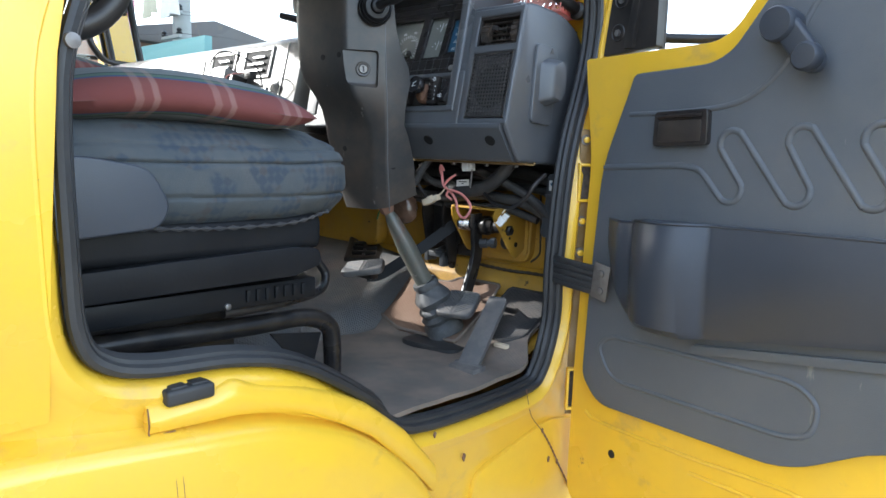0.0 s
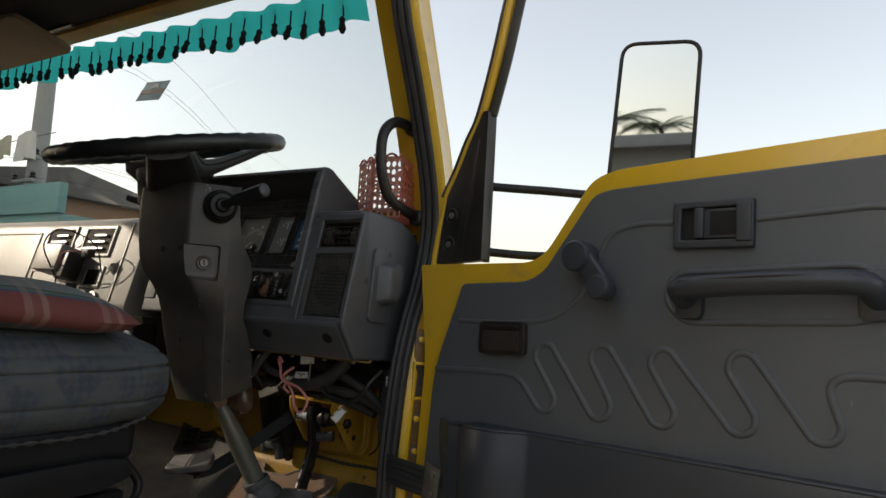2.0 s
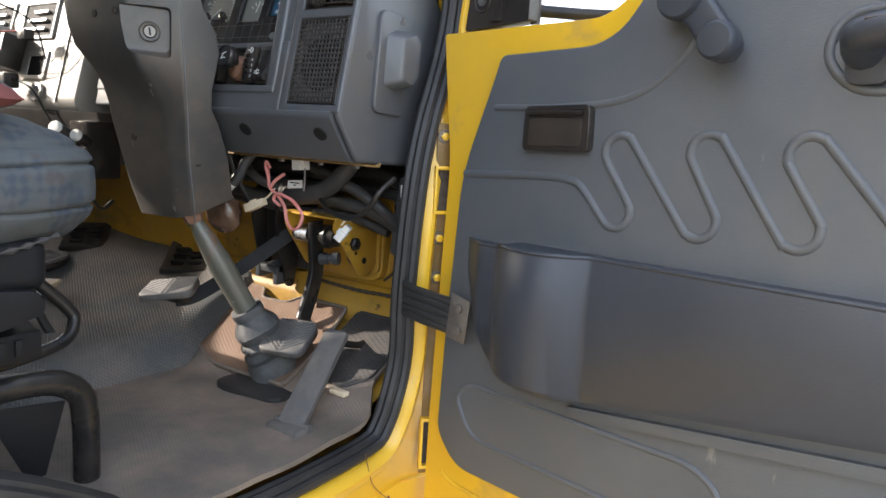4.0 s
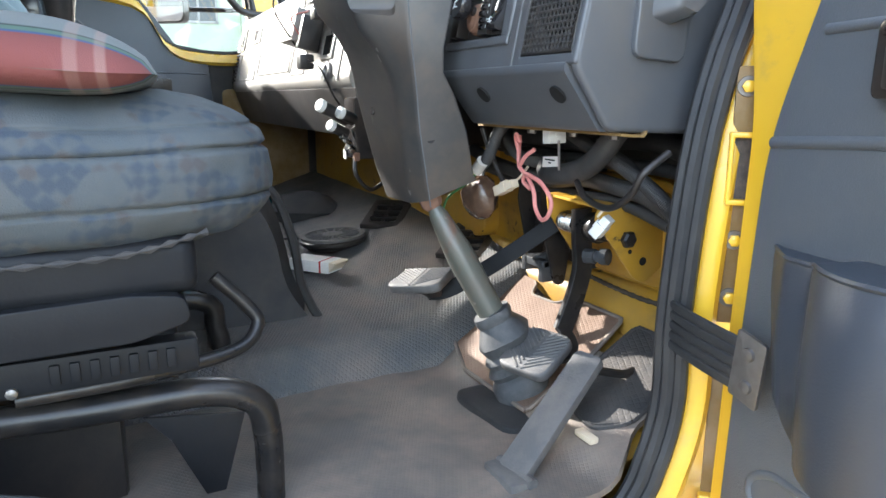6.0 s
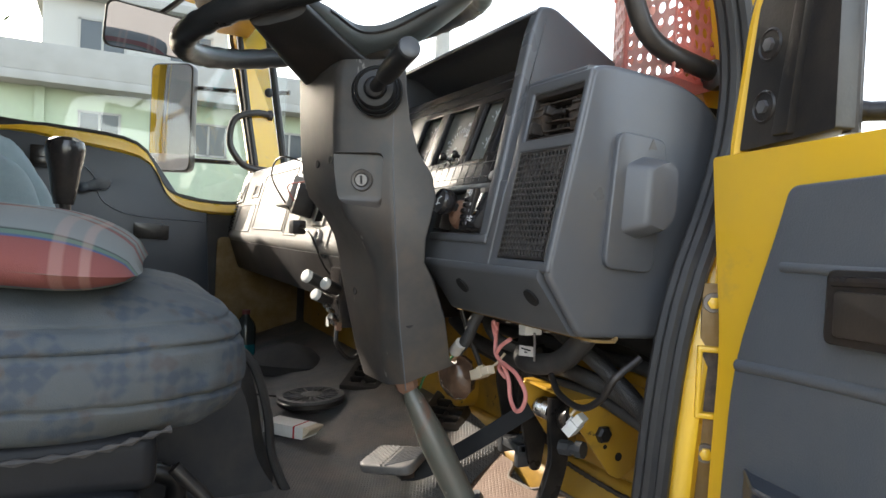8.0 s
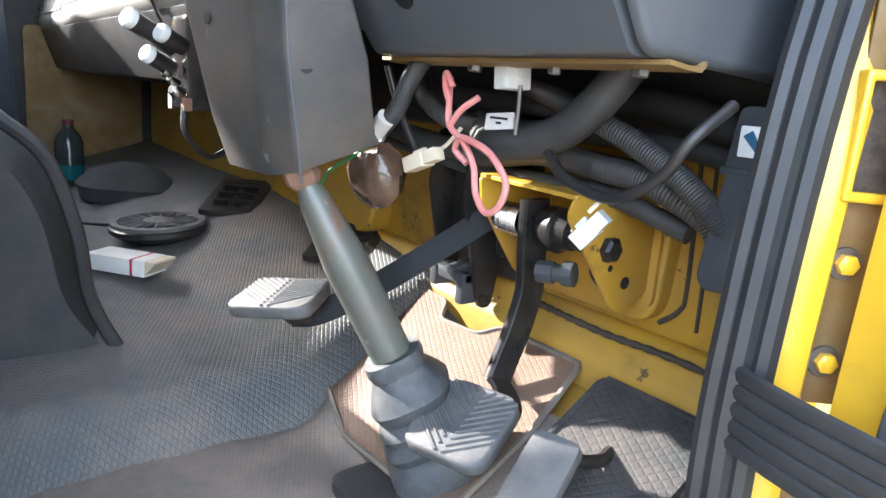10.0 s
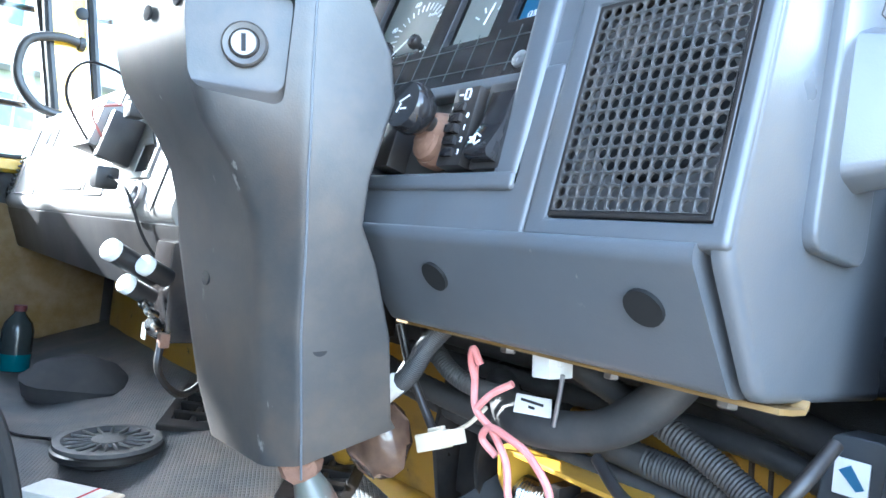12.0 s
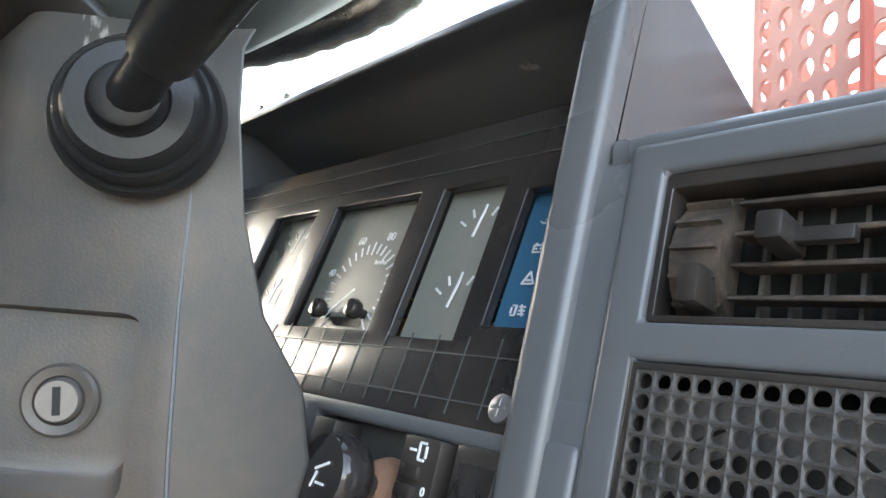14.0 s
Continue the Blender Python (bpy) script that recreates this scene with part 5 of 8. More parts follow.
def air_vent():
    v = thing("air_vent", "black dash vent with dusty louvres and ribbed side wheels", "air vent")
    x0, x1, h0, h1 = -0.112, -0.016, 0.154, 0.212
    fr = slab_with_holes(x0, x1, h0, h1, [(x0 + 0.003, x1 - 0.003, h0 + 0.003, h1 - 0.006)], 0.03, 0.001)
    part("frame", moved(fr, FACE @ Matrix.Translation((0, 0, -0.003))), BLACK, v)
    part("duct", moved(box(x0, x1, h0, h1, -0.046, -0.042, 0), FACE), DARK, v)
    for i in range(4):
        h = h0 + 0.011 + 0.0115 * i
        b = moved(box(x0 + 0.026, x1 - 0.022, -0.0009, 0.0009, -0.014, 0.0, 0.0005, 1), Matrix.Translation((0, h, -0.008)) @ Matrix.Rotation(0.15, 4, "X"))
        part("slat", moved(b, FACE), LOUVRE, v)
    for i in range(5):
        x = x0 + 0.030 + 0.0105 * i
        b = prism([(h0 + 0.004, -0.034), (h1 - 0.007, -0.034), (h1 - 0.010, -0.022), (h0 + 0.006, -0.022)], "x", x, x + 0.0015, 0.0)
        part("fin", moved(b, FACE), PEDAL, v, "dusty upright vent fin")
    for xa, xb in ((x0 + 0.005, x0 + 0.024), (x1 - 0.020, x1 - 0.005)):
        prof = []
        for k in range(13):
            a = math.radians(-62 + k * 124 / 12)
            prof.append(((h0 + h1) / 2 - 0.001 + 0.027 * math.sin(a), -0.032 + 0.028 * math.cos(a)))
        w = part("thumbwheel", moved(prism(prof, "x", xa, xb, 0.0), FACE), LOUVRE, v)
        ribs = []
        for k in range(7):
            a = math.radians(-60 + k * 20)
            ribs.append(moved(box(xa + 0.001, xb - 0.001, -0.0008, 0.0008, 0.027, 0.0305, 0), Matrix.Translation((0, (h0 + h1) / 2 - 0.001, -0.032)) @ Matrix.Rotation(-a, 4, "X")))
        part("rib", moved(joined(*ribs), FACE), LOUVRE, w, "dusty ribs")
    part("tab", moved(box(x0 + 0.014, x0 + 0.022, h0 + 0.006, h0 + 0.020, -0.012, 0.004, 0.002), FACE), BLACK, v)
    part("slider", moved(joined(box(x0 + 0.040, x0 + 0.049, h0 + 0.025, h0 + 0.035, -0.012, 0.008, 0.002), box(x0 + 0.045, x0 + 0.066, h0 + 0.027, h0 + 0.032, -0.006, -0.001, 0.001)), FACE), BLACK, v)


air_vent()


def speaker_grille():
    g = thing("speaker_grille", "black speaker grille of small round holes, dusty at the corners", "speaker grille")
    x0, x1, h0, h1 = -0.1125, -0.0165, 0.0125, 0.1395
    nx, ny = 13, 17
    px, py = (x1 - x0 - 0.006) / nx, (h1 - h0 - 0.006) / ny
    verts, faces = [], []
    n = 16
    for i in range(nx):
        for j in range(ny):
            cx, cy = x0 + 0.003 + (i + 0.5) * px, h0 + 0.003 + (j + 0.5) * py
            b = len(verts)
            for k in range(n):
                a = 2 * math.pi * k / n
                s = 1 / max(abs(math.cos(a)), abs(math.sin(a)))
                verts.append((cx + px / 2 * math.cos(a) * s, cy + py / 2 * math.sin(a) * s, 0))
            for k in range(n):
                a = 2 * math.pi * k / n
                verts.append((cx + px * 0.39 * math.cos(a), cy + py * 0.39 * math.sin(a), -0.0004))
            for k in range(n):
                a = 2 * math.pi * k / n
                verts.append((cx + px * 0.38 * math.cos(a), cy + py * 0.38 * math.sin(a), -0.0018))
            for k in range(n):
                q = (k + 1) % n
                faces.append((b + k, b + q, b + n + q, b + n + k))
                faces.append((b + n + k, b + n + q, b + 2 * n + q, b + 2 * n + k))
    me = bpy.data.meshes.new("perforated_sheet")
    me.from_pydata(verts, [], faces)
    me.transform(FACE @ Matrix.Translation((0, 0, 0.0004)))
    me.materials.append(GRILLE)
    ob = new("perforated_sheet", me)
    ob.parent = g
    tagged(ob, "black pierced sheet dusty at the corners", kind="stuff")
    part("frame", moved(slab_with_holes(x0, x1, h0, h1, [(x0 + 0.003, x1 - 0.003, h0 + 0.003, h1 - 0.003)], 0.006, 0.001), FACE), BLACK, g)
    hw, hh = (x1 - x0) / 2 - 0.003, (h1 - h0) / 2 - 0.003
    inner_ring, outer_ring = [], []
    for k in range(48):
        c, q = math.cos(math.pi * k / 24), math.sin(math.pi * k / 24)
        reach = min(hw / max(abs(c), 1e-6), (hh - 0.004) / max(abs(q), 1e-6))
        inner_ring.append((0.0415 * c, 0.0415 * q, -0.003))
        outer_ring.append((c * max(reach, 0.044), q * max(reach, 0.044), 0.0))
    part("backing", moved(loft([inner_ring, outer_ring], caps=False), FACE @ Matrix.Translation(((x0 + x1) / 2, (h0 + h1) / 2, -0.0085))), PEDAL, g, "dusty grey plate behind the grille")
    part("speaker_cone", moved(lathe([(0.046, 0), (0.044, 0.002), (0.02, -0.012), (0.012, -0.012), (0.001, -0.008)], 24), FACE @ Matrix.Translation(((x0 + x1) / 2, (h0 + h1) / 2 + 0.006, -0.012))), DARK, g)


speaker_grille()


def side_knob_cover():
    c = thing("side_cover", "grey plastic blanking cover on the end of the dash", "cover")
    part("plate", prism(rounded([(1.092, 1.485), (1.162, 1.480), (1.174, 1.630), (1.104, 1.635)], 0.014), "x", -0.0085, 0.0005, 0.0025, 3), DASH, c)
    rings = []
    for x, k in ((-0.004, 1.0), (0.020, 0.86), (0.0255, 0.78)):
        cy, cz = 1.150 + (1 - k) * 0.05, 1.572
        rings.append([(x, cy + (y - 1.150) * k, cz + (z - 1.572) * k) for y, z in rounded([(1.110, 1.524), (1.136, 1.516), (1.156, 1.536), (1.158, 1.600), (1.142, 1.612), (1.114, 1.600)], 0.006, 3)])
    part("boss", loft(rings), DASH, c)
    part("arrow_mark", prism([(1.146, 1.618), (1.158, 1.618), (1.152, 1.630)], "x", 0.0002, 0.0012, 0.0), COLUMN, c)


side_knob_cover()
for x in (-0.053, -0.215):
    whole("trim_plug", lathe([(0.011, 0.0005), (0.011, -0.002), (0.007, -0.006), (0.001, -0.006)], 20, axis_to((x, 1.0355, 1.447), (0, -0.79, -0.61))), DARK, "round screw recess in the dash lip", "screw recess", "dash screw recesses")
whole("dash_crossmember", joined(prism(rounded([(-0.135, 1.47), (-0.108, 1.443), (-0.080, 1.422), (-0.024, 1.410), (-0.024, 1.47)], 0.004), "y", 1.198, 1.204, 0.001), box(-0.135, -0.024, 1.202, 1.30, 1.465, 1.470, 0.001), box(-1.88, -0.62, 1.27, 1.31, 1.402, 1.410, 0.003)), YELLOW_IN, "yellow steel crossmember under the dashboard", "crossmember")


def under_plate():
    t = thing("dash_support", "grimy yellow steel support rail, dimmed for shade along the underside of the dash", "support rail")
    rings = []
    for y, z in ((1.084, 1.404), (1.100, 1.4025), (1.116, 1.402), (1.120, 1.406)):
        rings.append([(-0.315, y, z + 0.003), (-0.004, y, z + 0.003), (-0.004, y, z), (-0.315, y, z)])
    part("rail", loft(rings), KICK, t)
    for x, r in ((-0.040, 0.006), (-0.115, 0.005), (-0.205, 0.006), (-0.285, 0.005)):
        part("bolt_head", lathe([(r, 0.0), (r, 0.004), (r * 0.8, 0.005), (0.001, 0.005)], 6, axis_to((x, 1.105, 1.4023), (0, -0.06, -1))), DULL, t)


under_plate()


# ---- passenger side of the dash ----
def far_dash():
    d = thing("passenger_dash", "dusty plastic dash on the passenger side with open slots, paled for sunlight", "dashboard")
    prof = rounded([(1.02, 1.455), (1.005, 1.475), (1.06, 1.695), (1.10, 1.712), (1.33, 1.705), (1.33, 1.60), (1.12, 1.455)], [0.01, 0.02, 0.03, 0.02, 0, 0, 0.01])
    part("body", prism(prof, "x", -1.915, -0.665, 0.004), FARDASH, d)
    part("dark_lip", prism([(1.012, 1.462), (1.045, 1.365), (1.30, 1.345), (1.30, 1.452)], "x", -1.915, -0.60, 0.006), BLACK, d)
    up = Vector((0, 0.055, 0.22)).normalized()
    out = Vector((1, 0, 0)).cross(up)
    F = Matrix(((1, 0, 0, 0), (0, up.y, out.y, 1.005), (0, up.z, out.z, 1.475), (0, 0, 0, 1)))
    for x0, x1 in ((-1.10, -0.965), (-0.925, -0.79)):
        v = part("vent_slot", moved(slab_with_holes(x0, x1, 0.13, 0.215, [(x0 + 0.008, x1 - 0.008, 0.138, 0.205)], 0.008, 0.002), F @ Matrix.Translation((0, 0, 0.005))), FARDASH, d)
        # Black plate on the dash face paints the shade inside the slot
        part("slot_shade", moved(box(x0 + 0.006, x1 - 0.006, 0.136, 0.207, 0.0012, 0.0022, 0), F), DARK, v)
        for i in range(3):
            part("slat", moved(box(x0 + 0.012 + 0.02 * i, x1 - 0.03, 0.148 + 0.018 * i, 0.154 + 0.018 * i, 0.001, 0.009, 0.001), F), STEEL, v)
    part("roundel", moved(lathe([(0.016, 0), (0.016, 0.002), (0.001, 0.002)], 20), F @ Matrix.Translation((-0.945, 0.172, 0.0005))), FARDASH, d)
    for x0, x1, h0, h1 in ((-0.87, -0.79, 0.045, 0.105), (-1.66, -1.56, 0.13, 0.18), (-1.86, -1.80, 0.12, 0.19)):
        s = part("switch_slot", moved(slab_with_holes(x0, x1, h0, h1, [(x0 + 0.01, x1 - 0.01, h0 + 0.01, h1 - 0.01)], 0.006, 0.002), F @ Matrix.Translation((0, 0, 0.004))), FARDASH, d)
        # Thin black plate again, as the painted shade of the opening
        part("slot_shade", moved(box(x0 + 0.008, x1 - 0.008, h0 + 0.008, h1 - 0.008, 0.0012, 0.002, 0), F), DARK, s)
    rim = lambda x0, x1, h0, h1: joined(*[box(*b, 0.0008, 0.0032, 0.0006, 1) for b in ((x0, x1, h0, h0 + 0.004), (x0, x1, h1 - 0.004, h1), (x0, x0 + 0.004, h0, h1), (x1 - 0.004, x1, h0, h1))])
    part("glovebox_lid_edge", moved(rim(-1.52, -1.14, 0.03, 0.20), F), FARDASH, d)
    part("ashtray_edge", moved(rim(-1.12, -0.99, 0.02, 0.09), F), FARDASH, d)
    part("fuse_lid_edge", moved(rim(-1.82, -1.56, 0.02, 0.11), F), FARDASH, d)
    part("lighter_socket", moved(lathe([(0.018, 0), (0.018, 0.006), (0.012, 0.006), (0.011, 0.001), (0.001, 0.001)], 20), F @ Matrix.Translation((-0.80, 0.02, 0.001))), STEEL, d)
    part("end_seam", moved(box(-0.735, -0.729, 0.0, 0.22, 0.0005, 0.0025, 0), F), BLACK, d)
    part("louvre", moved(joined(*[box(-1.905, -1.87, 0.02 + 0.012 * i, 0.026 + 0.012 * i, 0.001, 0.006, 0.001) for i in range(12)]), F), BLACK, d)
    r = thing("radio_unit", "pale loose radio box hanging out of the dash with wires", "radio")
    part("case", moved(box(-1.02, -0.91, 0.075, 0.145, 0.002, 0.06, 0.004), F), FARDASH, r)
    part("connector", moved(box(-0.908, -0.885, 0.06, 0.13, 0.004, 0.05, 0.004), F), BLACK, r)
    w = [(-0.93, 0.98, 1.55), (-0.90, 0.93, 1.62), (-0.85, 0.94, 1.66), (-0.80, 1.0, 1.63), (-0.79, 1.02, 1.56)]
    part("wire", tube(w, 0.002, 6), BLACK, r)
    part("red_wire", tube([(-0.91, 0.99, 1.56), (-0.86, 0.955, 1.60), (-0.82, 0.98, 1.61)], 0.0018, 6), PINK, r)
    part("plug", box(-0.83, -0.80, 0.985, 1.005, 1.595, 1.615, 0.003), BLACK, r)
    part("trailing_plug", box(-0.88, -0.845, 0.965, 0.995, 1.50, 1.53, 0.005), BLACK, r)
    part("trailing_wire", tube([(-0.86, 0.98, 1.52), (-0.79, 0.99, 1.50), (-0.76, 1.01, 1.44), (-0.74, 1.04, 1.40)], 0.0022, 6), BLACK, r)


far_dash()
whole("pillar_stub", tube([(-0.66, 1.12, 1.715), (-0.68, 1.06, 1.735), (-0.73, 1.03, 1.75)], (0.012, 0.008), 8), BLACK, "short black wiper stalk end beyond the column", "stalk")


# ---- steering column and wheel ----
def column():
    c = thing("steering_column", "tall grey plastic steering column shroud with scuffed edges", "steering column")
    left = [1.000, 0.979, 0.957, 0.940, 0.934, 0.922, 0.906, 0.880, 0.870, 0.866, 0.863, 0.861, 0.862, 0.870]
    rows = [(1.296, 0.959, -0.42, -0.287, 0.979, 1.052), (1.34, 0.951, -0.424, -0.287, 0.972, 1.044), (1.40, 0.945, -0.432, -0.285, 0.962, 1.030), (1.45, 0.940, -0.440, -0.285, 0.957, 1.008),
            (1.475, 0.933, -0.444, -0.286, 0.954, 0.992), (1.505, 0.917, -0.448, -0.288, 0.950, 0.991), (1.53, 0.897, -0.450, -0.290, 0.948, 0.996), (1.56, 0.886, -0.454, -0.294, 0.945, 1.003),
            (1.59, 0.882, -0.456, -0.296, 0.943, 0.996), (1.62, 0.880, -0.457, -0.297, 0.941, 0.974),
            (1.66, 0.878, -0.458, -0.298, 0.940, 0.960), (1.70, 0.878, -0.458, -0.298, 0.940, 0.953), (1.728, 0.879, -0.456, -0.298, 0.941, 0.951), (1.738, 0.884, -0.450, -0.296, 0.944, 0.955)]
    rings, seam = [], []
    for (z, yr, xl, xc, ys, yf), yl in zip(rows, left):
        k = max(0.0, (1.52 - z) / 0.224)
        xc, yr, ys, yl = xc - 0.016 * k, yr + 0.013 * k, ys + 0.008 * k, yl - 0.033 * k
        seam.append((-0.2495 - 0.027 * k, ys + 0.002, z))
        rings.append([(x, y, z + (0.42 * (y - 0.965) if z < 1.3 else 0)) for x, y in rounded([(xl, yf + 0.02), (xl, yl + 0.032), (xl + 0.022, yl + 0.002), (xc, yr), (-0.250 - 0.027 * k, ys), (-0.236 - 0.0215 * k, yf)], [0, 0.03, 0.012, 0.009, 0.005, 0.003], 4)])
    body = loft(rings)
    seam = seam[:-1]
    part("seam", tube(seam, 0.0009, 6, 2), PANEL, c, "dark split line of the shroud")
    # ignition plinth on the angled face
    ux, out = Vector((0.046, 0.074, 0)).normalized(), Vector((0.074, -0.046, 0)).normalized()
    K = Matrix(((ux.x, 0, out.x, -0.262), (ux.y, 0, out.y, 0.9145), (0, 1, 0, 1.580), (0, 0, 0, 1)))
    part("shroud", carved(body, moved(loft([[(x, y, z) for x, y in rounded([(-0.085, -0.026 - b), (0.016 + a, -0.026 - b), (0.016 + a, 0.034 + a), (-0.085, 0.034 + a)], 0.007 + a)] for z, a, b in ((-0.017, 0.0, 0.0), (-0.0155, 0.001, 0.003), (-0.006, 0.002, 0.014), (0.000, 0.0035, 0.023), (0.012, 0.010, 0.038))]), K)), COLUMN, c, angle=28)
    lock = part("ignition_lock", moved(lathe([(0.0088, 0.002), (0.0088, 0.0045), (0.0078, 0.006), (0.001, 0.006)], 28), K @ Matrix.Translation((-0.011, 0.000, -0.0168))), DULL, c, "worn steel ignition lock barrel")
    part("lock_bezel", moved(lathe([(0.0145, 0), (0.0145, 0.003), (0.0132, 0.0042), (0.0098, 0.0036), (0.0090, 0.002)], 28), K @ Matrix.Translation((-0.011, 0.000, -0.0168))), COLUMN, c)
    part("keyway", moved(box(-0.0014, 0.0014, -0.0055, 0.0055, 0.0058, 0.0066, 0), K @ Matrix.Translation((-0.011, 0.000, -0.0168)) @ Matrix.Rotation(0.12, 4, "Z")), DARK, lock)
    for p, dr in (((-0.3135, 0.8790, 1.606), (0.11, -1, 0)), ((-0.358, 0.8741, 1.603), (0.11, -1, 0)), ((-0.2625, 0.983, 1.390), (0.96, -0.28, 0)), ((-0.367, 0.9405, 1.425), (0.1, -1, 0))):
        part("screw_hole", lathe([(0.0055, 0.0004), (0.0055, -0.001), (0.003, -0.003), (0.001, -0.003)], 14, axis_to(p, dr)), DARK, c)
    # stalk with its ribbed gaiter
    s = thing("indicator_stalk", "black control stalk in a ribbed round gaiter", "control stalk")
    d = Vector((0.62, -0.32, 0.0)).normalized()
    base = Vector((-0.257, 0.920, 1.694))
    part("gaiter", lathe([(0.0325, -0.006), (0.0335, 0.002), (0.0320, 0.006), (0.0300, 0.0045), (0.0292, 0.006), (0.0292, 0.011), (0.0278, 0.0135), (0.0258, 0.012), (0.0250, 0.0135), (0.0246, 0.018), (0.0225, 0.021), (0.0150, 0.022), (0.0138, 0.0205), (0.0128, 0.022), (0.0122, 0.028), (0.0100, 0.0295)], 40, axis_to(base, d)), GAITER, s)
    tip = Vector((-0.105, 0.905, 1.722))
    a = base + d * 0.022
    way = (tip - a)
    part("neck", tube([a - way * 0.1, a + way * 0.35], (0.0095, 0.008), 14, 2), GAITER, s)
    grip = part("grip", tube([a + way * 0.28, a + way * 0.34, a + way * 0.86], (0.011, 0.0135), 18, 4), GAITER, s)
    part("end_cap", lathe([(0.0132, 0), (0.0125, 0.003), (0.009, 0.0048), (0.001, 0.005)], 18, axis_to(a + way * 0.86, way)), LEVER, grip)
    return c


steering = column()


HUB = mat("grey_hub_plastic", (0.10, 0.115, 0.118), 0.42, bump=0.1, dust=0.2, dust_colour=(0.18, 0.17, 0.15))


def steering_wheel():
    C, T = Vector((-0.418, 0.912, 1.820)), radians(15)
    up = Vector((0, -math.sin(T), math.cos(T)))
    M = Matrix(((1, 0, 0, C.x), (0, math.cos(T), up.y, C.y), (0, math.sin(T), up.z, C.z), (0, 0, 0, 1)))
    R = 0.222
    pts = [(R * math.cos(a), R * math.sin(a), 0) for a in [2 * math.pi * k / 96 for k in range(96)]]
    rim = tube(pts, 0.0165, 14, 0, True)
    for v in rim.verts:
        a = math.atan2(v.co.y, v.co.x)
        c = Vector((R * math.cos(a), R * math.sin(a), 0))
        v.co = c + (v.co - c) * (1 + 0.07 * math.sin(a * 58 + 3 * math.atan2(v.co.z, (v.co - c).dot(c))) + 0.05 * noise.noise(v.co * 30))
    w = part("steering_wheel", moved(rim, M), mat("wrapped_vinyl", (0.012, 0.013, 0.014), 0.36, other=(0.03, 0.03, 0.03), blot=30, grain=120, bump=0.3), steering, "large black steering wheel wrapped in dark vinyl")
    # the padded boat between the two spokes, which stand in a V
    turn = [2 * math.pi * k / 144 for k in range(144)]

    def reach(a):
        arm = max(math.exp(-((math.degrees(a) - c + 180) % 360 - 180) ** 2 / (2 * 13.0 ** 2)) for c in (-36, 50))
        between = 0.105 if radians(-36) < (a + math.pi) % (2 * math.pi) - math.pi < radians(50) else 0.075
        return between + (R - 0.008 - between) * arm

    def under(r):
        return -0.082 + 0.074 * (r / R) ** 1.15
    rings = []
    for share, top in ((0.10, 1), (0.55, 1), (0.90, 1), (0.985, 0.85), (1.0, 0.5), (0.985, 0.15), (0.93, 0), (0.7, 0), (0.4, 0), (0.15, 0)):
        rings.append([(share * reach(a) * math.cos(a), share * reach(a) * math.sin(a), under(share * reach(a)) + top * 0.036 * (1 - 0.55 * share * reach(a) / R)) for a in turn])
    part("hub_pad", moved(loft(rings), M), HUB, w, "grey-blue padded wheel boss", 60)
    part("pad_seam", moved(tube([(1.002 * reach(a) * math.cos(a), 1.002 * reach(a) * math.sin(a), under(reach(a)) + 0.012) for a in [radians(-22 + 58 * k / 30) for k in range(31)]], 0.0022, 6, 0), M), BLACK, w)
    rings = []
    for u in [k / 10 for k in range(11)]:
        q, half = 0.01 + (R - 0.02) * u, 0.058 - 0.020 * u
        rings.append([(q, half * math.copysign(abs(math.cos(g)) ** 0.5, math.cos(g)), under(q) - 0.004 + (0.020 - 0.008 * u) * math.sin(g)) for g in [2 * math.pi * k / 18 for k in range(18)]])
    part("spoke_cover", moved(loft(rings), M @ Matrix.Rotation(radians(-39), 4, "Z")), BLACK, w, "black spoke cover", 60)
    part("hub_cone", moved(lathe([(0.055, -0.11), (0.058, -0.09), (0.05, -0.06), (0.07, -0.048), (0.02, -0.045)], 20), M), BLACK, w)
    part("hub_bracket", loft([[(x, y, z) for x, y in rounded([(-0.418 - a, 0.915 - b), (-0.418 + a, 0.915 - b), (-0.418 + a, 0.915 + b), (-0.418 - a, 0.915 + b)], 0.02)] for z, a, b in ((1.70, 0.045, 0.045), (1.745, 0.050, 0.048), (1.765, 0.075, 0.06), (1.785, 0.080, 0.06))]), BLACK, w)


steering_wheel()


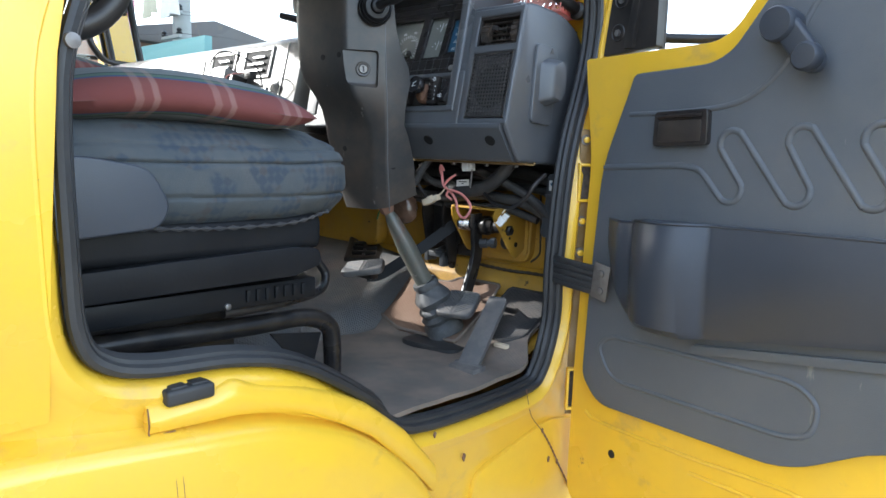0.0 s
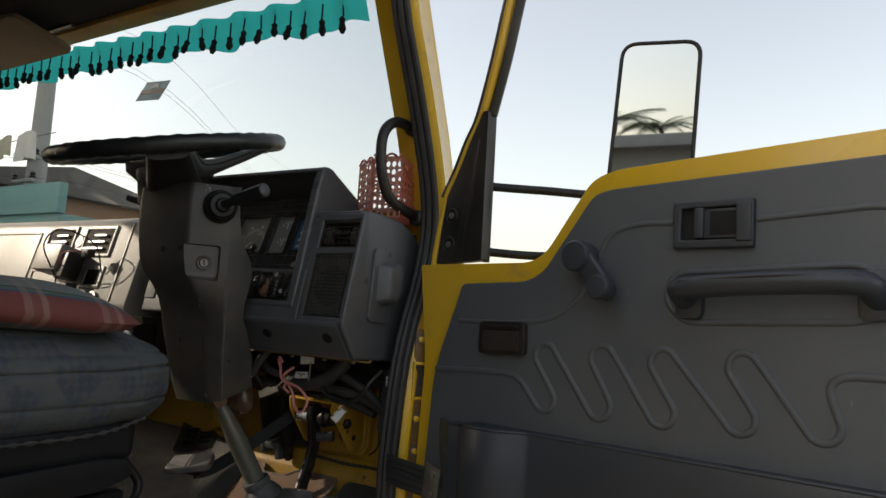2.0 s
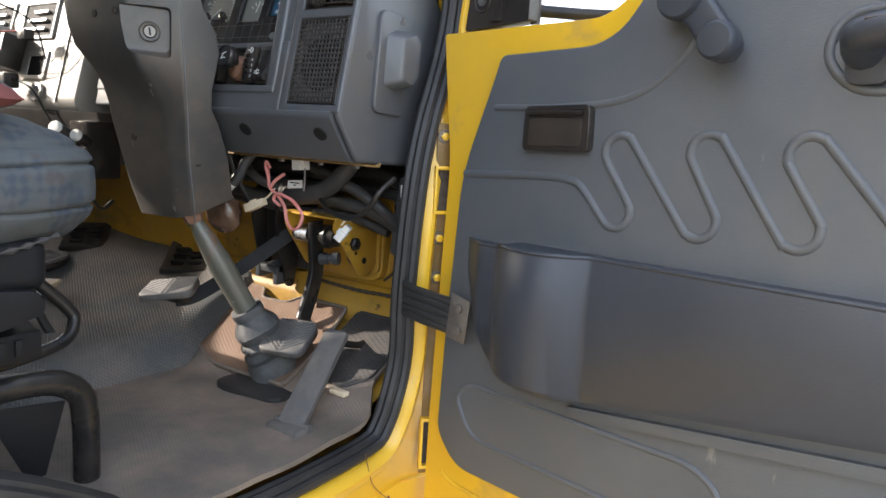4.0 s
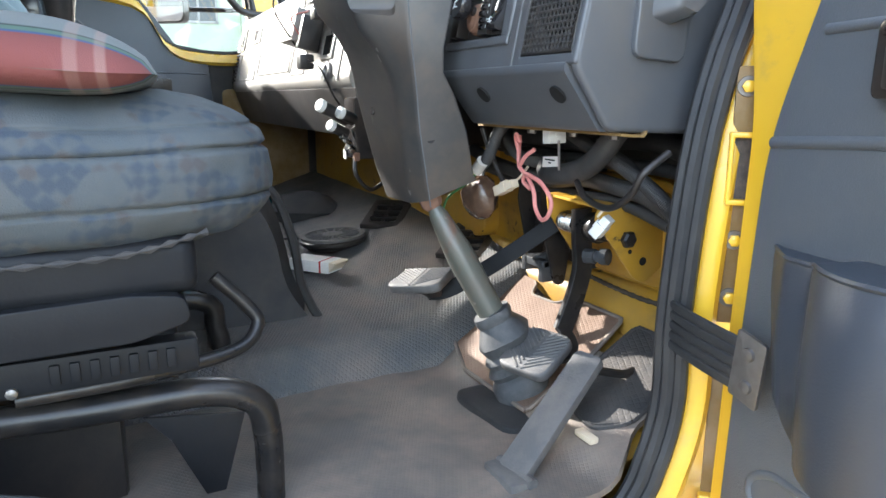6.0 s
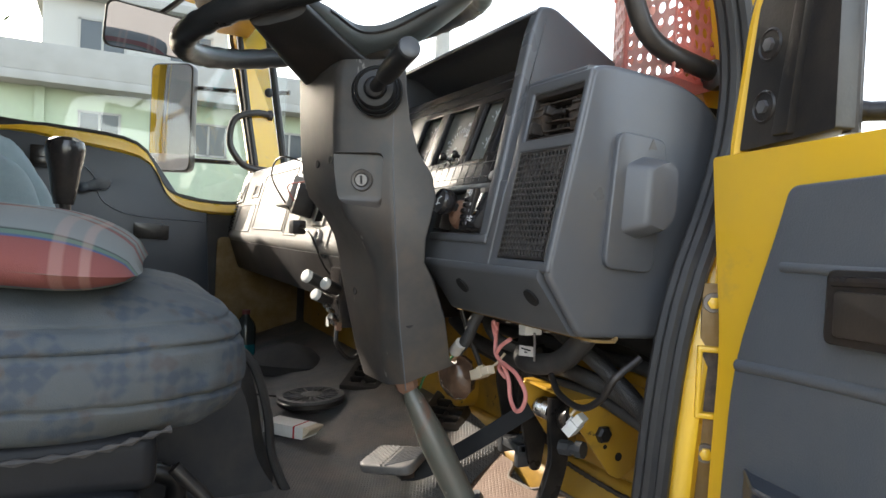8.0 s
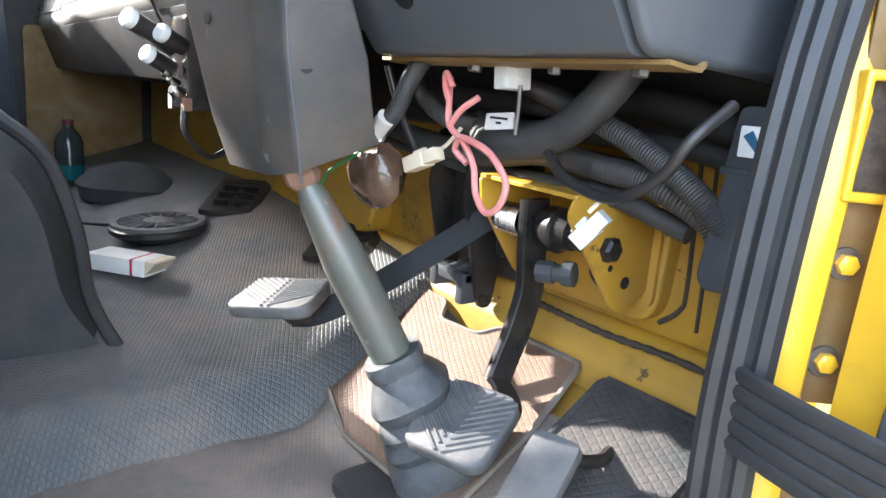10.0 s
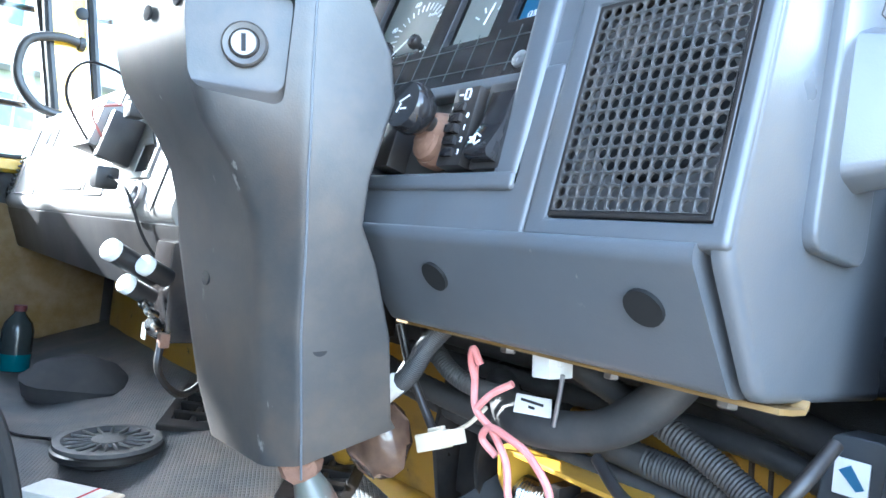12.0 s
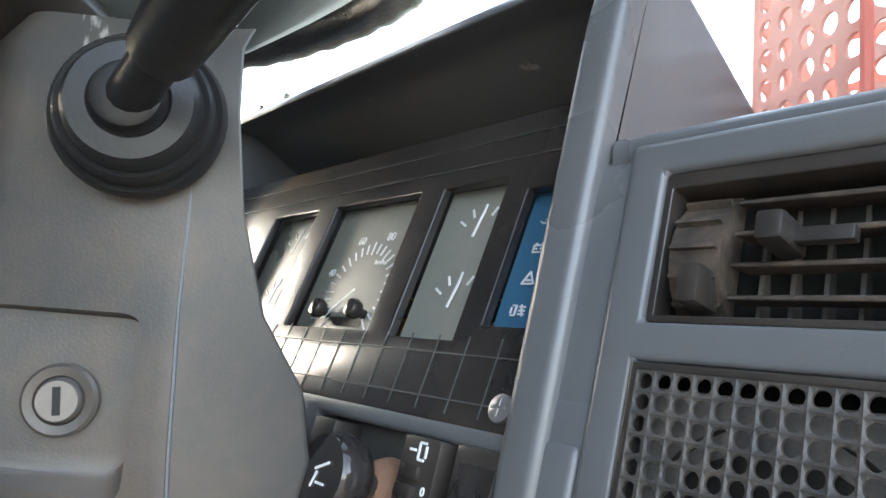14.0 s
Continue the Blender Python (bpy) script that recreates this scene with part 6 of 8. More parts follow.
def shaft():
    s = thing("steering_shaft", "olive grey tapered steering shaft with dusty rubber boot", "steering shaft")
    top, low = Vector((-0.297, 0.996, 1.306)), Vector((-0.248, 1.073, 1.138))
    d = (low - top).normalized()
    L = (low - top).length
    part("tube", lathe([(0.010, 0), (0.0105, 0.018), (0.014, 0.03), (0.0200, 0.085), (0.0206, 0.10), (0.0190, L + 0.03)], 24, axis_to(top, d)), SHAFT, s)
    part("collar", lathe([(0.014, -0.012), (0.016, -0.004), (0.016, 0.010), (0.012, 0.016)], 8, axis_to(top, d)), RUST, s)
    side = d.cross(Vector((0, 0, 1))).normalized()
    rings = []
    for h, a, b in ((-0.004, 0.027, 0.027), (0.004, 0.0285, 0.0285), (0.012, 0.026, 0.026), (0.028, 0.040, 0.036), (0.036, 0.046, 0.040), (0.042, 0.043, 0.038), (0.050, 0.036, 0.034), (0.058, 0.042, 0.040),
                                  (0.066, 0.036, 0.034), (0.074, 0.043, 0.041), (0.082, 0.037, 0.035), (0.090, 0.045, 0.042), (0.105, 0.042, 0.042), (0.135, 0.042, 0.042)):
        c = low + d * h + (Vector((0.02, -0.03, -0.05)) * max(0, h - 0.04) * 4 if h > 0.04 else Vector())
        up = side.cross(d)
        rings.append([tuple(c + side * a * math.copysign(abs(math.cos(t)) ** 0.7, math.cos(t)) + up * b * math.copysign(abs(math.sin(t)) ** 0.7, math.sin(t))) for t in [2 * math.pi * q / 28 for q in range(28)]])
    part("rubber_boot", loft(rings), BOOT, s, "ribbed rubber boot, dusty", 50)
    part("boot_flange", prism(rounded([(-0.275, 1.02), (-0.13, 1.03), (-0.12, 1.14), (-0.28, 1.135)], 0.025), "z", 1.003, 1.018, 0.004), RUBBER, s)


shaft()


# ---- pedals ----
def tread(w, h, m, parent, name="pedal_pad"):
    """A pad with chevron ribs; local x across, y along, z out."""
    pad = part(name, moved(prism(rounded([(-w / 2, -h / 2), (w / 2, -h / 2), (w / 2 * 0.92, h / 2), (-w / 2 * 0.92, h / 2)], 0.020, 6), "z", -0.015, 0.0, 0.005, 3), m), PEDAL, parent)
    ribs = []
    for k in range(-7, 8):
        for s in (-1, 1):
            y0 = k * h / 11
            a, b = Vector((s * 0.003, y0, 0)), Vector((s * w * 0.43, y0 + w * 0.30, 0))
            if abs(b.y) > h * 0.44:
                t = (h * 0.44 * (1 if b.y > 0 else -1) - a.y) / (b.y - a.y)
                b = a + (b - a) * t
            if abs(a.y) > h * 0.46 or (b - a).length < 0.006:
                continue
            ribs.append(tube([a, b], 0.0017, 6, 0))
    part("rib", moved(joined(*ribs), m), PEDAL, pad)
    return pad


def frame_of(o, x, z):
    """A pose with its x and z axes along two directions."""
    z = Vector(z).normalized()
    x = (Vector(x) - z * Vector(x).dot(z)).normalized()
    y = z.cross(x)
    return Matrix(((x.x, y.x, z.x, o[0]), (x.y, y.y, z.y, o[1]), (x.z, y.z, z.z, o[2]), (0, 0, 0, 1)))


def bar(pts, side, w, t, bev=0.002):
    """A flat bar along pts: t thick along side, w wide across it."""
    path = smooth_path(pts, 5)
    q = Vector(side).normalized()
    rings = []
    for i, p in enumerate(path):
        d = (path[min(i + 1, len(path) - 1)] - path[max(i - 1, 0)]).normalized()
        n = d.cross(q).normalized()
        s = n.cross(d)
        rings.append([tuple(p + n * a * w / 2 + s * b * t / 2) for a, b in ((-0.92, -1), (0.92, -1), (1, -0.7), (1, 0.7), (0.92, 1), (-0.92, 1), (-1, 0.7), (-1, -0.7))])
    return loft(rings)


def pedals():
    b = thing("brake_pedal", "black steel brake pedal arm with a worn ribbed pad", "pedal")
    part("arm", bar([(-0.213, 1.199, 1.288), (-0.213, 1.201, 1.242), (-0.213, 1.204, 1.20), (-0.213, 1.194, 1.160), (-0.214, 1.182, 1.128), (-0.212, 1.172, 1.108)], (1, 0, 0), 0.031, 0.011), STEEL_BLACK, b)
    part("foot_bracket", bar([(-0.213, 1.170, 1.114), (-0.200, 1.172, 1.104), (-0.184, 1.165, 1.094), (-0.176, 1.145, 1.086), (-0.176, 1.12, 1.084)], (0.3, 0.2, 1), 0.026, 0.006), STEEL_BLACK, b)
    tread(0.086, 0.082, frame_of((-0.170, 1.096, 1.106), (1, 0.30, 0), (0.12, -0.45, 0.9)), b)
    c = thing("clutch_pedal", "black steel clutch pedal arm with a dusty ribbed pad", "pedal")
    part("arm", bar([(-0.295, 1.232, 1.262), (-0.330, 1.182, 1.216), (-0.368, 1.125, 1.168), (-0.395, 1.075, 1.136), (-0.415, 1.05, 1.130)], (0.5, 0.3, -0.75), 0.010, 0.026), SEATBASE, c)
    part("foot_bracket", box(-0.440, -0.385, 1.035, 1.060, 1.128, 1.146, 0.004), STEEL_BLACK, c)
    tread(0.098, 0.074, frame_of((-0.404, 1.030, 1.162), (0.80, 0.58, 0.14), (0.0, -0.22, 0.95)), c)
    a = thing("accelerator_pedal", "long grey treadle accelerator pedal, dusty", "pedal")
    foot, head = Vector((-0.040, 0.985, 1.018)), Vector((-0.080, 1.115, 1.126))
    d = (head - foot).normalized()
    side = Vector((1, 0.25, 0))
    part("treadle", moved(prism(rounded([(-0.022, -0.088), (0.022, -0.088), (0.020, 0.088), (-0.020, 0.088)], 0.008), "z", -0.008, 0.004, 0.003), frame_of((foot + head) / 2, side, side.cross(d))), PEDAL, a)
    part("hinge_block", joined(box(-0.075, -0.012, 0.962, 1.0, 1.002, 1.020, 0.004), tube([(-0.075, 0.985, 1.016), (-0.010, 0.990, 1.016)], 0.007, 10, 0)), PEDAL, a)
    part("lever", tube([(-0.078, 1.115, 1.108), (-0.08, 1.17, 1.09), (-0.09, 1.20, 1.085)], 0.006, 8), STEEL_BLACK, a)


pedals()


def pedal_bracket():
    b = thing("pedal_bracket", "yellow steel pedal bracket with pivot shaft and return spring", "bracket")
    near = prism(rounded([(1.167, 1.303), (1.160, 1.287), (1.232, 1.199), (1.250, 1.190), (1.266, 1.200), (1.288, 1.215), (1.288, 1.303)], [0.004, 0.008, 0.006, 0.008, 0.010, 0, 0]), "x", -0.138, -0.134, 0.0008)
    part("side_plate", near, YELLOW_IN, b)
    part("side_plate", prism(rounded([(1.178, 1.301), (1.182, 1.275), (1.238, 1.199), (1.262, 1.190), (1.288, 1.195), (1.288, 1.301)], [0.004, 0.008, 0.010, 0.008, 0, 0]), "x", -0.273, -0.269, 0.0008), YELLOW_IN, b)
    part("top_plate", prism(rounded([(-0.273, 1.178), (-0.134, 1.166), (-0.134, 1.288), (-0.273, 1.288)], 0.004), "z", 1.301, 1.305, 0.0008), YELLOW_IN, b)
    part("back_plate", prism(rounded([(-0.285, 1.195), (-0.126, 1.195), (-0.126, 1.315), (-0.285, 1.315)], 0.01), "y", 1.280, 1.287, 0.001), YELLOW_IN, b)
    part("pivot_shaft", tube([(-0.268, 1.214, 1.262), (-0.138, 1.214, 1.262)], 0.0145, 18, 0), STEEL_BLACK, b)
    part("pivot_nut", lathe([(0.012, 0), (0.012, 0.006), (0.009, 0.009), (0.001, 0.009)], 6, axis_to((-0.134, 1.216, 1.256), (1, 0, 0))), STEEL_BLACK, b)
    coil = [(-0.264 + 0.034 * k / 120, 1.205 + 0.0135 * math.cos(k * 0.52), 1.262 + 0.0135 * math.sin(k * 0.52)) for k in range(121)]
    part("return_spring", tube(coil, 0.0017, 6, 0), BRIGHT, b, "bright coil return spring")
    part("pivot_boss", lathe([(0.020, 0), (0.022, 0.004), (0.022, 0.018), (0.019, 0.020), (0.016, 0.034)], 20, axis_to((-0.205, 1.212, 1.262), (1, 0, 0))), STEEL_BLACK, b)
    part("stop_bolt", lathe([(0.011, 0), (0.011, 0.016), (0.0085, 0.017), (0.0085, 0.024), (0.012, 0.025), (0.012, 0.036), (0.006, 0.037)], 8, axis_to((-0.196, 1.196, 1.222), (0.85, 0.35, 0.1))), LEVER, b, "grimy stop bolt")
    part("bump_stop", lathe([(0.012, 0), (0.016, 0.006), (0.016, 0.02), (0.010, 0.026), (0.001, 0.027)], 16, axis_to((-0.172, 1.280, 1.222), (-0.1, -1, 0))), RUBBER, b)
    part("pushrod_clevis", joined(box(-0.378, -0.318, 1.208, 1.222, 1.172, 1.186, 0.003), box(-0.330, -0.318, 1.206, 1.240, 1.150, 1.186, 0.003), box(-0.380, -0.368, 1.206, 1.240, 1.160, 1.186, 0.003), tube([(-0.350, 1.212, 1.180), (-0.350, 1.30, 1.20)], 0.009, 10, 0)), LEVER, b)
    part("pedal_box", joined(box(-0.384, -0.300, 1.245, 1.30, 1.205, 1.345, 0.006), box(-0.372, -0.318, 1.225, 1.25, 1.225, 1.30, 0.005)), STEEL_BLACK, b, "black steel pedal box")
    part("clutch_hanger", prism(rounded([(1.31, 1.36), (1.20, 1.34), (1.195, 1.27), (1.228, 1.145), (1.246, 1.145), (1.262, 1.25), (1.31, 1.27)], 0.008), "x", -0.318, -0.312, 0.001), STEEL_BLACK, b)
    part("clutch_hanger", prism(rounded([(1.31, 1.36), (1.21, 1.34), (1.20, 1.28), (1.228, 1.158), (1.246, 1.158), (1.262, 1.26), (1.31, 1.27)], 0.008), "x", -0.388, -0.382, 0.001), STEEL_BLACK, b)
    for y, z, r in ((1.246, 1.222, 0.006), (1.222, 1.238, 0.0032)):
        part("bolt_hole", lathe([(r, 0.0003), (r, -0.0003), (0.001, -0.0004)], 14, axis_to((-0.1337, y, z), (1, 0, 0))), DARK, b)


pedal_bracket()


# ---- wiring under the dash ----
def loom(pts, r, label="grey corrugated wiring conduit", rib=0.0007, material=None, name="wiring_conduit"):
    n = 34 if rib else 6
    return whole(name, tube(pts, r, 10, n, rib=rib), material or HOSE, label, "wiring", "wiring under the dash")


loom([(-0.62, 1.24, 1.345), (-0.459, 1.2, 1.332), (-0.305, 1.2, 1.320), (-0.213, 1.2, 1.331), (-0.137, 1.2, 1.327), (-0.087, 1.2, 1.322), (-0.036, 1.21, 1.299), (-0.01, 1.24, 1.27)], 0.012)
loom([(-0.52, 1.22, 1.318), (-0.305, 1.21, 1.303), (-0.15, 1.21, 1.305), (-0.06, 1.22, 1.285)], 0.009)
loom([(-0.30, 1.20, 1.352), (-0.227, 1.15, 1.340), (-0.157, 1.15, 1.350), (-0.114, 1.15, 1.377), (-0.091, 1.16, 1.412), (-0.085, 1.19, 1.45)], 0.015, "thick taped black wiring trunk", 0.0)
loom([(-0.258, 1.20, 1.396), (-0.18, 1.18, 1.381), (-0.118, 1.18, 1.361), (-0.069, 1.18, 1.341), (-0.032, 1.18, 1.32), (-0.008, 1.19, 1.295)], 0.010)
loom([(-0.258, 1.23, 1.372), (-0.16, 1.21, 1.366), (-0.10, 1.20, 1.345), (-0.05, 1.20, 1.318), (-0.02, 1.20, 1.28)], 0.008)
loom([(-0.42, 1.20, 1.40), (-0.35, 1.16, 1.374), (-0.303, 1.16, 1.353), (-0.238, 1.18, 1.348)], 0.009)
loom([(-0.255, 1.11, 1.43), (-0.268, 1.10, 1.41), (-0.291, 1.10, 1.387), (-0.309, 1.10, 1.361), (-0.33, 1.10, 1.343)], 0.009)
loom([(-0.45, 1.25, 1.38), (-0.30, 1.26, 1.375), (-0.15, 1.26, 1.385), (-0.02, 1.26, 1.36)], 0.014, "dusty black wiring trunk along the firewall", 0.0)
loom([(-0.5, 1.25, 1.35), (-0.3, 1.25, 1.35), (-0.1, 1.25, 1.35), (-0.01, 1.25, 1.33)], 0.010)
loom([(-0.137, 1.13, 1.339), (-0.105, 1.12, 1.323), (-0.061, 1.12, 1.316), (-0.025, 1.12, 1.336), (-0.006, 1.12, 1.362), (0.0, 1.15, 1.385)], 0.0042, "thin black wire slung under the dash", 0.0, BLACK, "loose_wire")
loom([(-0.33, 1.10, 1.40), (-0.32, 1.11, 1.36), (-0.30, 1.115, 1.33), (-0.285, 1.115, 1.315)], 0.004, "thin black coiled wire", 0.0, BLACK, "loose_wire")
loom([(-0.345, 1.10, 1.345), (-0.36, 1.10, 1.32), (-0.40, 1.08, 1.29), (-0.405, 1.07, 1.265)], 0.002, "thin green wire hanging loose", 0.0, mat("green_wire", (0.03, 0.16, 0.04), 0.5, bump=0), "loose_wire")
loom([(-0.165, 1.12, 1.389), (-0.17, 1.125, 1.372), (-0.176, 1.13, 1.35)], 0.0018, "thin bare steel wire end", 0.0, STEEL, "loose_wire")
paper = whole("paper_tag", prism(rounded([(-0.218, 1.350), (-0.182, 1.354), (-0.183, 1.3675), (-0.217, 1.3645)], 0.001), "y", 1.132, 1.1335, 0.0), PAPER, "white paper tag with print on the wiring", "tag")
for k, (z, w) in enumerate(((1.3615, 0.022), (1.3575, 0.006))):
    part("print_bar", box(-0.20 - w / 2, -0.20 + w / 2, 1.1312, 1.1318, z - 0.0010, z + 0.0010, 0), BLACK, paper, "dark printed line")
whole("tape_wrap", tube([(-0.318, 1.095, 1.352), (-0.338, 1.095, 1.336)], 0.0095, 10, 2), PAPER, "white tape wrap on a conduit", "tape")
PINKS = [(-0.246, 1.112, 1.392), (-0.236, 1.105, 1.372), (-0.226, 1.10, 1.352), (-0.206, 1.10, 1.340), (-0.190, 1.10, 1.322), (-0.184, 1.10, 1.300), (-0.170, 1.10, 1.287), (-0.155, 1.10, 1.294), (-0.149, 1.10, 1.314),
         (-0.168, 1.098, 1.334), (-0.190, 1.096, 1.342), (-0.208, 1.098, 1.343), (-0.218, 1.102, 1.332), (-0.206, 1.106, 1.322)]
whole("pink_cord", joined(tube(PINKS, 0.0029, 8, 8), tube([(-0.226, 1.10, 1.352), (-0.212, 1.10, 1.366), (-0.196, 1.104, 1.377)], 0.0028, 8), tube([(-0.236, 1.105, 1.372), (-0.24, 1.103, 1.385), (-0.236, 1.10, 1.395), (-0.230, 1.103, 1.384)], 0.003, 8)),
      PINK, "knotted pink cloth cord looped below the dash", "cord")


def connector(c, d, size, material, label, wire=None):
    t = thing("wire_connector", label, "connector", "loose wire connectors")
    M = axis_to(c, d)
    w, h, l = size
    part("housing", moved(joined(box(-w / 2, w / 2, -h / 2, h / 2, -l * 0.1, l * 0.55, 0.0012), box(-w * 0.4, w * 0.4, -h * 0.42, h * 0.42, -l * 0.5, -l * 0.05, 0.001), box(-w * 0.15, w * 0.15, h * 0.4, h * 0.72, -l * 0.1, l * 0.3, 0.001)), M), material, t)
    if wire:
        part("lead", tube(wire, 0.0018, 6), CREAM_PL, t)


connector((-0.087, 1.134, 1.289), (-0.5, -0.25, -0.7), (0.020, 0.014, 0.028), WHITE_PL, "white plastic wire connector hanging loose", [(-0.080, 1.12, 1.303), (-0.073, 1.122, 1.312), (-0.066, 1.12, 1.318)])
connector((-0.262, 1.102, 1.319), (-0.85, -0.1, -0.35), (0.016, 0.014, 0.040), CREAM_PL, "yellowed plastic wire connector hanging loose", [(-0.258, 1.112, 1.326), (-0.246, 1.115, 1.335), (-0.235, 1.12, 1.35)])
connector((-0.176, 1.12, 1.404), (0.1, 0, -1), (0.026, 0.016, 0.034), WHITE_PL, "white plastic wire connector under the dash", None)


def hanging_lamp():
    t = thing("bagged_relay", "relay wrapped in glossy clear plastic film, hanging on wires", "relay")
    rows = [(1.325, 0.008), (1.315, 0.026), (1.295, 0.033), (1.275, 0.030), (1.262, 0.018), (1.256, 0.004)]
    rings = []
    for z, r in rows:
        rings.append([(-0.36 + r * math.cos(a) * 1.1 + 0.003 * math.sin(5 * a + z * 90), 1.115 + r * 0.8 * math.sin(a) + 0.003 * math.cos(4 * a), z) for a in [2 * math.pi * k / 16 for k in range(16)]])
    part("film", loft(rings), mat("brown_film", (0.07, 0.04, 0.03), 0.12, other=(0.25, 0.16, 0.10), blot=40, grain=60, bump=0.5, bump_scale=80), t)
    part("lead", tube([(-0.36, 1.115, 1.32), (-0.355, 1.13, 1.36), (-0.34, 1.15, 1.40)], 0.003, 6), BLACK, t)


hanging_lamp()


def door_lever():
    t = thing("bonnet_lever", "black ribbed lever with a square pictogram by the pillar", "lever")
    part("head", joined(prism(rounded([(-0.020, 1.338), (0.018, 1.338), (0.016, 1.386), (-0.014, 1.386)], 0.006), "y", 1.184, 1.214, 0.004, 3), box(-0.022, 0.018, 1.182, 1.212, 1.338, 1.344, 0.002)), LEVER, t)
    part("pictogram", box(-0.011, 0.008, 1.1822, 1.1842, 1.352, 1.373, 0.001), WHITE_PL, t)
    part("mark", prism([(-0.008, 1.366), (-0.002, 1.370), (0.006, 1.358), (0.002, 1.356)], "y", 1.1812, 1.1824, 0.0), BLUEGAUGE, t)
    out = rounded([(-0.016, 1.341), (-0.019, 1.318), (-0.023, 1.290), (-0.026, 1.264), (-0.020, 1.255), (-0.002, 1.256), (0.001, 1.264), (-0.002, 1.290), (0.002, 1.312), (0.012, 1.326), (0.014, 1.341)], [0, 0.01, 0.01, 0.006, 0.006, 0.006, 0.004, 0.01, 0.01, 0.01, 0], 4)
    h = part("handle", prism(out, "y", 1.180, 1.198, 0.003, 3), LEVER, t)
    for k in range(5):
        z = 1.266 + 0.0095 * k
        part("finger_rib", box(-0.004 + 0.0002 * k, 0.0035 + 0.0002 * k, 1.182, 1.196, z, z + 0.0045, 0.0018), LEVER, h)


door_lever()


# ---- things on the passenger floor ----
def floor_plate(c, rz, label):
    t = thing("floor_pedal_plate", label, "floor plate", "floor plates")
    M = Matrix.Translation(c) @ Matrix.Rotation(rz, 4, "Z") @ Matrix.Rotation(0.30, 4, "X")
    part("frame", moved(slab_with_holes(-0.05, 0.05, -0.07, 0.07, [(-0.032, -0.004, -0.048, 0.048), (0.004, 0.032, -0.048, 0.048)], 0.012, 0.003), M @ Matrix.Translation((0, 0, 0.012))), BLACK, t)
    part("bar", moved(joined(*[box(-0.034, 0.034, -0.036 + 0.03 * k, -0.026 + 0.03 * k, 0.0, 0.016, 0.003) for k in range(3)]), M), STEEL_BLACK, t)
    part("base", moved(box(-0.036, 0.036, -0.052, 0.052, -0.004, 0.002, 0), M), DARK, t)


floor_plate((-0.99, 1.205, 1.155), 0.9, "black slotted vent plate let into the floor mat")
floor_plate((-0.655, 1.255, 1.145), 0.75, "black slotted plate beside the clutch")


def loose_speaker():
    t = thing("loose_speaker", "round dusty grey speaker lying loose on the mat with its wire", "loudspeaker")
    M = Matrix.Translation((-0.955, 1.055, 1.100)) @ Matrix.Rotation(0.06, 4, "X") @ Matrix.Scale(0.86, 4)
    part("basket", moved(lathe([(0.06, 0), (0.085, 0.012), (0.092, 0.018), (0.092, 0.026), (0.086, 0.030), (0.084, 0.026), (0.001, 0.026)], 32), M), BLACK, t)
    part("grille_ring", moved(lathe([(0.088, 0.026), (0.088, 0.036), (0.076, 0.037), (0.070, 0.030), (0.070, 0.027)], 32), M), PEDAL, t)
    for k in range(9):
        a = k * math.pi / 9
        part("grille_bar", moved(tube([(0.075 * math.cos(a), 0.075 * math.sin(a), 0.033), (-0.075 * math.cos(a), -0.075 * math.sin(a), 0.033)], 0.003, 6, 0), M), PEDAL, t)
    part("dome", moved(lathe([(0.03, 0.03), (0.028, 0.037), (0.015, 0.041), (0.001, 0.042)], 20), M), PEDAL, t)
    part("wire", tube([(-0.95, 1.10, 1.105), (-0.87, 1.09, 1.098), (-0.80, 1.12, 1.097), (-0.73, 1.14, 1.100), (-0.69, 1.09, 1.092)], 0.0028, 6), BLACK, t)
    part("wire", tube([(-1.08, 1.0, 1.10), (-1.14, 0.96, 1.095), (-1.25, 0.93, 1.092)], 0.0028, 6), BLACK, t)


loose_speaker()


def cigarette_box():
    t = thing("crushed_packet", "small crushed white paper packet with a red band", "packet")
    M = Matrix.Translation((-0.805, 0.972, 1.100)) @ Matrix.Rotation(radians(38), 4, "Z")
    part("packet", moved(box(-0.055, 0.045, -0.026, 0.026, -0.012, 0.013, 0.003), M), PAPER, t)
    part("band", moved(box(0.020, 0.027, -0.0265, 0.0265, -0.0125, 0.0135, 0.003), M), mat("red_ink", (0.5, 0.04, 0.04), 0.6, bump=0), t)
    part("flap", moved(prism([(0.045, -0.008), (0.062, 0.010), (0.060, 0.012), (0.045, 0.012)], "y", -0.024, 0.024, 0.0), M), CREAM_PL, t)


cigarette_box()


def bottle():
    t = thing("plastic_bottle", "half-full bottle of teal liquid with a red cap, darkened for shade", "bottle")
    c = pose(-1.60, 1.02, 1.105) @ Matrix.Diagonal((0.75, 0.75, 0.56, 1))
    # Body colour is darkened for the shade the bottle stands in
    part("body", lathe([(0.035, 0), (0.042, 0.006), (0.042, 0.16), (0.036, 0.19), (0.016, 0.225), (0.014, 0.24)], 24, c), mat("shaded_bottle", (0.020, 0.027, 0.027), 0.2, other=(0.05, 0.055, 0.053), bump=0.05), t)
    part("liquid", lathe([(0.0425, 0.005), (0.0428, 0.07)], 24, c), mat("teal_liquid", (0.01, 0.12, 0.14), 0.15, bump=0), t)
    part("cap", lathe([(0.017, 0.235), (0.017, 0.258), (0.001, 0.260)], 18, c), mat("dull_red_cap", (0.10, 0.012, 0.012), 0.5, bump=0), t)


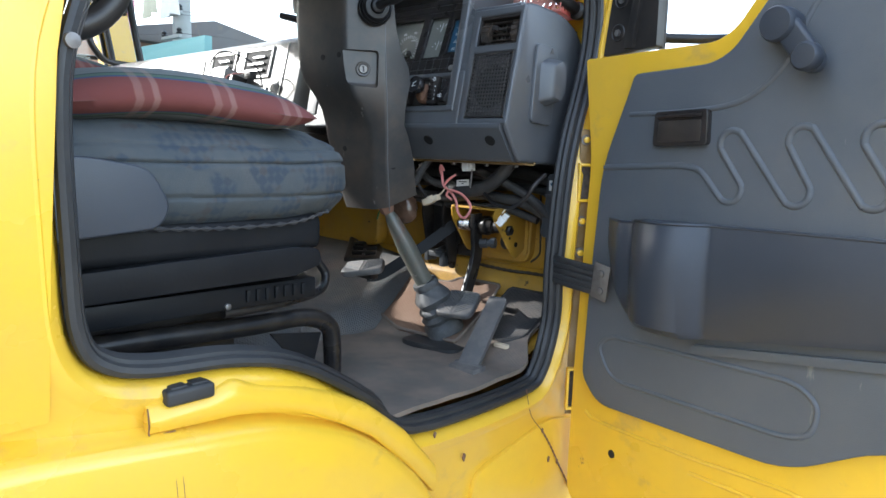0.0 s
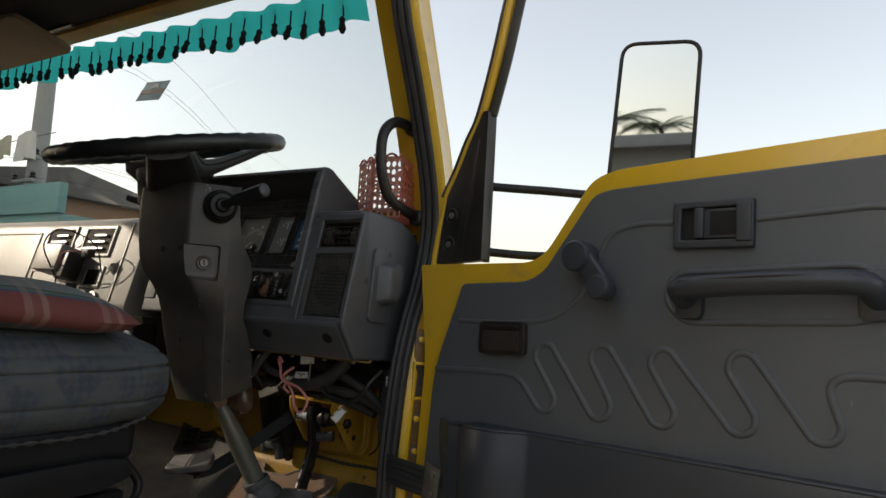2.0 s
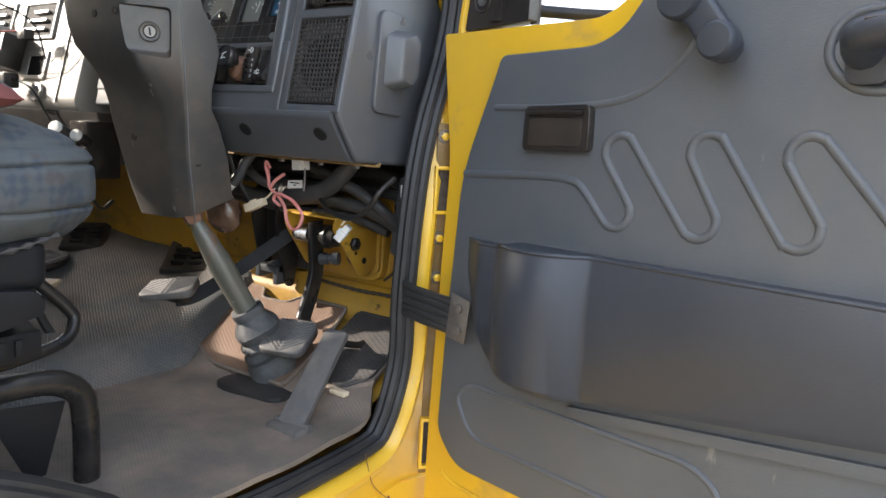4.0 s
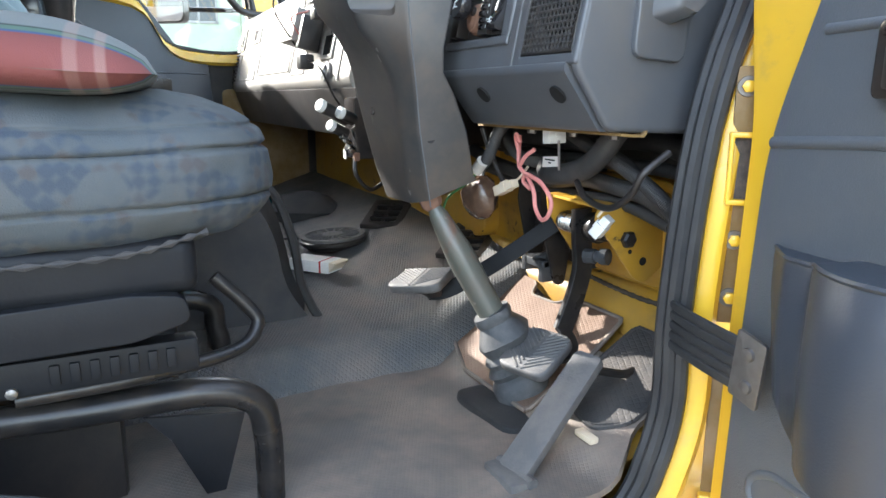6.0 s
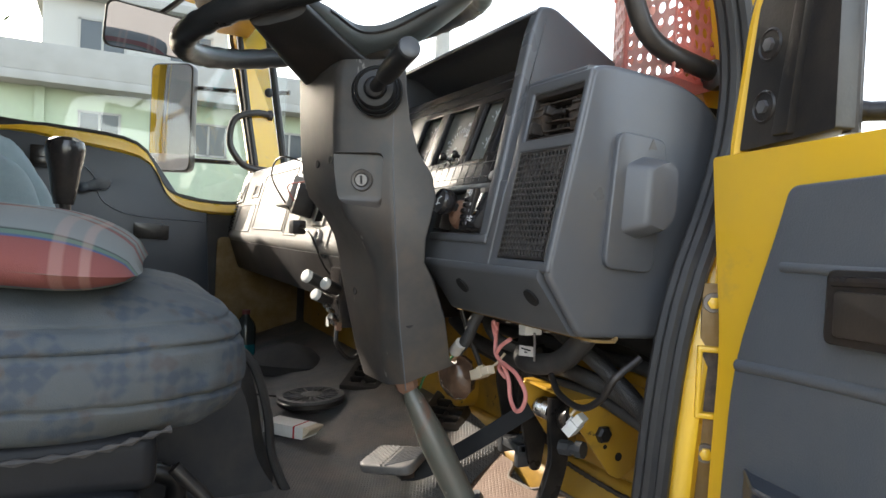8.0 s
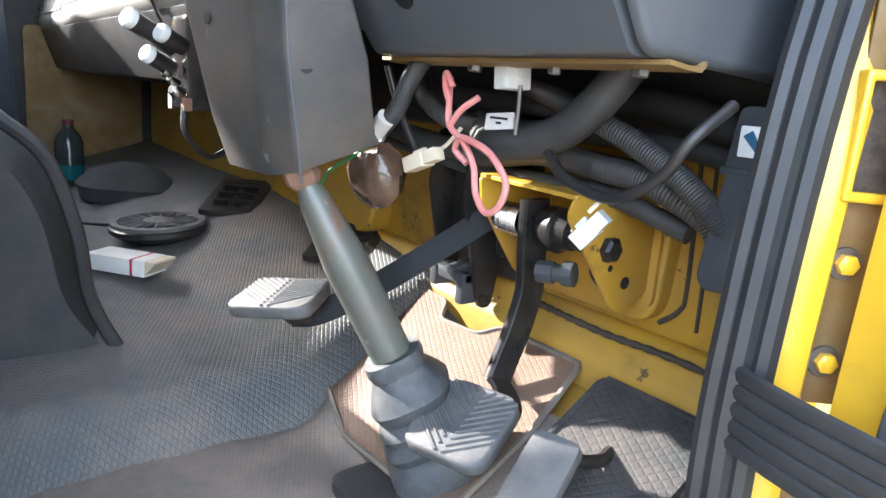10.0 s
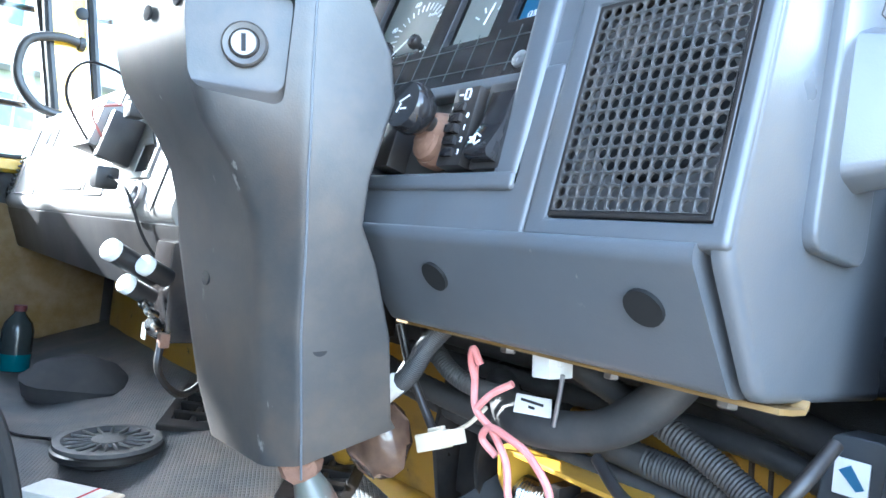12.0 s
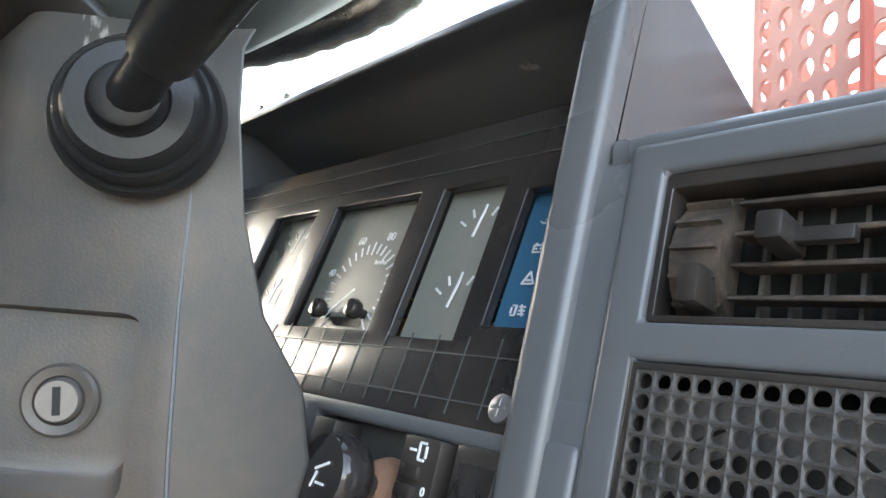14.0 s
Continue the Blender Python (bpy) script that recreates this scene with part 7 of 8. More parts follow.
bottle()
whole("sack", loft([[(-1.38 + r * math.cos(a) * (1 + .15 * math.sin(3 * a)), 1.10 + r * 0.8 * math.sin(a), z) for a in [2 * math.pi * k / 20 for k in range(20)]] for z, r in ((1.10, 0.12), (1.13, 0.13), (1.16, 0.09), (1.175, 0.03))]),
      CARPET, "dusty brown sack slumped on the floor mat", "sack")
whole("mat_tear", joined(*[box(-0.80 + 0.03 * math.sin(k * 2.1), -0.775 + 0.035 * math.sin(k * 2.1), 1.145 + 0.012 * math.cos(k * 1.7), 1.16 + 0.012 * math.cos(k * 1.7), 1.10, 1.110 + 0.004 * math.sin(k), 0.003) for k in range(6)]),
      BLACK, "torn dark scraps of rubber on the mat", "scrap")
whole("floor_tear", prism([(-0.20, 0.975), (-0.165, 0.965), (-0.150, 0.972), (-0.135, 0.968), (-0.120, 0.985), (-0.15, 0.988), (-0.17, 0.984), (-0.185, 0.992)], "z", 1.004, 1.008, 0.0), DARK, "dark tear in the driver's floor mat", "tear")
whole("wood_chip", box(-0.062, -0.030, 1.085, 1.098, 1.032, 1.040, 0.002), CREAM_PL, "small chip of pale wood on the mat", "chip")


def relay_cluster():
    t = thing("relay_block", "black relay block with shiny terminals under the dash", "relay block")
    part("block", box(-0.660, -0.598, 0.992, 1.060, 1.335, 1.445, 0.008), GLOSS, t)
    for x, y, z, r, long in ((-0.583, 0.929, 1.430, 0.0115, 0.060), (-0.573, 0.960, 1.418, 0.0105, 0.030), (-0.609, 0.954, 1.395, 0.0105, 0.034)):
        way = Vector((0.35, -0.85, 0.40)).normalized()
        stub = part("stub", tube([Vector((x, y, z)) - way * long, (x, y, z)], r * 0.96, 14, 0), BLACK, t)
        # White colour stands for the sun glinting on chrome caps
        part("terminal", lathe([(r * 0.8, -0.004), (r, -0.002), (r, 0.004), (r * 0.85, 0.006), (r * 0.3, 0.0065)], 16, axis_to((x, y, z), way)), WHITE_PL, stub, "chrome terminal cap, sunlit glint painted white")
    for x, y, z, r in ((-0.610, 0.972, 1.377, 0.006), (-0.596, 0.974, 1.370, 0.005), (-0.590, 0.976, 1.358, 0.008), (-0.598, 0.980, 1.352, 0.006)):
        part("screw_terminal", lathe([(r, -0.012), (r, 0), (r * 0.7, 0.003), (0.001, 0.003)], 10, axis_to((x, y, z), (0.4, -0.8, 0.4))), BRIGHT, t)
    part("lug", box(-0.585, -0.572, 0.982, 0.992, 1.335, 1.350, 0.002), RUST, t)
    part("strap", tube([(-0.58, 0.985, 1.34), (-0.575, 0.985, 1.31), (-0.60, 1.02, 1.28), (-0.63, 1.06, 1.29)], 0.004, 6), BLACK, t)
    part("label", box(-0.640, -0.628, 0.9835, 0.9848, 1.335, 1.352, 0), WHITE_PL, t)


relay_cluster()


# ---- engine cover and gear lever ----
def engine_cover():
    t = thing("engine_cover", "dark felt-covered engine hump beside the driver's seat", "engine cover")
    rings = []
    for x in (-0.575, -0.58, -0.60, -0.66, -0.95, -1.25, -1.33, -1.35):
        k = 0.0 if -1.3 < x < -0.62 else (0.03 if -1.34 < x < -0.578 else 0.05)
        rings.append([(x, y, z) for y, z in rounded([(-0.2, 0.98), (0.958 - k * 0.3, 0.985), (0.918 - k * 0.6, 1.045), (0.882 - k, 1.12), (0.866 - k, 1.22), (0.83 - k, 1.315 - k), (0.70, 1.345 - k), (0.45, 1.42 - k), (-0.2, 1.43 - k)], [0, 0, 0.03, 0.03, 0.04, 0.05, 0.05, 0.05, 0], 4)])
    part("hump", loft(rings), CARPET, t)
    part("welt", tube([(-0.577, 0.80, 1.322), (-0.576, 0.842, 1.28), (-0.576, 0.868, 1.20), (-0.576, 0.880, 1.12), (-0.572, 0.915, 1.045), (-0.566, 0.955, 1.008)], 0.008, 8), RUBBER, t)
    rnd = random.Random(3)
    lump = [[(-0.545 + r * math.cos(a) * (1 + 0.25 * rnd.uniform(-1, 1)) * 1.3, 0.962 + r * math.sin(a) * (1 + 0.25 * rnd.uniform(-1, 1)), z + 0.006 * rnd.uniform(-1, 1)) for a in [2 * math.pi * k / 14 for k in range(14)]] for z, r in ((1.004, 0.050), (1.020, 0.044), (1.034, 0.026), (1.040, 0.008))]
    part("torn_corner", loft(lump), CARPET, t, "torn crumpled corner of the lining", 60)


engine_cover()


def gear_lever():
    t = thing("gear_lever", "black gear lever with a tall moulded knob", "gear lever")
    part("rod", tube([(-0.82, 0.56, 1.36), (-0.815, 0.55, 1.48), (-0.81, 0.545, 1.58)], 0.010, 10), STEEL_BLACK, t)
    k = [(0.016, 0), (0.021, 0.02), (0.026, 0.06), (0.031, 0.085), (0.033, 0.10), (0.030, 0.112), (0.018, 0.119), (0.001, 0.121)]
    part("knob", lathe(k, 20, pose(-0.81, 0.545, 1.535)), GLOSS, t)
    part("gaiter", lathe([(0.09, 0), (0.08, 0.02), (0.085, 0.03), (0.06, 0.06), (0.062, 0.07), (0.03, 0.11), (0.02, 0.12)], 20, pose(-0.82, 0.56, 1.33)), RUBBER, t)


gear_lever()


def rag():
    def f(u, v):
        a, r = 2 * math.pi * u, 0.17 * (1 - v) + 0.004
        fold = 0.022 * math.sin(7 * a + 4 * v) + 0.02 * noise.noise(Vector((math.cos(a) * 2, math.sin(a) * 2, v * 3)))
        return (-0.93 + (r + fold) * math.cos(a) * 0.9, 0.36 + (r + fold) * math.sin(a) * 1.1, 1.425 + 0.215 * (1 - (1 - v) ** 2) ** 0.8 + fold * 0.8 + 0.02 * math.sin(9 * u * 6.28 + 8 * v))
    return sheet(f, 80, 24)


whole("heaped_cloth", rag(), RAG, "heap of pale blue cloth on the engine cover", "cloth", "", 80)


# ---- driver's seat ----
def cushion(x0, x1, y0, y1, z0, z1, e=0.5, dome=0.02, crease=0.0, nu=64, nv=24):
    """A padded block with rounded sides."""
    cx, cy, cz = (x0 + x1) / 2, (y0 + y1) / 2, (z0 + z1) / 2

    def p(u, v):
        a, b = 2 * math.pi * u, math.pi * (v - 0.5)
        sg = lambda t, q: math.copysign(abs(t) ** q, t)
        x, y, z = sg(math.cos(b), e) * sg(math.cos(a), 0.42), sg(math.cos(b), e) * sg(math.sin(a), 0.42), sg(math.sin(b), 0.72)
        q = Vector((cx + x * (x1 - x0) / 2, cy + y * (y1 - y0) / 2, cz + z * (z1 - z0) / 2 + dome * (1 - x * x) * (1 - y * y) * (z > 0)))
        side = math.cos(b) ** 0.5 if math.cos(b) > 0 else 0
        if crease:
            for zc, d in ((0.56, 0.7), (0.30, 0.9), (-0.30, 0.8)):
                zc += 0.05 * noise.noise(Vector((q.x * 4, q.y * 4, zc * 9)))
                k = math.exp(-((z - zc) / 0.030) ** 2) * crease * d * side
                q.x -= x * k
                q.y -= y * k
        n = 0.004 * noise.noise(q * 14) + 0.003 * noise.noise(q * 37)
        return q + Vector((x, y, z)) * n
    return sheet(p, nu, nv)


def seat():
    s = thing("driver_seat", "driver's seat with faded blue-grey patterned cloth, frayed below", "seat")
    part("cushion", cushion(-0.56, -0.052, 0.12, 0.752, 1.298, 1.452, 0.42, 0.010, 0.006, 130, 120), SEAT, s, "", 70)
    part("backrest", cushion(-0.56, -0.07, 0.02, 0.16, 1.40, 2.0, 0.5, 0.0, 0.0), SEAT, s, "", 70)
    part("recliner_cover", prism(rounded([(0.16, 1.30), (0.385, 1.318), (0.400, 1.345), (0.375, 1.392), (0.30, 1.405), (0.16, 1.40)], 0.02), "x", -0.075, -0.040, 0.006, 3), POCKET, s, "dark plastic recliner cover")
    part("fray", tube([(-0.075, 0.33, 1.318), (-0.066, 0.42, 1.313), (-0.068, 0.5, 1.310), (-0.07, 0.6, 1.312), (-0.08, 0.67, 1.325)], 0.004, 6, 8, rib=0.003), CARPET, s, "frayed cushion edge")
    part("pan", box(-0.55, -0.078, 0.14, 0.66, 1.268, 1.322, 0.015, 3), SEATBASE, s)
    part("bellows", joined(box(-0.54, -0.10, 0.15, 0.645, 1.255, 1.285, 0.012, 3), box(-0.53, -0.11, 0.15, 0.64, 1.20, 1.26, 0.012, 3)), SEATBASE, s)
    part("skirt_flange", prism(rounded([(0.10, 1.226), (0.60, 1.232), (0.650, 1.246), (0.645, 1.270), (0.60, 1.276), (0.10, 1.262)], 0.01), "x", -0.54, -0.066, 0.006, 3), SEATBASE, s, "dark plastic suspension flange")
    part("slide_rail", joined(box(-0.115, -0.088, 0.12, 0.655, 1.190, 1.222, 0.004), *[box(-0.092, -0.084, 0.53 + 0.016 * k, 0.538 + 0.016 * k, 1.198, 1.216, 0.001) for k in range(7)]), SEATBASE, s)
    part("slide_bolt", lathe([(0.005, 0), (0.005, 0.004), (0.003, 0.005)], 8, axis_to((-0.088, 0.50, 1.196), (1, 0, 0))), DULL, s)
    part("adjust_lever", tube([(-0.10, 0.50, 1.184), (-0.11, 0.60, 1.183), (-0.135, 0.695, 1.186), (-0.15, 0.722, 1.205), (-0.155, 0.715, 1.225), (-0.16, 0.682, 1.262)], 0.0075, 10), STEEL_BLACK, s, "bent black tube lever")
    part("base_hoop", tube([(-0.13, 0.20, 1.155), (-0.13, 0.36, 1.158), (-0.13, 0.55, 1.150), (-0.13, 0.66, 1.148), (-0.13, 0.71, 1.128), (-0.13, 0.722, 1.09), (-0.13, 0.722, 1.005)], 0.0155, 12), STEEL_BLACK, s, "black tubular base hoop")
    part("base_hoop", tube([(-0.50, 0.20, 1.155), (-0.50, 0.66, 1.148), (-0.50, 0.722, 1.09), (-0.50, 0.722, 1.005)], 0.0155, 12), STEEL_BLACK, s)
    part("cross_tube", tube([(-0.13, 0.30, 1.13), (-0.50, 0.30, 1.13)], 0.014, 10, 0), STEEL_BLACK, s)
    part("gusset", prism([(0.60, 1.13), (0.70, 1.115), (0.675, 1.03), (0.655, 1.03), (0.625, 1.10)], "x", -0.137, -0.132, 0.001), SEATBASE, s)
    part("scissor_arm", box(-0.17, -0.15, 0.25, 0.62, 1.165, 1.195, 0.004), STEEL_BLACK, s)
    part("under_box", box(-0.48, -0.20, 0.18, 0.58, 1.0, 1.19, 0.01), BLACK, s)


seat()


def pillow():
    bm = bmesh.new()
    n = 44
    grids = []
    for s in (1, -1):
        g = []
        for i in range(n + 1):
            row = []
            for j in range(n + 1):
                a, b = 2 * i / n - 1, 2 * j / n - 1
                k = max(0.0, (1 - a ** 4) * (1 - b ** 4)) ** 0.55
                x, y = a * 0.235 * (1 - 0.04 * (1 - b * b)) * (1 - 0.07 * b ** 6), b * 0.205 * (1 - 0.04 * (1 - a * a)) * (1 - 0.07 * a ** 6)
                z = (0.050 if s > 0 else -0.026) * k + 0.004 * noise.noise(Vector((x * 12, y * 12, s))) * k + 0.007 * math.sin(3 * x + 15 * y + 1.2)
                row.append(bm.verts.new((x, y, z)))
            g.append(row)
        grids.append(g)
        for i in range(n):
            for j in range(n):
                f = (g[i][j], g[i + 1][j], g[i + 1][j + 1], g[i][j + 1])
                bm.faces.new(f if s > 0 else f[::-1])
    bmesh.ops.remove_doubles(bm, verts=bm.verts, dist=0.0008)
    return bm


pl = whole("plaid_pillow", pillow(), PLAID, "flat red plaid pillow with grey-green stripes on the seat", "pillow", "", 80)
pl.matrix_basis = Matrix.Translation((-0.285, 0.455, 1.468)) @ Matrix.Rotation(radians(-4), 4, "Z") @ Matrix.Rotation(radians(1), 4, "X")
p2 = copy_thing(pl, Matrix.Translation((-0.42, 0.31, 1.508)) @ Matrix.Rotation(radians(10), 4, "Z") @ Matrix.Rotation(radians(-3), 4, "X"))
p2.scale = (0.9, 0.8, 0.75)


# ---- the open driver's door ----
DOOR = Matrix.Translation((0.056, 1.172, 0)) @ Matrix.Rotation(radians(-13), 4, "Z")


def open_door():
    d = thing("driver_door", "open yellow truck door with a dark grey moulded inner trim", "door", m=DOOR)
    shell = rounded([(0.020, 0.72), (1.0, 0.72), (1.018, 1.25), (1.012, 1.60), (0.985, 1.775), (0.945, 1.772), (0.45, 1.757), (0.405, 1.745), (0.318, 1.625), (0.285, 1.608), (0.008, 1.606), (0.023, 1.50), (0.036, 1.42), (0.031, 1.30), (0.022, 1.0)],
                    [0.05, 0.05, 0, 0.05, 0.02, 0, 0.02, 0.04, 0.04, 0.03, 0.006, 0.05, 0.05, 0.05, 0], 5)
    part("shell", prism(shell, "y", 0.004, 0.062, 0.006, 3), YELLOW, d)
    trim = rounded([(0.058, 1.0), (0.10, 0.955), (0.47, 0.972), (0.60, 1.055), (0.975, 1.05), (0.977, 1.26), (0.964, 1.60), (0.938, 1.67), (0.926, 1.735), (0.45, 1.722), (0.418, 1.715), (0.325, 1.590), (0.29, 1.573), (0.139, 1.568), (0.128, 1.535), (0.078, 1.405), (0.064, 1.18)],
                   [0.02, 0.04, 0.05, 0.05, 0.02, 0, 0.03, 0.03, 0.012, 0.02, 0.03, 0.04, 0.03, 0.01, 0.02, 0.05, 0.02], 5)
    part("inner_trim", prism(trim, "y", -0.012, 0.006, 0.005, 3), PANEL, d)
    Y = -0.0125

    def seam(pts, r=0.0048, smooth=6, name="embossed_line"):
        part(name, tube([(s, Y + 0.0022, z) for s, z in pts], r, 12, smooth), PANEL, d)

    seam([(0.135, 1.4985), (0.25, 1.500), (0.33, 1.508), (0.375, 1.528), (0.41, 1.563), (0.432, 1.613), (0.455, 1.650), (0.50, 1.662), (0.556, 1.662)])
    seam([(0.676, 1.661), (0.76, 1.666), (0.825, 1.668), (0.862, 1.652), (0.882, 1.62), (0.893, 1.56), (0.899, 1.474), (0.903, 1.36), (0.905, 1.20), (0.905, 1.07)])
    # the wave: straight slanting runs between round caps
    tops = [(0.338, 1.448), (0.446, 1.453), (0.547, 1.455), (0.661, 1.459)]
    lows = [(0.338, 1.379), (0.442, 1.381), (0.545, 1.385), (0.657, 1.392), (0.758, 1.397)]
    R, slant = 0.0205, radians(33)
    wave = [(0.084, 1.404), (0.15, 1.408), (0.24, 1.412), (0.268, 1.410), (0.288, 1.403)]

    def cap(c, turn):
        """Half a circle round c, over its top (turn -1) or under it (turn 1)."""
        for k in range(9):
            q = math.pi + slant + turn * math.pi * k / 8
            wave.append((c[0] + R * math.cos(q), c[1] + R * math.sin(q)))
    for k, c in enumerate(lows):
        cap(c, 1)
        if k < len(tops):
            cap(tops[k], -1)
    wave += [(0.766, 1.438), (0.770, 1.452), (0.784, 1.460), (0.81, 1.462), (0.85, 1.463), (0.896, 1.464)]
    part("embossed_wave", tube([(s, Y + 0.0030, z) for s, z in wave], 0.0060, 12, 3), PANEL, d)
    low = rounded([(0.094, 1.069), (0.125, 1.094), (0.470, 1.108), (0.508, 1.085), (0.500, 1.035), (0.46, 1.022), (0.130, 1.012)], 0.03, 4)
    part("embossed_panel", tube([(s, Y + 0.0020, z) for s, z in low], 0.0048, 12, 0, True), PANEL, d)
    # ashtray
    a = part("ashtray", prism(rounded([(0.197, 1.443), (0.300, 1.446), (0.298, 1.503), (0.198, 1.500)], 0.008), "y", -0.024, -0.010, 0.003, 3), GLOSS, d, "black plastic ashtray")
    part("lid", prism(rounded([(0.208, 1.450), (0.290, 1.452), (0.289, 1.486), (0.208, 1.484)], 0.004), "y", -0.0262, -0.022, 0.0015), BLACK, a)
    part("lip", tube([(0.206, -0.025, 1.491), (0.248, -0.026, 1.493), (0.291, -0.025, 1.493)], 0.004, 8), GLOSS, a)
    # window winder
    w = part("window_winder", prism(rounded([(0.388, 1.622), (0.405, 1.638), (0.430, 1.625), (0.482, 1.560), (0.470, 1.540), (0.448, 1.545)], 0.02, 5), "y", -0.046, -0.030, 0.006, 3), POCKET, d, "dark grey window winder handle")
    part("hub", lathe([(0.023, 0), (0.025, 0.012), (0.025, 0.036), (0.022, 0.041), (0.001, 0.042)], 28, axis_to((0.411, -0.012, 1.612), (0, -1, 0))), POCKET, w)
    part("knob", lathe([(0.016, 0), (0.019, 0.004), (0.019, 0.020), (0.016, 0.024), (0.001, 0.025)], 24, axis_to((0.463, -0.044, 1.562), (0, -1, 0))), POCKET, w)
    # inner latch
    FR = Matrix(((1, 0, 0, 0), (0, 0, -1, Y), (0, 1, 0, 0), (0, 0, 0, 1)))
    L = part("latch_bezel", moved(slab_with_holes(0.560, 0.674, 1.622, 1.690, [(0.572, 0.660, 1.634, 1.680)], 0.012, 0.003), FR @ Matrix.Translation((0, 0, 0.010))), POCKET, d, "dark grey latch bezel")
    part("recess", moved(box(0.570, 0.662, 1.632, 1.682, -0.004, 0.001, 0), FR), DARK, L)
    part("latch_lever", moved(joined(box(0.598, 0.664, 1.636, 1.678, 0.001, 0.007, 0.002), box(0.592, 0.606, 1.636, 1.680, 0.001, 0.012, 0.003)), FR), POCKET, L)
    # Raised black plate paints the shade of a finger hollow
    part("finger_shade", moved(box(0.614, 0.652, 1.640, 1.674, 0.006, 0.0078, 0.0006), FR), DARK, L)
    part("lever_rim", moved(slab_with_holes(0.652, 0.672, 1.630, 1.684, [], 0.006, 0.002), FR @ Matrix.Translation((0, 0, 0.013))), POCKET, L)
    # grab handle in its dished surround
    rec = rounded([(0.545, 1.55), (0.56, 1.588), (0.80, 1.598), (0.838, 1.575), (0.836, 1.545), (0.80, 1.527), (0.575, 1.516)], 0.03, 4)
    part("handle_surround", tube([(s, Y + 0.0016, z) for s, z in rec], 0.0052, 12, 0, True), PANEL, d)
    h = part("grab_handle", tube([(0.582, -0.010, 1.545), (0.584, -0.040, 1.556), (0.600, -0.056, 1.563), (0.70, -0.060, 1.570), (0.80, -0.056, 1.572), (0.818, -0.040, 1.564), (0.820, -0.010, 1.552)], 0.014, 12, 8, flat=(0.034, 0.030)), POCKET, d, "dark grey grab handle")
    part("groove", tube([(0.592, -0.0685, 1.571), (0.70, -0.0755, 1.578), (0.808, -0.0685, 1.580)], 0.0018, 6), BLACK, h)
    part("handle_foot", joined(prism(rounded([(0.568, 1.522), (0.606, 1.522), (0.606, 1.585), (0.568, 1.582)], 0.012), "y", -0.024, -0.010, 0.004), prism(rounded([(0.798, 1.528), (0.834, 1.530), (0.834, 1.592), (0.798, 1.590)], 0.012), "y", -0.024, -0.010, 0.004)), POCKET, h)
    # map pocket with its bottle bulge
    rows = []
    N = 110
    for i in range(N + 1):
        s = 0.104 + (0.855 - 0.104) * i / N
        bulge = 0.0
        if 0.185 < s < 0.325:
            bulge = 0.034 * math.sin(math.pi * (s - 0.185) / 0.14) ** 0.7
        out = 0.030 * min(1, (s - 0.10) / 0.05, (0.858 - s) / 0.02) + bulge
        zt = 1.314 + 0.006 * min(1, max(0, (s - 0.18) / 0.02)) + 0.014 * (s - 0.2) / 0.65
        if s < 0.24:
            zb = 1.135 + 0.13 * max(0.0, (0.20 - s) / 0.096) ** 1.7
        else:
            zb = 1.135 + 0.0 * s + 0.10 * max(0, (s - 0.30)) / 0.55
        rows.append([(s, -0.011, zt), (s, -0.011 - out * 0.92, zt), (s, -0.011 - out, zt - 0.006), (s, -0.011 - out * 1.06, (zt + zb) / 2), (s, -0.011 - out * 0.95, zb + 0.012), (s, -0.011 - out * 0.7, zb), (s, -0.010, zb + 0.002)])
    pk = part("map_pocket", loft(rows), POCKET, d, "dark plastic map pocket with a bottle bulge", 40)
    part("rim", tube([(r[2][0], r[2][1] + 0.002, r[2][2] + 0.005) for r in rows], 0.0028, 6, 0), POCKET, pk)
    part("screw_dish", lathe([(0.016, 0.0), (0.015, 0.004), (0.010, 0.002), (0.001, 0.002)], 20, axis_to((0.833, -0.040, 1.300), (0, -1, 0.2))), PANEL, pk)
    part("screw", lathe([(0.006, 0), (0.006, 0.004), (0.003, 0.005), (0.001, 0.005)], 12, axis_to((0.833, -0.042, 1.300), (0, -1, 0.2))), RUST, pk)
    part("foot_ledge", prism(rounded([(0.30, 1.122), (0.86, 1.215), (0.86, 1.20), (0.30, 1.108)], 0.004), "y", -0.020, -0.008, 0.002), PANEL, d)
    # rear edge: latch slot, rubber seal
    part("latch_slot", box(0.985, 1.013, -0.002, 0.0035, 1.470, 1.492, 0.002), DARK, d)
    part("edge_seal", tube([(1.022, 0.040, 0.76), (1.030, 0.040, 1.25), (1.024, 0.040, 1.60), (1.0, 0.040, 1.78), (0.990, 0.040, 2.2)], 0.013, 8), RUBBER, d)
    for s, z in ((0.985, 1.655), (0.992, 1.62), (0.988, 1.56)):
        part("rust_chip", lathe([(0.003, 0), (0.002, 0.0008), (0.001, 0.0008)], 7, axis_to((s, 0.0042, z), (0, -1, 0))), RUST, d)
    part("drain_hole", lathe([(0.008, 0), (0.008, 0.0012), (0.001, 0.0012)], 16, axis_to((0.132, 0.0045, 0.862), (0, -1, 0))), DARK, d)
    part("pressed_rib", tube([(0.06, 0.004, 0.925), (0.10, 0.004, 0.915), (0.30, 0.004, 0.922), (0.46, 0.004, 0.935), (0.50, 0.004, 0.925), (0.48, 0.004, 0.905), (0.30, 0.004, 0.895)], 0.004, 6), YELLOW, d)
    # window frame
    post = [(0.038, 1.600), (0.040, 1.628), (0.050, 1.685), (0.061, 1.742), (0.090, 1.793), (0.117, 1.85), (0.144, 1.90), (0.175, 2.01), (0.199, 2.117), (0.235, 2.26)]
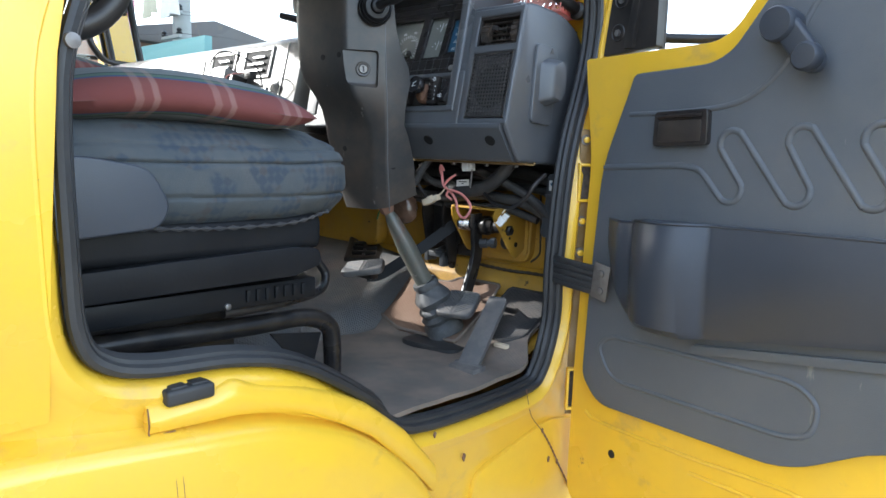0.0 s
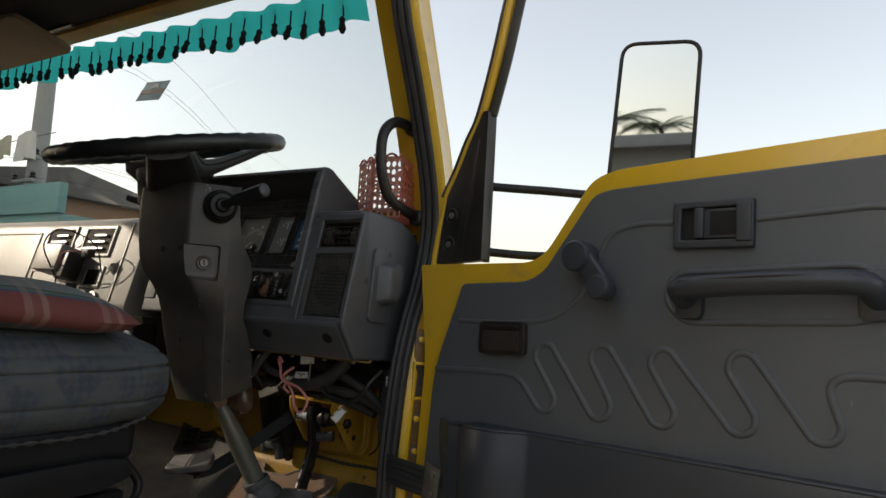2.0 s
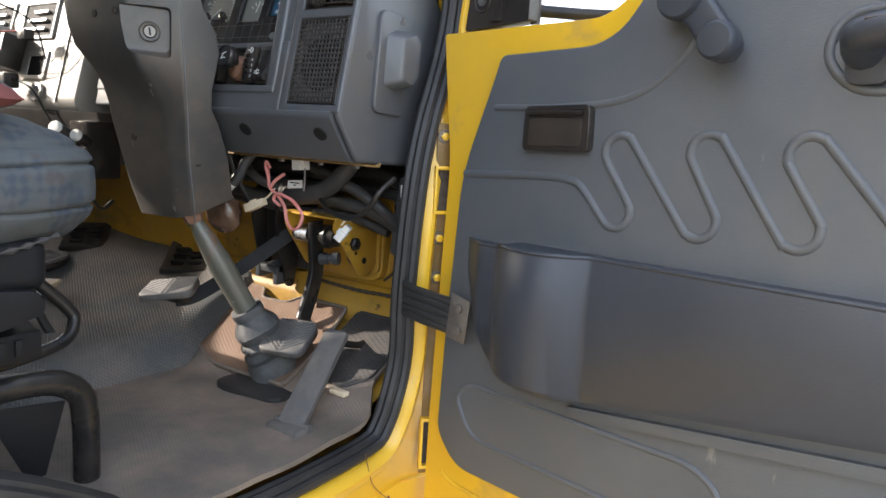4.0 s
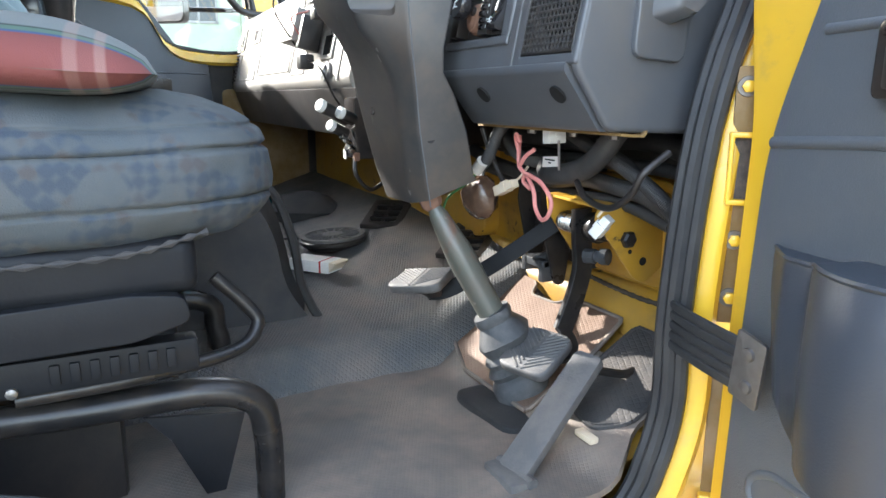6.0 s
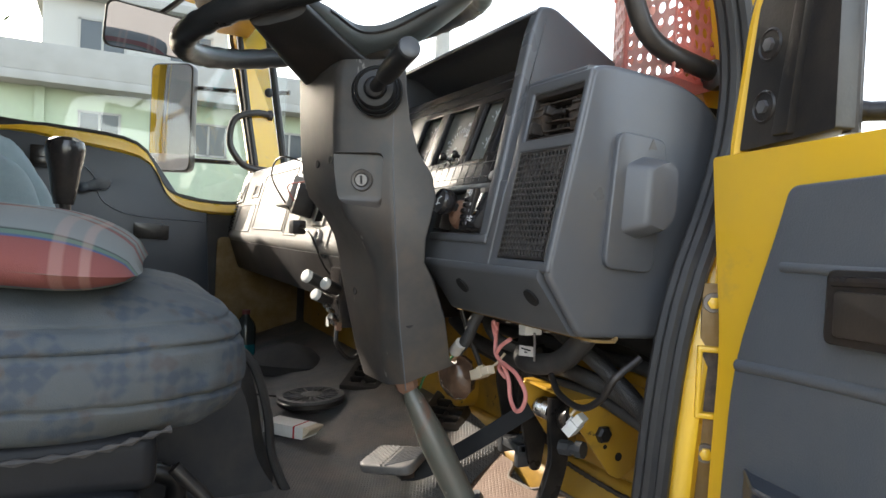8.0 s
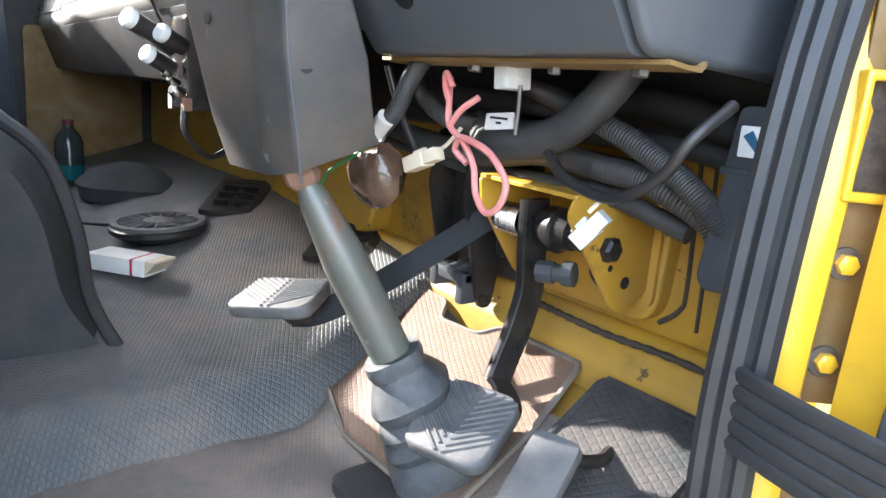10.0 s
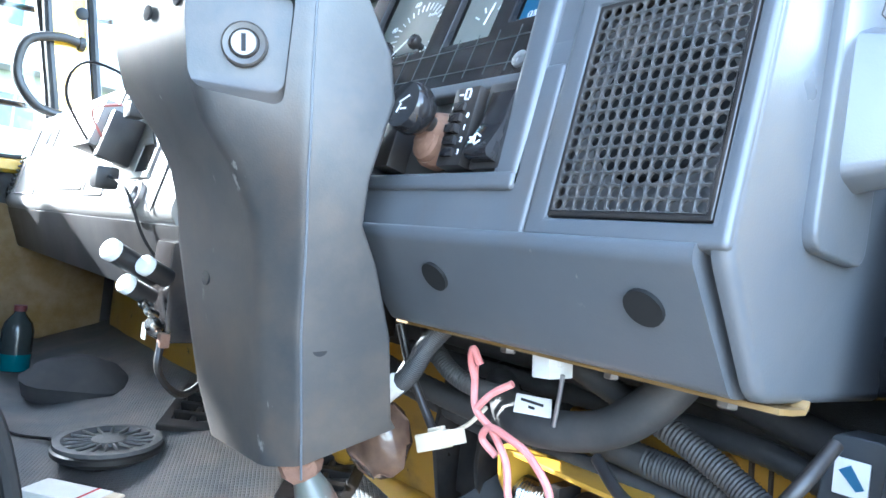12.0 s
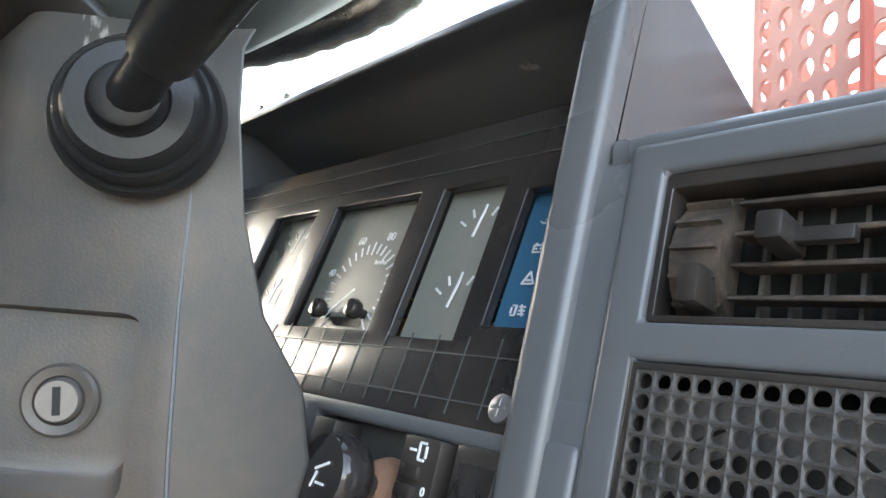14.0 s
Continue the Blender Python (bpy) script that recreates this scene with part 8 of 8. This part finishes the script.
    part("front_post", tube([(s, 0.014, z) for s, z in post], 0.010, 10, 4, flat=(0.018, 0.020)), YELLOW, d)
    part("front_post_seal", tube([(s - 0.016, 0.022, z + 0.003) for s, z in post[3:]], 0.009, 8, 4), RUBBER, d)
    part("glass_channel", tube([(s + 0.018, 0.022, z) for s, z in post[6:]], 0.0095, 8, 4), BLACK, d)
    part("rear_post", prism(rounded([(0.945, 1.765), (0.995, 1.768), (0.960, 2.28), (0.915, 2.28)], 0.01), "y", 0.008, 0.05, 0.006, 3), YELLOW, d)
    part("header", tube([(0.28, 0.025, 2.24), (0.40, 0.025, 2.285), (0.92, 0.025, 2.27)], 0.02, 8), YELLOW, d)
    tri = part("quarter_panel", prism(rounded([(0.050, 1.608), (0.168, 1.614), (0.167, 1.766), (0.166, 1.905), (0.152, 1.905), (0.124, 1.85), (0.098, 1.795), (0.069, 1.742), (0.060, 1.685)], 0.003), "y", 0.004, 0.030, 0.003), BLACK, d, "black triangular mirror mount panel")
    part("ridge", prism([(0.102, 1.616), (0.122, 1.616), (0.153, 1.85), (0.147, 1.85)], "y", -0.004, 0.01, 0.002), BLACK, tri)
    for s, z in ((0.086, 1.703), (0.082, 1.646)):
        b = part("mount_bolt", lathe([(0.016, 0.0005), (0.014, 0.002), (0.011, -0.002), (0.001, -0.003)], 18, axis_to((s, 0.004, z), (0, -1, 0))), STEEL_BLACK, tri)
        part("bolt_head", lathe([(0.0065, -0.003), (0.0065, 0.004), (0.001, 0.005)], 6, axis_to((s, 0.004, z), (0, -1, 0))), STEEL, b)
    part("window_channel", tube([(0.162, 0.026, 1.612), (0.161, 0.026, 1.76), (0.159, 0.026, 1.90)], 0.007, 8), BLACK, d)
    part("hinge_leaf", joined(box(-0.005, 0.06, 0.042, 0.056, 1.345, 1.40, 0.004), box(-0.005, 0.06, 0.042, 0.056, 0.925, 0.985, 0.004)), YELLOW_IN, d)
    return d


open_door()


def wing_mirror():
    t = thing("wing_mirror", "tall rectangular door mirror in a black rubber surround on two arms", "mirror")
    C = Vector((0.486, 1.335, 1.925))
    n = Vector((0.10, -0.985, -0.100)).normalized()
    M = frame_of(C, (1, 0.1, -0.07), n)
    outl = rounded([(-0.082, -0.185), (0.078, -0.185), (0.074, 0.142), (-0.074, 0.142)], 0.03, 6)
    part("housing", moved(prism(outl, "z", -0.035, 0.0, 0.008, 3), M), BLACK, t)
    part("glass", moved(prism([(x * 0.965, y * 0.98) for x, y in outl], "z", -0.001, 0.0015, 0.0), M), MIRROR, t)
    part("surround", moved(tube([(x, y, 0.001) for x, y in outl], 0.0042, 8, 0, True), M), RUBBER, t)
    for z0, z1 in ((1.763, 1.775), (1.634, 1.655)):
        part("arm", tube([(0.205, 1.175, z0), (0.30, 1.23, z0 - 0.002), (0.42, 1.33, z1 - 0.01), (0.47, 1.352, z1 + 0.02), (0.475, 1.35, 1.85)], 0.0085, 10), STEEL_BLACK, t)
        part("arm_joint", lathe([(0.012, 0), (0.014, 0.01), (0.010, 0.022), (0.008, 0.03)], 12, axis_to((0.195, 1.168, z0), (0.8, 0.5, 0))), STEEL_BLACK, t)


wing_mirror()


def check_strap():
    t = thing("check_strap", "frayed black woven check strap riveted to the door", "strap")
    P = [(0.030, 1.132, 1.208), (0.052, 1.121, 1.206), (0.09, 1.115, 1.202), (0.150, 1.111, 1.197)]
    for k in range(5):
        o = -0.022 + 0.011 * k
        part("strand", tube([(x, y - 0.0, z + o) for x, y, z in P], 0.004, 8, 5, flat=(0.006, 0.0115)), RUBBER, t)
    part("end_plate", prism(rounded([(0.140, 1.168), (0.172, 1.160), (0.178, 1.225), (0.146, 1.234)], 0.003), "y", 1.108, 1.112, 0.001), DULL, t, "worn steel end plate")
    for z in (1.212, 1.180):
        part("rivet", lathe([(0.007, 0), (0.006, 0.003), (0.001, 0.004)], 12, axis_to((0.160, 1.108, z), (0, -1, 0))), DULL, t)


check_strap()
st = thing("door_striker", "small dull steel door striker bolt on the rear pillar", "striker")
part("pin", lathe([(0.0055, 0), (0.0055, 0.016), (0.008, 0.017), (0.0075, 0.021), (0.001, 0.022)], 14, axis_to((0.040, 0.256, 1.514), (1, 0.1, 0))), DULL, st)
HINGE = frame_of((0.070, 1.178, 0), (0.66, 0.75, 0), (0.75, -0.66, 0))
for z0, z1 in ((1.205, 1.475), (0.90, 1.165)):
    # Dull yellow here paints the shade of the hinge recess
    structure("hinge_plate", moved(box(-0.009, 0.028, z0, z1, -0.005, -0.001, 0.0015), HINGE), KICK, "yellow hinge plate sunk in the door pillar, dulled for recess shade", "plate")
for z in (1.455, 1.297, 1.234):
    b = thing("hinge_bolt", "painted yellow hinge bolt on the door pillar", "bolt", "hinge bolts")
    at = axis_to(HINGE @ Vector((0.002, z, -0.001)), (0.75, -0.66, 0))
    part("washer", lathe([(0.0105, 0), (0.010, 0.002), (0.006, 0.002)], 18, at), DULL, b)
    part("head", lathe([(0.0065, 0.002), (0.0065, 0.007), (0.005, 0.008), (0.001, 0.008)], 6, at), YELLOW, b)
for z0, z1 in ((1.335, 1.41), (0.912, 1.0)):
    h = thing("strap_hinge", "yellow painted strap hinge on the door pillar", "hinge", "door hinges")
    fr = slab_with_holes(-0.012, 0.024, z0, z1, [(-0.007, 0.019, z0 + 0.006, z1 - 0.006)], 0.012, 0.002)
    part("loop", moved(fr, HINGE @ Matrix.Translation((0, 0, 0.010))), YELLOW, h)
    # Dark plate fills the loop as the painted shade of its recess
    part("pocket", moved(box(-0.0075, 0.0195, z0 + 0.0055, z1 - 0.0055, -0.001, 0.0005, 0), HINGE), LOUVRE, h)


# ---- grab bars, mirrors and trimmings ----
def grab_bar(pts, label):
    t = thing("grab_bar", label, "grab handle", "pillar grab bars")
    part("bar", tube(pts, 0.0115, 12, 8), BLACK, t)
    for p in (pts[0], pts[-1]):
        part("foot", lathe([(0.018, 0), (0.018, 0.012), (0.012, 0.016)], 14, axis_to(p, (0, -1, 0))), BLACK, t)


grab_bar([(-0.012, 1.225, 1.912), (-0.016, 1.165, 1.912), (-0.020, 1.130, 1.885), (-0.021, 1.122, 1.840), (-0.019, 1.132, 1.785), (-0.015, 1.165, 1.740), (-0.012, 1.262, 1.718)], "black plastic grab bar on the near pillar")
grab_bar([(-1.86, 1.13, 1.905), (-1.84, 1.07, 1.905), (-1.83, 1.00, 1.875), (-1.83, 0.985, 1.80), (-1.83, 1.01, 1.745), (-1.85, 1.06, 1.715), (-1.86, 1.18, 1.71)], "black plastic grab bar on the far pillar")
whole("rear_grab_bar", tube([(-0.18, 0.24, 1.80), (-0.17, 0.34, 1.775), (-0.17, 0.388, 1.745), (-0.17, 0.412, 1.695), (-0.17, 0.406, 1.645), (-0.17, 0.388, 1.595), (-0.175, 0.345, 1.562), (-0.18, 0.26, 1.55)], 0.017, 12, 8), BLACK, "thick black padded arm loop beside the seat back", "grab handle")


def far_mirror():
    t = thing("far_wing_mirror", "tall door mirror outside the far window", "mirror")
    C = Vector((-2.14, 0.82, 1.90))
    M = frame_of(C, (0.75, 0.66, 0), (0.80, -0.6, 0.0))
    outl = rounded([(-0.085, -0.20), (0.085, -0.20), (0.085, 0.20), (-0.085, 0.20)], 0.03, 5)
    part("housing", moved(prism(outl, "z", -0.035, 0.0, 0.008), M), BLACK, t)
    part("glass", moved(prism([(x * 0.94, y * 0.97) for x, y in outl], "z", -0.001, 0.0015, 0.0), M), MIRROR, t)
    for z in (1.75, 2.02):
        part("arm", tube([(-1.99, 1.22, z), (-2.08, 1.1, z), (-2.15, 0.85, z)], 0.009, 8), STEEL_BLACK, t)


far_mirror()


def inner_mirror():
    t = thing("rear_view_mirror", "wide interior mirror in a thin frame hung from the roof", "mirror")
    M = frame_of((-1.180, 0.700, 1.957), (0.08, 1, -0.10), (1.95, -0.15, -0.64))
    outl = rounded([(-0.105, -0.054), (0.105, -0.046), (0.105, 0.046), (-0.105, 0.054)], 0.022, 5)
    part("housing", moved(prism(outl, "z", -0.014, 0.0, 0.005), M), BLACK, t)
    part("glass", moved(prism([(x * 0.95, y * 0.93) for x, y in outl], "z", -0.001, 0.001, 0.0), M), MIRROR, t)
    part("stem", tube([(-1.19, 0.70, 1.99), (-1.22, 0.78, 2.08), (-1.26, 0.90, 2.26)], 0.007, 8), BLACK, t)


inner_mirror()


def sun_visor():
    t = thing("sun_visor", "beige board sun visor folded up under the roof", "sun visor")
    part("board", moved(prism(rounded([(-0.20, -0.085), (0.20, -0.085), (0.20, 0.085), (-0.20, 0.085)], 0.03, 5), "z", -0.008, 0.008, 0.006), Matrix.Translation((-1.22, 0.93, 2.19)) @ Matrix.Rotation(radians(-12), 4, "X")), mat("beige_board", (0.33, 0.25, 0.17), 0.8, bump=0.2), t)
    part("rod", tube([(-1.45, 0.99, 2.23), (-1.0, 0.99, 2.23)], 0.006, 8, 0), STEEL, t)


sun_visor()
structure("roof_bracket", joined(box(-1.86, -1.55, 0.93, 1.04, 2.16, 2.235, 0.01), box(-1.9, -0.04, 1.0, 1.06, 2.22, 2.26, 0.008)), YELLOW_IN, "yellow steel header over the windscreen", "header")


def curtain():
    t = thing("windscreen_curtain", "teal frilled curtain strip with dark tassels along the windscreen", "curtain")
    top, low = 2.255, 2.185

    def f(u, v):
        x = -1.84 + 1.74 * u
        z = low + (top - low) * v + 0.008 * math.sin(40 * u) * (1 - v) - 0.045 * u
        return (x, glass_y(z) - 0.035 + 0.010 * math.sin(95 * u + 0.6 * math.sin(13 * u)), z)
    part("cloth", sheet(f, 260, 6), TEAL, t, "", 80)
    rnd = random.Random(9)
    for k in range(34):
        x = -1.82 + 1.70 * (k + 0.3 * rnd.random()) / 34
        z = 2.205 - 0.045 * (x + 1.84) / 1.74 + rnd.uniform(-0.006, 0.008)
        y = glass_y(z) - 0.052
        r = tube([(x, y, z + 0.035), (x + rnd.uniform(-.004, .004), y, z)], 0.0022, 5, 2)
        tz = lathe([(0.002, 0.0), (0.0075, -0.006), (0.006, -0.014), (0.009, -0.028), (0.004, -0.038)], 9, pose(x, y, z, rnd.uniform(-12, 12), rnd.uniform(-15, 15)))
        part("tassel", joined(r, tz), TASSEL, t)


curtain()
st = thing("windscreen_sticker", "small square blue and brown sticker on the windscreen", "sticker")
zs = 2.115
F = Matrix.Translation((-0.955, glass_y(zs) + 0.03, zs)) @ Matrix.Rotation(radians(-22.8), 4, "X") @ Matrix.Rotation(radians(5), 4, "Y")
part("base", moved(box(-0.058, 0.058, -0.001, 0.0005, -0.036, 0.036, 0), F), mat("sticker_blue", (0.05, 0.20, 0.26), 0.5, bump=0), st)
part("band", moved(box(-0.058, 0.058, -0.0018, -0.0010, -0.012, 0.006, 0), F), mat("sticker_brown", (0.10, 0.06, 0.05), 0.5, bump=0), st)
part("emblem", moved(prism([(-0.018, 0.012), (0.018, 0.012), (0.010, 0.028), (-0.010, 0.028)], "y", -0.0018, -0.0010, 0.0), F), PAPER, st)


def basket():
    t = thing("plastic_basket", "red perforated plastic basket on the dash top, faded and paled pink for glare", "basket")

    def wall(a, b, z0, z1, cols, rows, phase):
        """A wall pierced by round holes, with a scalloped rim."""
        A, B = Vector(a), Vector(b)
        d, h = B - A, (z1 - z0) / (rows + 0.25)
        cw = 1.0 / cols
        n = 16
        verts, faces = [], []
        for i in range(cols):
            for j in range(rows):
                cu, cz = (i + 0.5) * cw, z0 + (j + 0.5) * h
                lift = 0.010 * abs(math.sin((cu * 2.0 + phase) * math.pi)) if j == rows - 1 else 0
                s = len(verts)
                for r in (None, 0.37):
                    for k in range(n):
                        q = 2 * math.pi * k / n
                        if r is None:
                            m = 1 / max(abs(math.cos(q)), abs(math.sin(q)))
                            uu, zz = cu + 0.5 * cw * math.cos(q) * m, cz + 0.5 * h * math.sin(q) * m
                            if j == rows - 1 and math.sin(q) > 0.2:
                                zz += lift
                        else:
                            uu, zz = cu + r * cw * math.cos(q), cz + r * h * math.sin(q)
                        p = A + d * uu
                        verts.append((p.x, p.y, zz))
                for k in range(n):
                    q = (k + 1) % n
                    faces.append((s + k, s + q, s + n + q, s + n + k))
        me = bpy.data.meshes.new("wall")
        me.from_pydata(verts, [], faces)
        bm = bmesh.new()
        bm.from_mesh(me)
        bmesh.ops.remove_doubles(bm, verts=bm.verts, dist=0.0002)
        bmesh.ops.solidify(bm, geom=bm.faces[:], thickness=0.0022)
        return bm
    z0, z1 = 1.708, 1.835
    part("wall", wall((-0.146, 1.212, 0), (-0.078, 1.175, 0), z0, z1, 5, 7, 0.0), ROSE, t, "front wall faded and paled pink for glare")
    part("wall", wall((-0.078, 1.175, 0), (-0.008, 1.185, 0), z0, z1 + 0.004, 5, 7, 0.3), ROSE, t, "wall faded and paled pink for glare, with a redder rim")
    part("wall", wall((-0.146, 1.212, 0), (-0.130, 1.285, 0), z0, z1 - 0.004, 5, 7, 0.2), ROSE, t, "side wall faded and paled pink for glare")
    part("wall", wall((-0.008, 1.185, 0), (-0.030, 1.275, 0), z0, z1, 5, 7, 0.2), RED, t)
    part("wall", wall((-0.130, 1.285, 0), (-0.030, 1.275, 0), z0, z1 - 0.006, 5, 7, 0.5), RED, t)
    for a, b, w in (((-0.146, 1.212), (-0.078, 1.175), 0.0), ((-0.078, 1.175), (-0.008, 1.185), 0.3)):
        rim = [(a[0] + (b[0] - a[0]) * k / 20, a[1] + (b[1] - a[1]) * k / 20 - 0.001, z1 - 0.001 + (0.004 if w else 0) + 0.010 * abs(math.sin((k / 10 + w) * math.pi))) for k in range(21)]
        part("rim", tube(rim, 0.0026, 8, 2), RED, t, "red rolled rim")
    part("corner_rib", tube([(-0.078, 1.174, z0), (-0.078, 1.174, z1)], 0.003, 8, 0), RED, t, "red corner rib")
    part("base", prism([(-0.146, 1.212), (-0.078, 1.175), (-0.008, 1.185), (-0.030, 1.275), (-0.130, 1.285)], "z", 1.706, 1.710, 0.0), RED, t)


basket()


def far_door_trim():
    t = thing("far_door_trim", "moulded trim of the far door with winder and ashtray, darkened for shade", "door trim")
    X = FAR + 0.002
    # Darker plastic than the near trim carries the shade on this side
    part("board", prism(rounded([(0.02, 1.06), (0.96, 1.06), (0.93, 1.56), (0.84, 1.60), (0.745, 1.74), (0.44, 1.785), (0.02, 1.805)], 0.02), "x", X - 0.004, X + 0.012, 0.004), POCKET, t)
    w = part("window_winder", prism(rounded([(0.535, 1.618), (0.56, 1.602), (0.625, 1.612), (0.632, 1.640), (0.60, 1.650)], 0.012), "x", X + 0.030, X + 0.042, 0.004), POCKET, t)
    part("hub", lathe([(0.022, 0), (0.022, 0.034), (0.001, 0.036)], 20, axis_to((X + 0.012, 0.605, 1.630), (1, 0, 0))), POCKET, w)
    part("knob", lathe([(0.014, 0), (0.015, 0.016), (0.001, 0.02)], 16, axis_to((X + 0.040, 0.550, 1.612), (1, 0, 0))), POCKET, w)
    part("ashtray", prism(rounded([(0.70, 1.455), (0.81, 1.452), (0.81, 1.505), (0.70, 1.508)], 0.008), "x", X + 0.010, X + 0.024, 0.003), GLOSS, t)
    part("embossed_line", tube([(X + 0.0125, y, z) for y, z in ((0.46, 1.70), (0.52, 1.695), (0.575, 1.655), (0.60, 1.58), (0.66, 1.54), (0.75, 1.525), (0.92, 1.52))], 0.003, 6), PANEL, t)
    part("latch_handle", joined(box(X + 0.01, X + 0.03, 0.40, 0.455, 1.665, 1.735, 0.004), box(X + 0.025, X + 0.035, 0.41, 0.445, 1.675, 1.70, 0.003)), GLOSS, t)


far_door_trim()
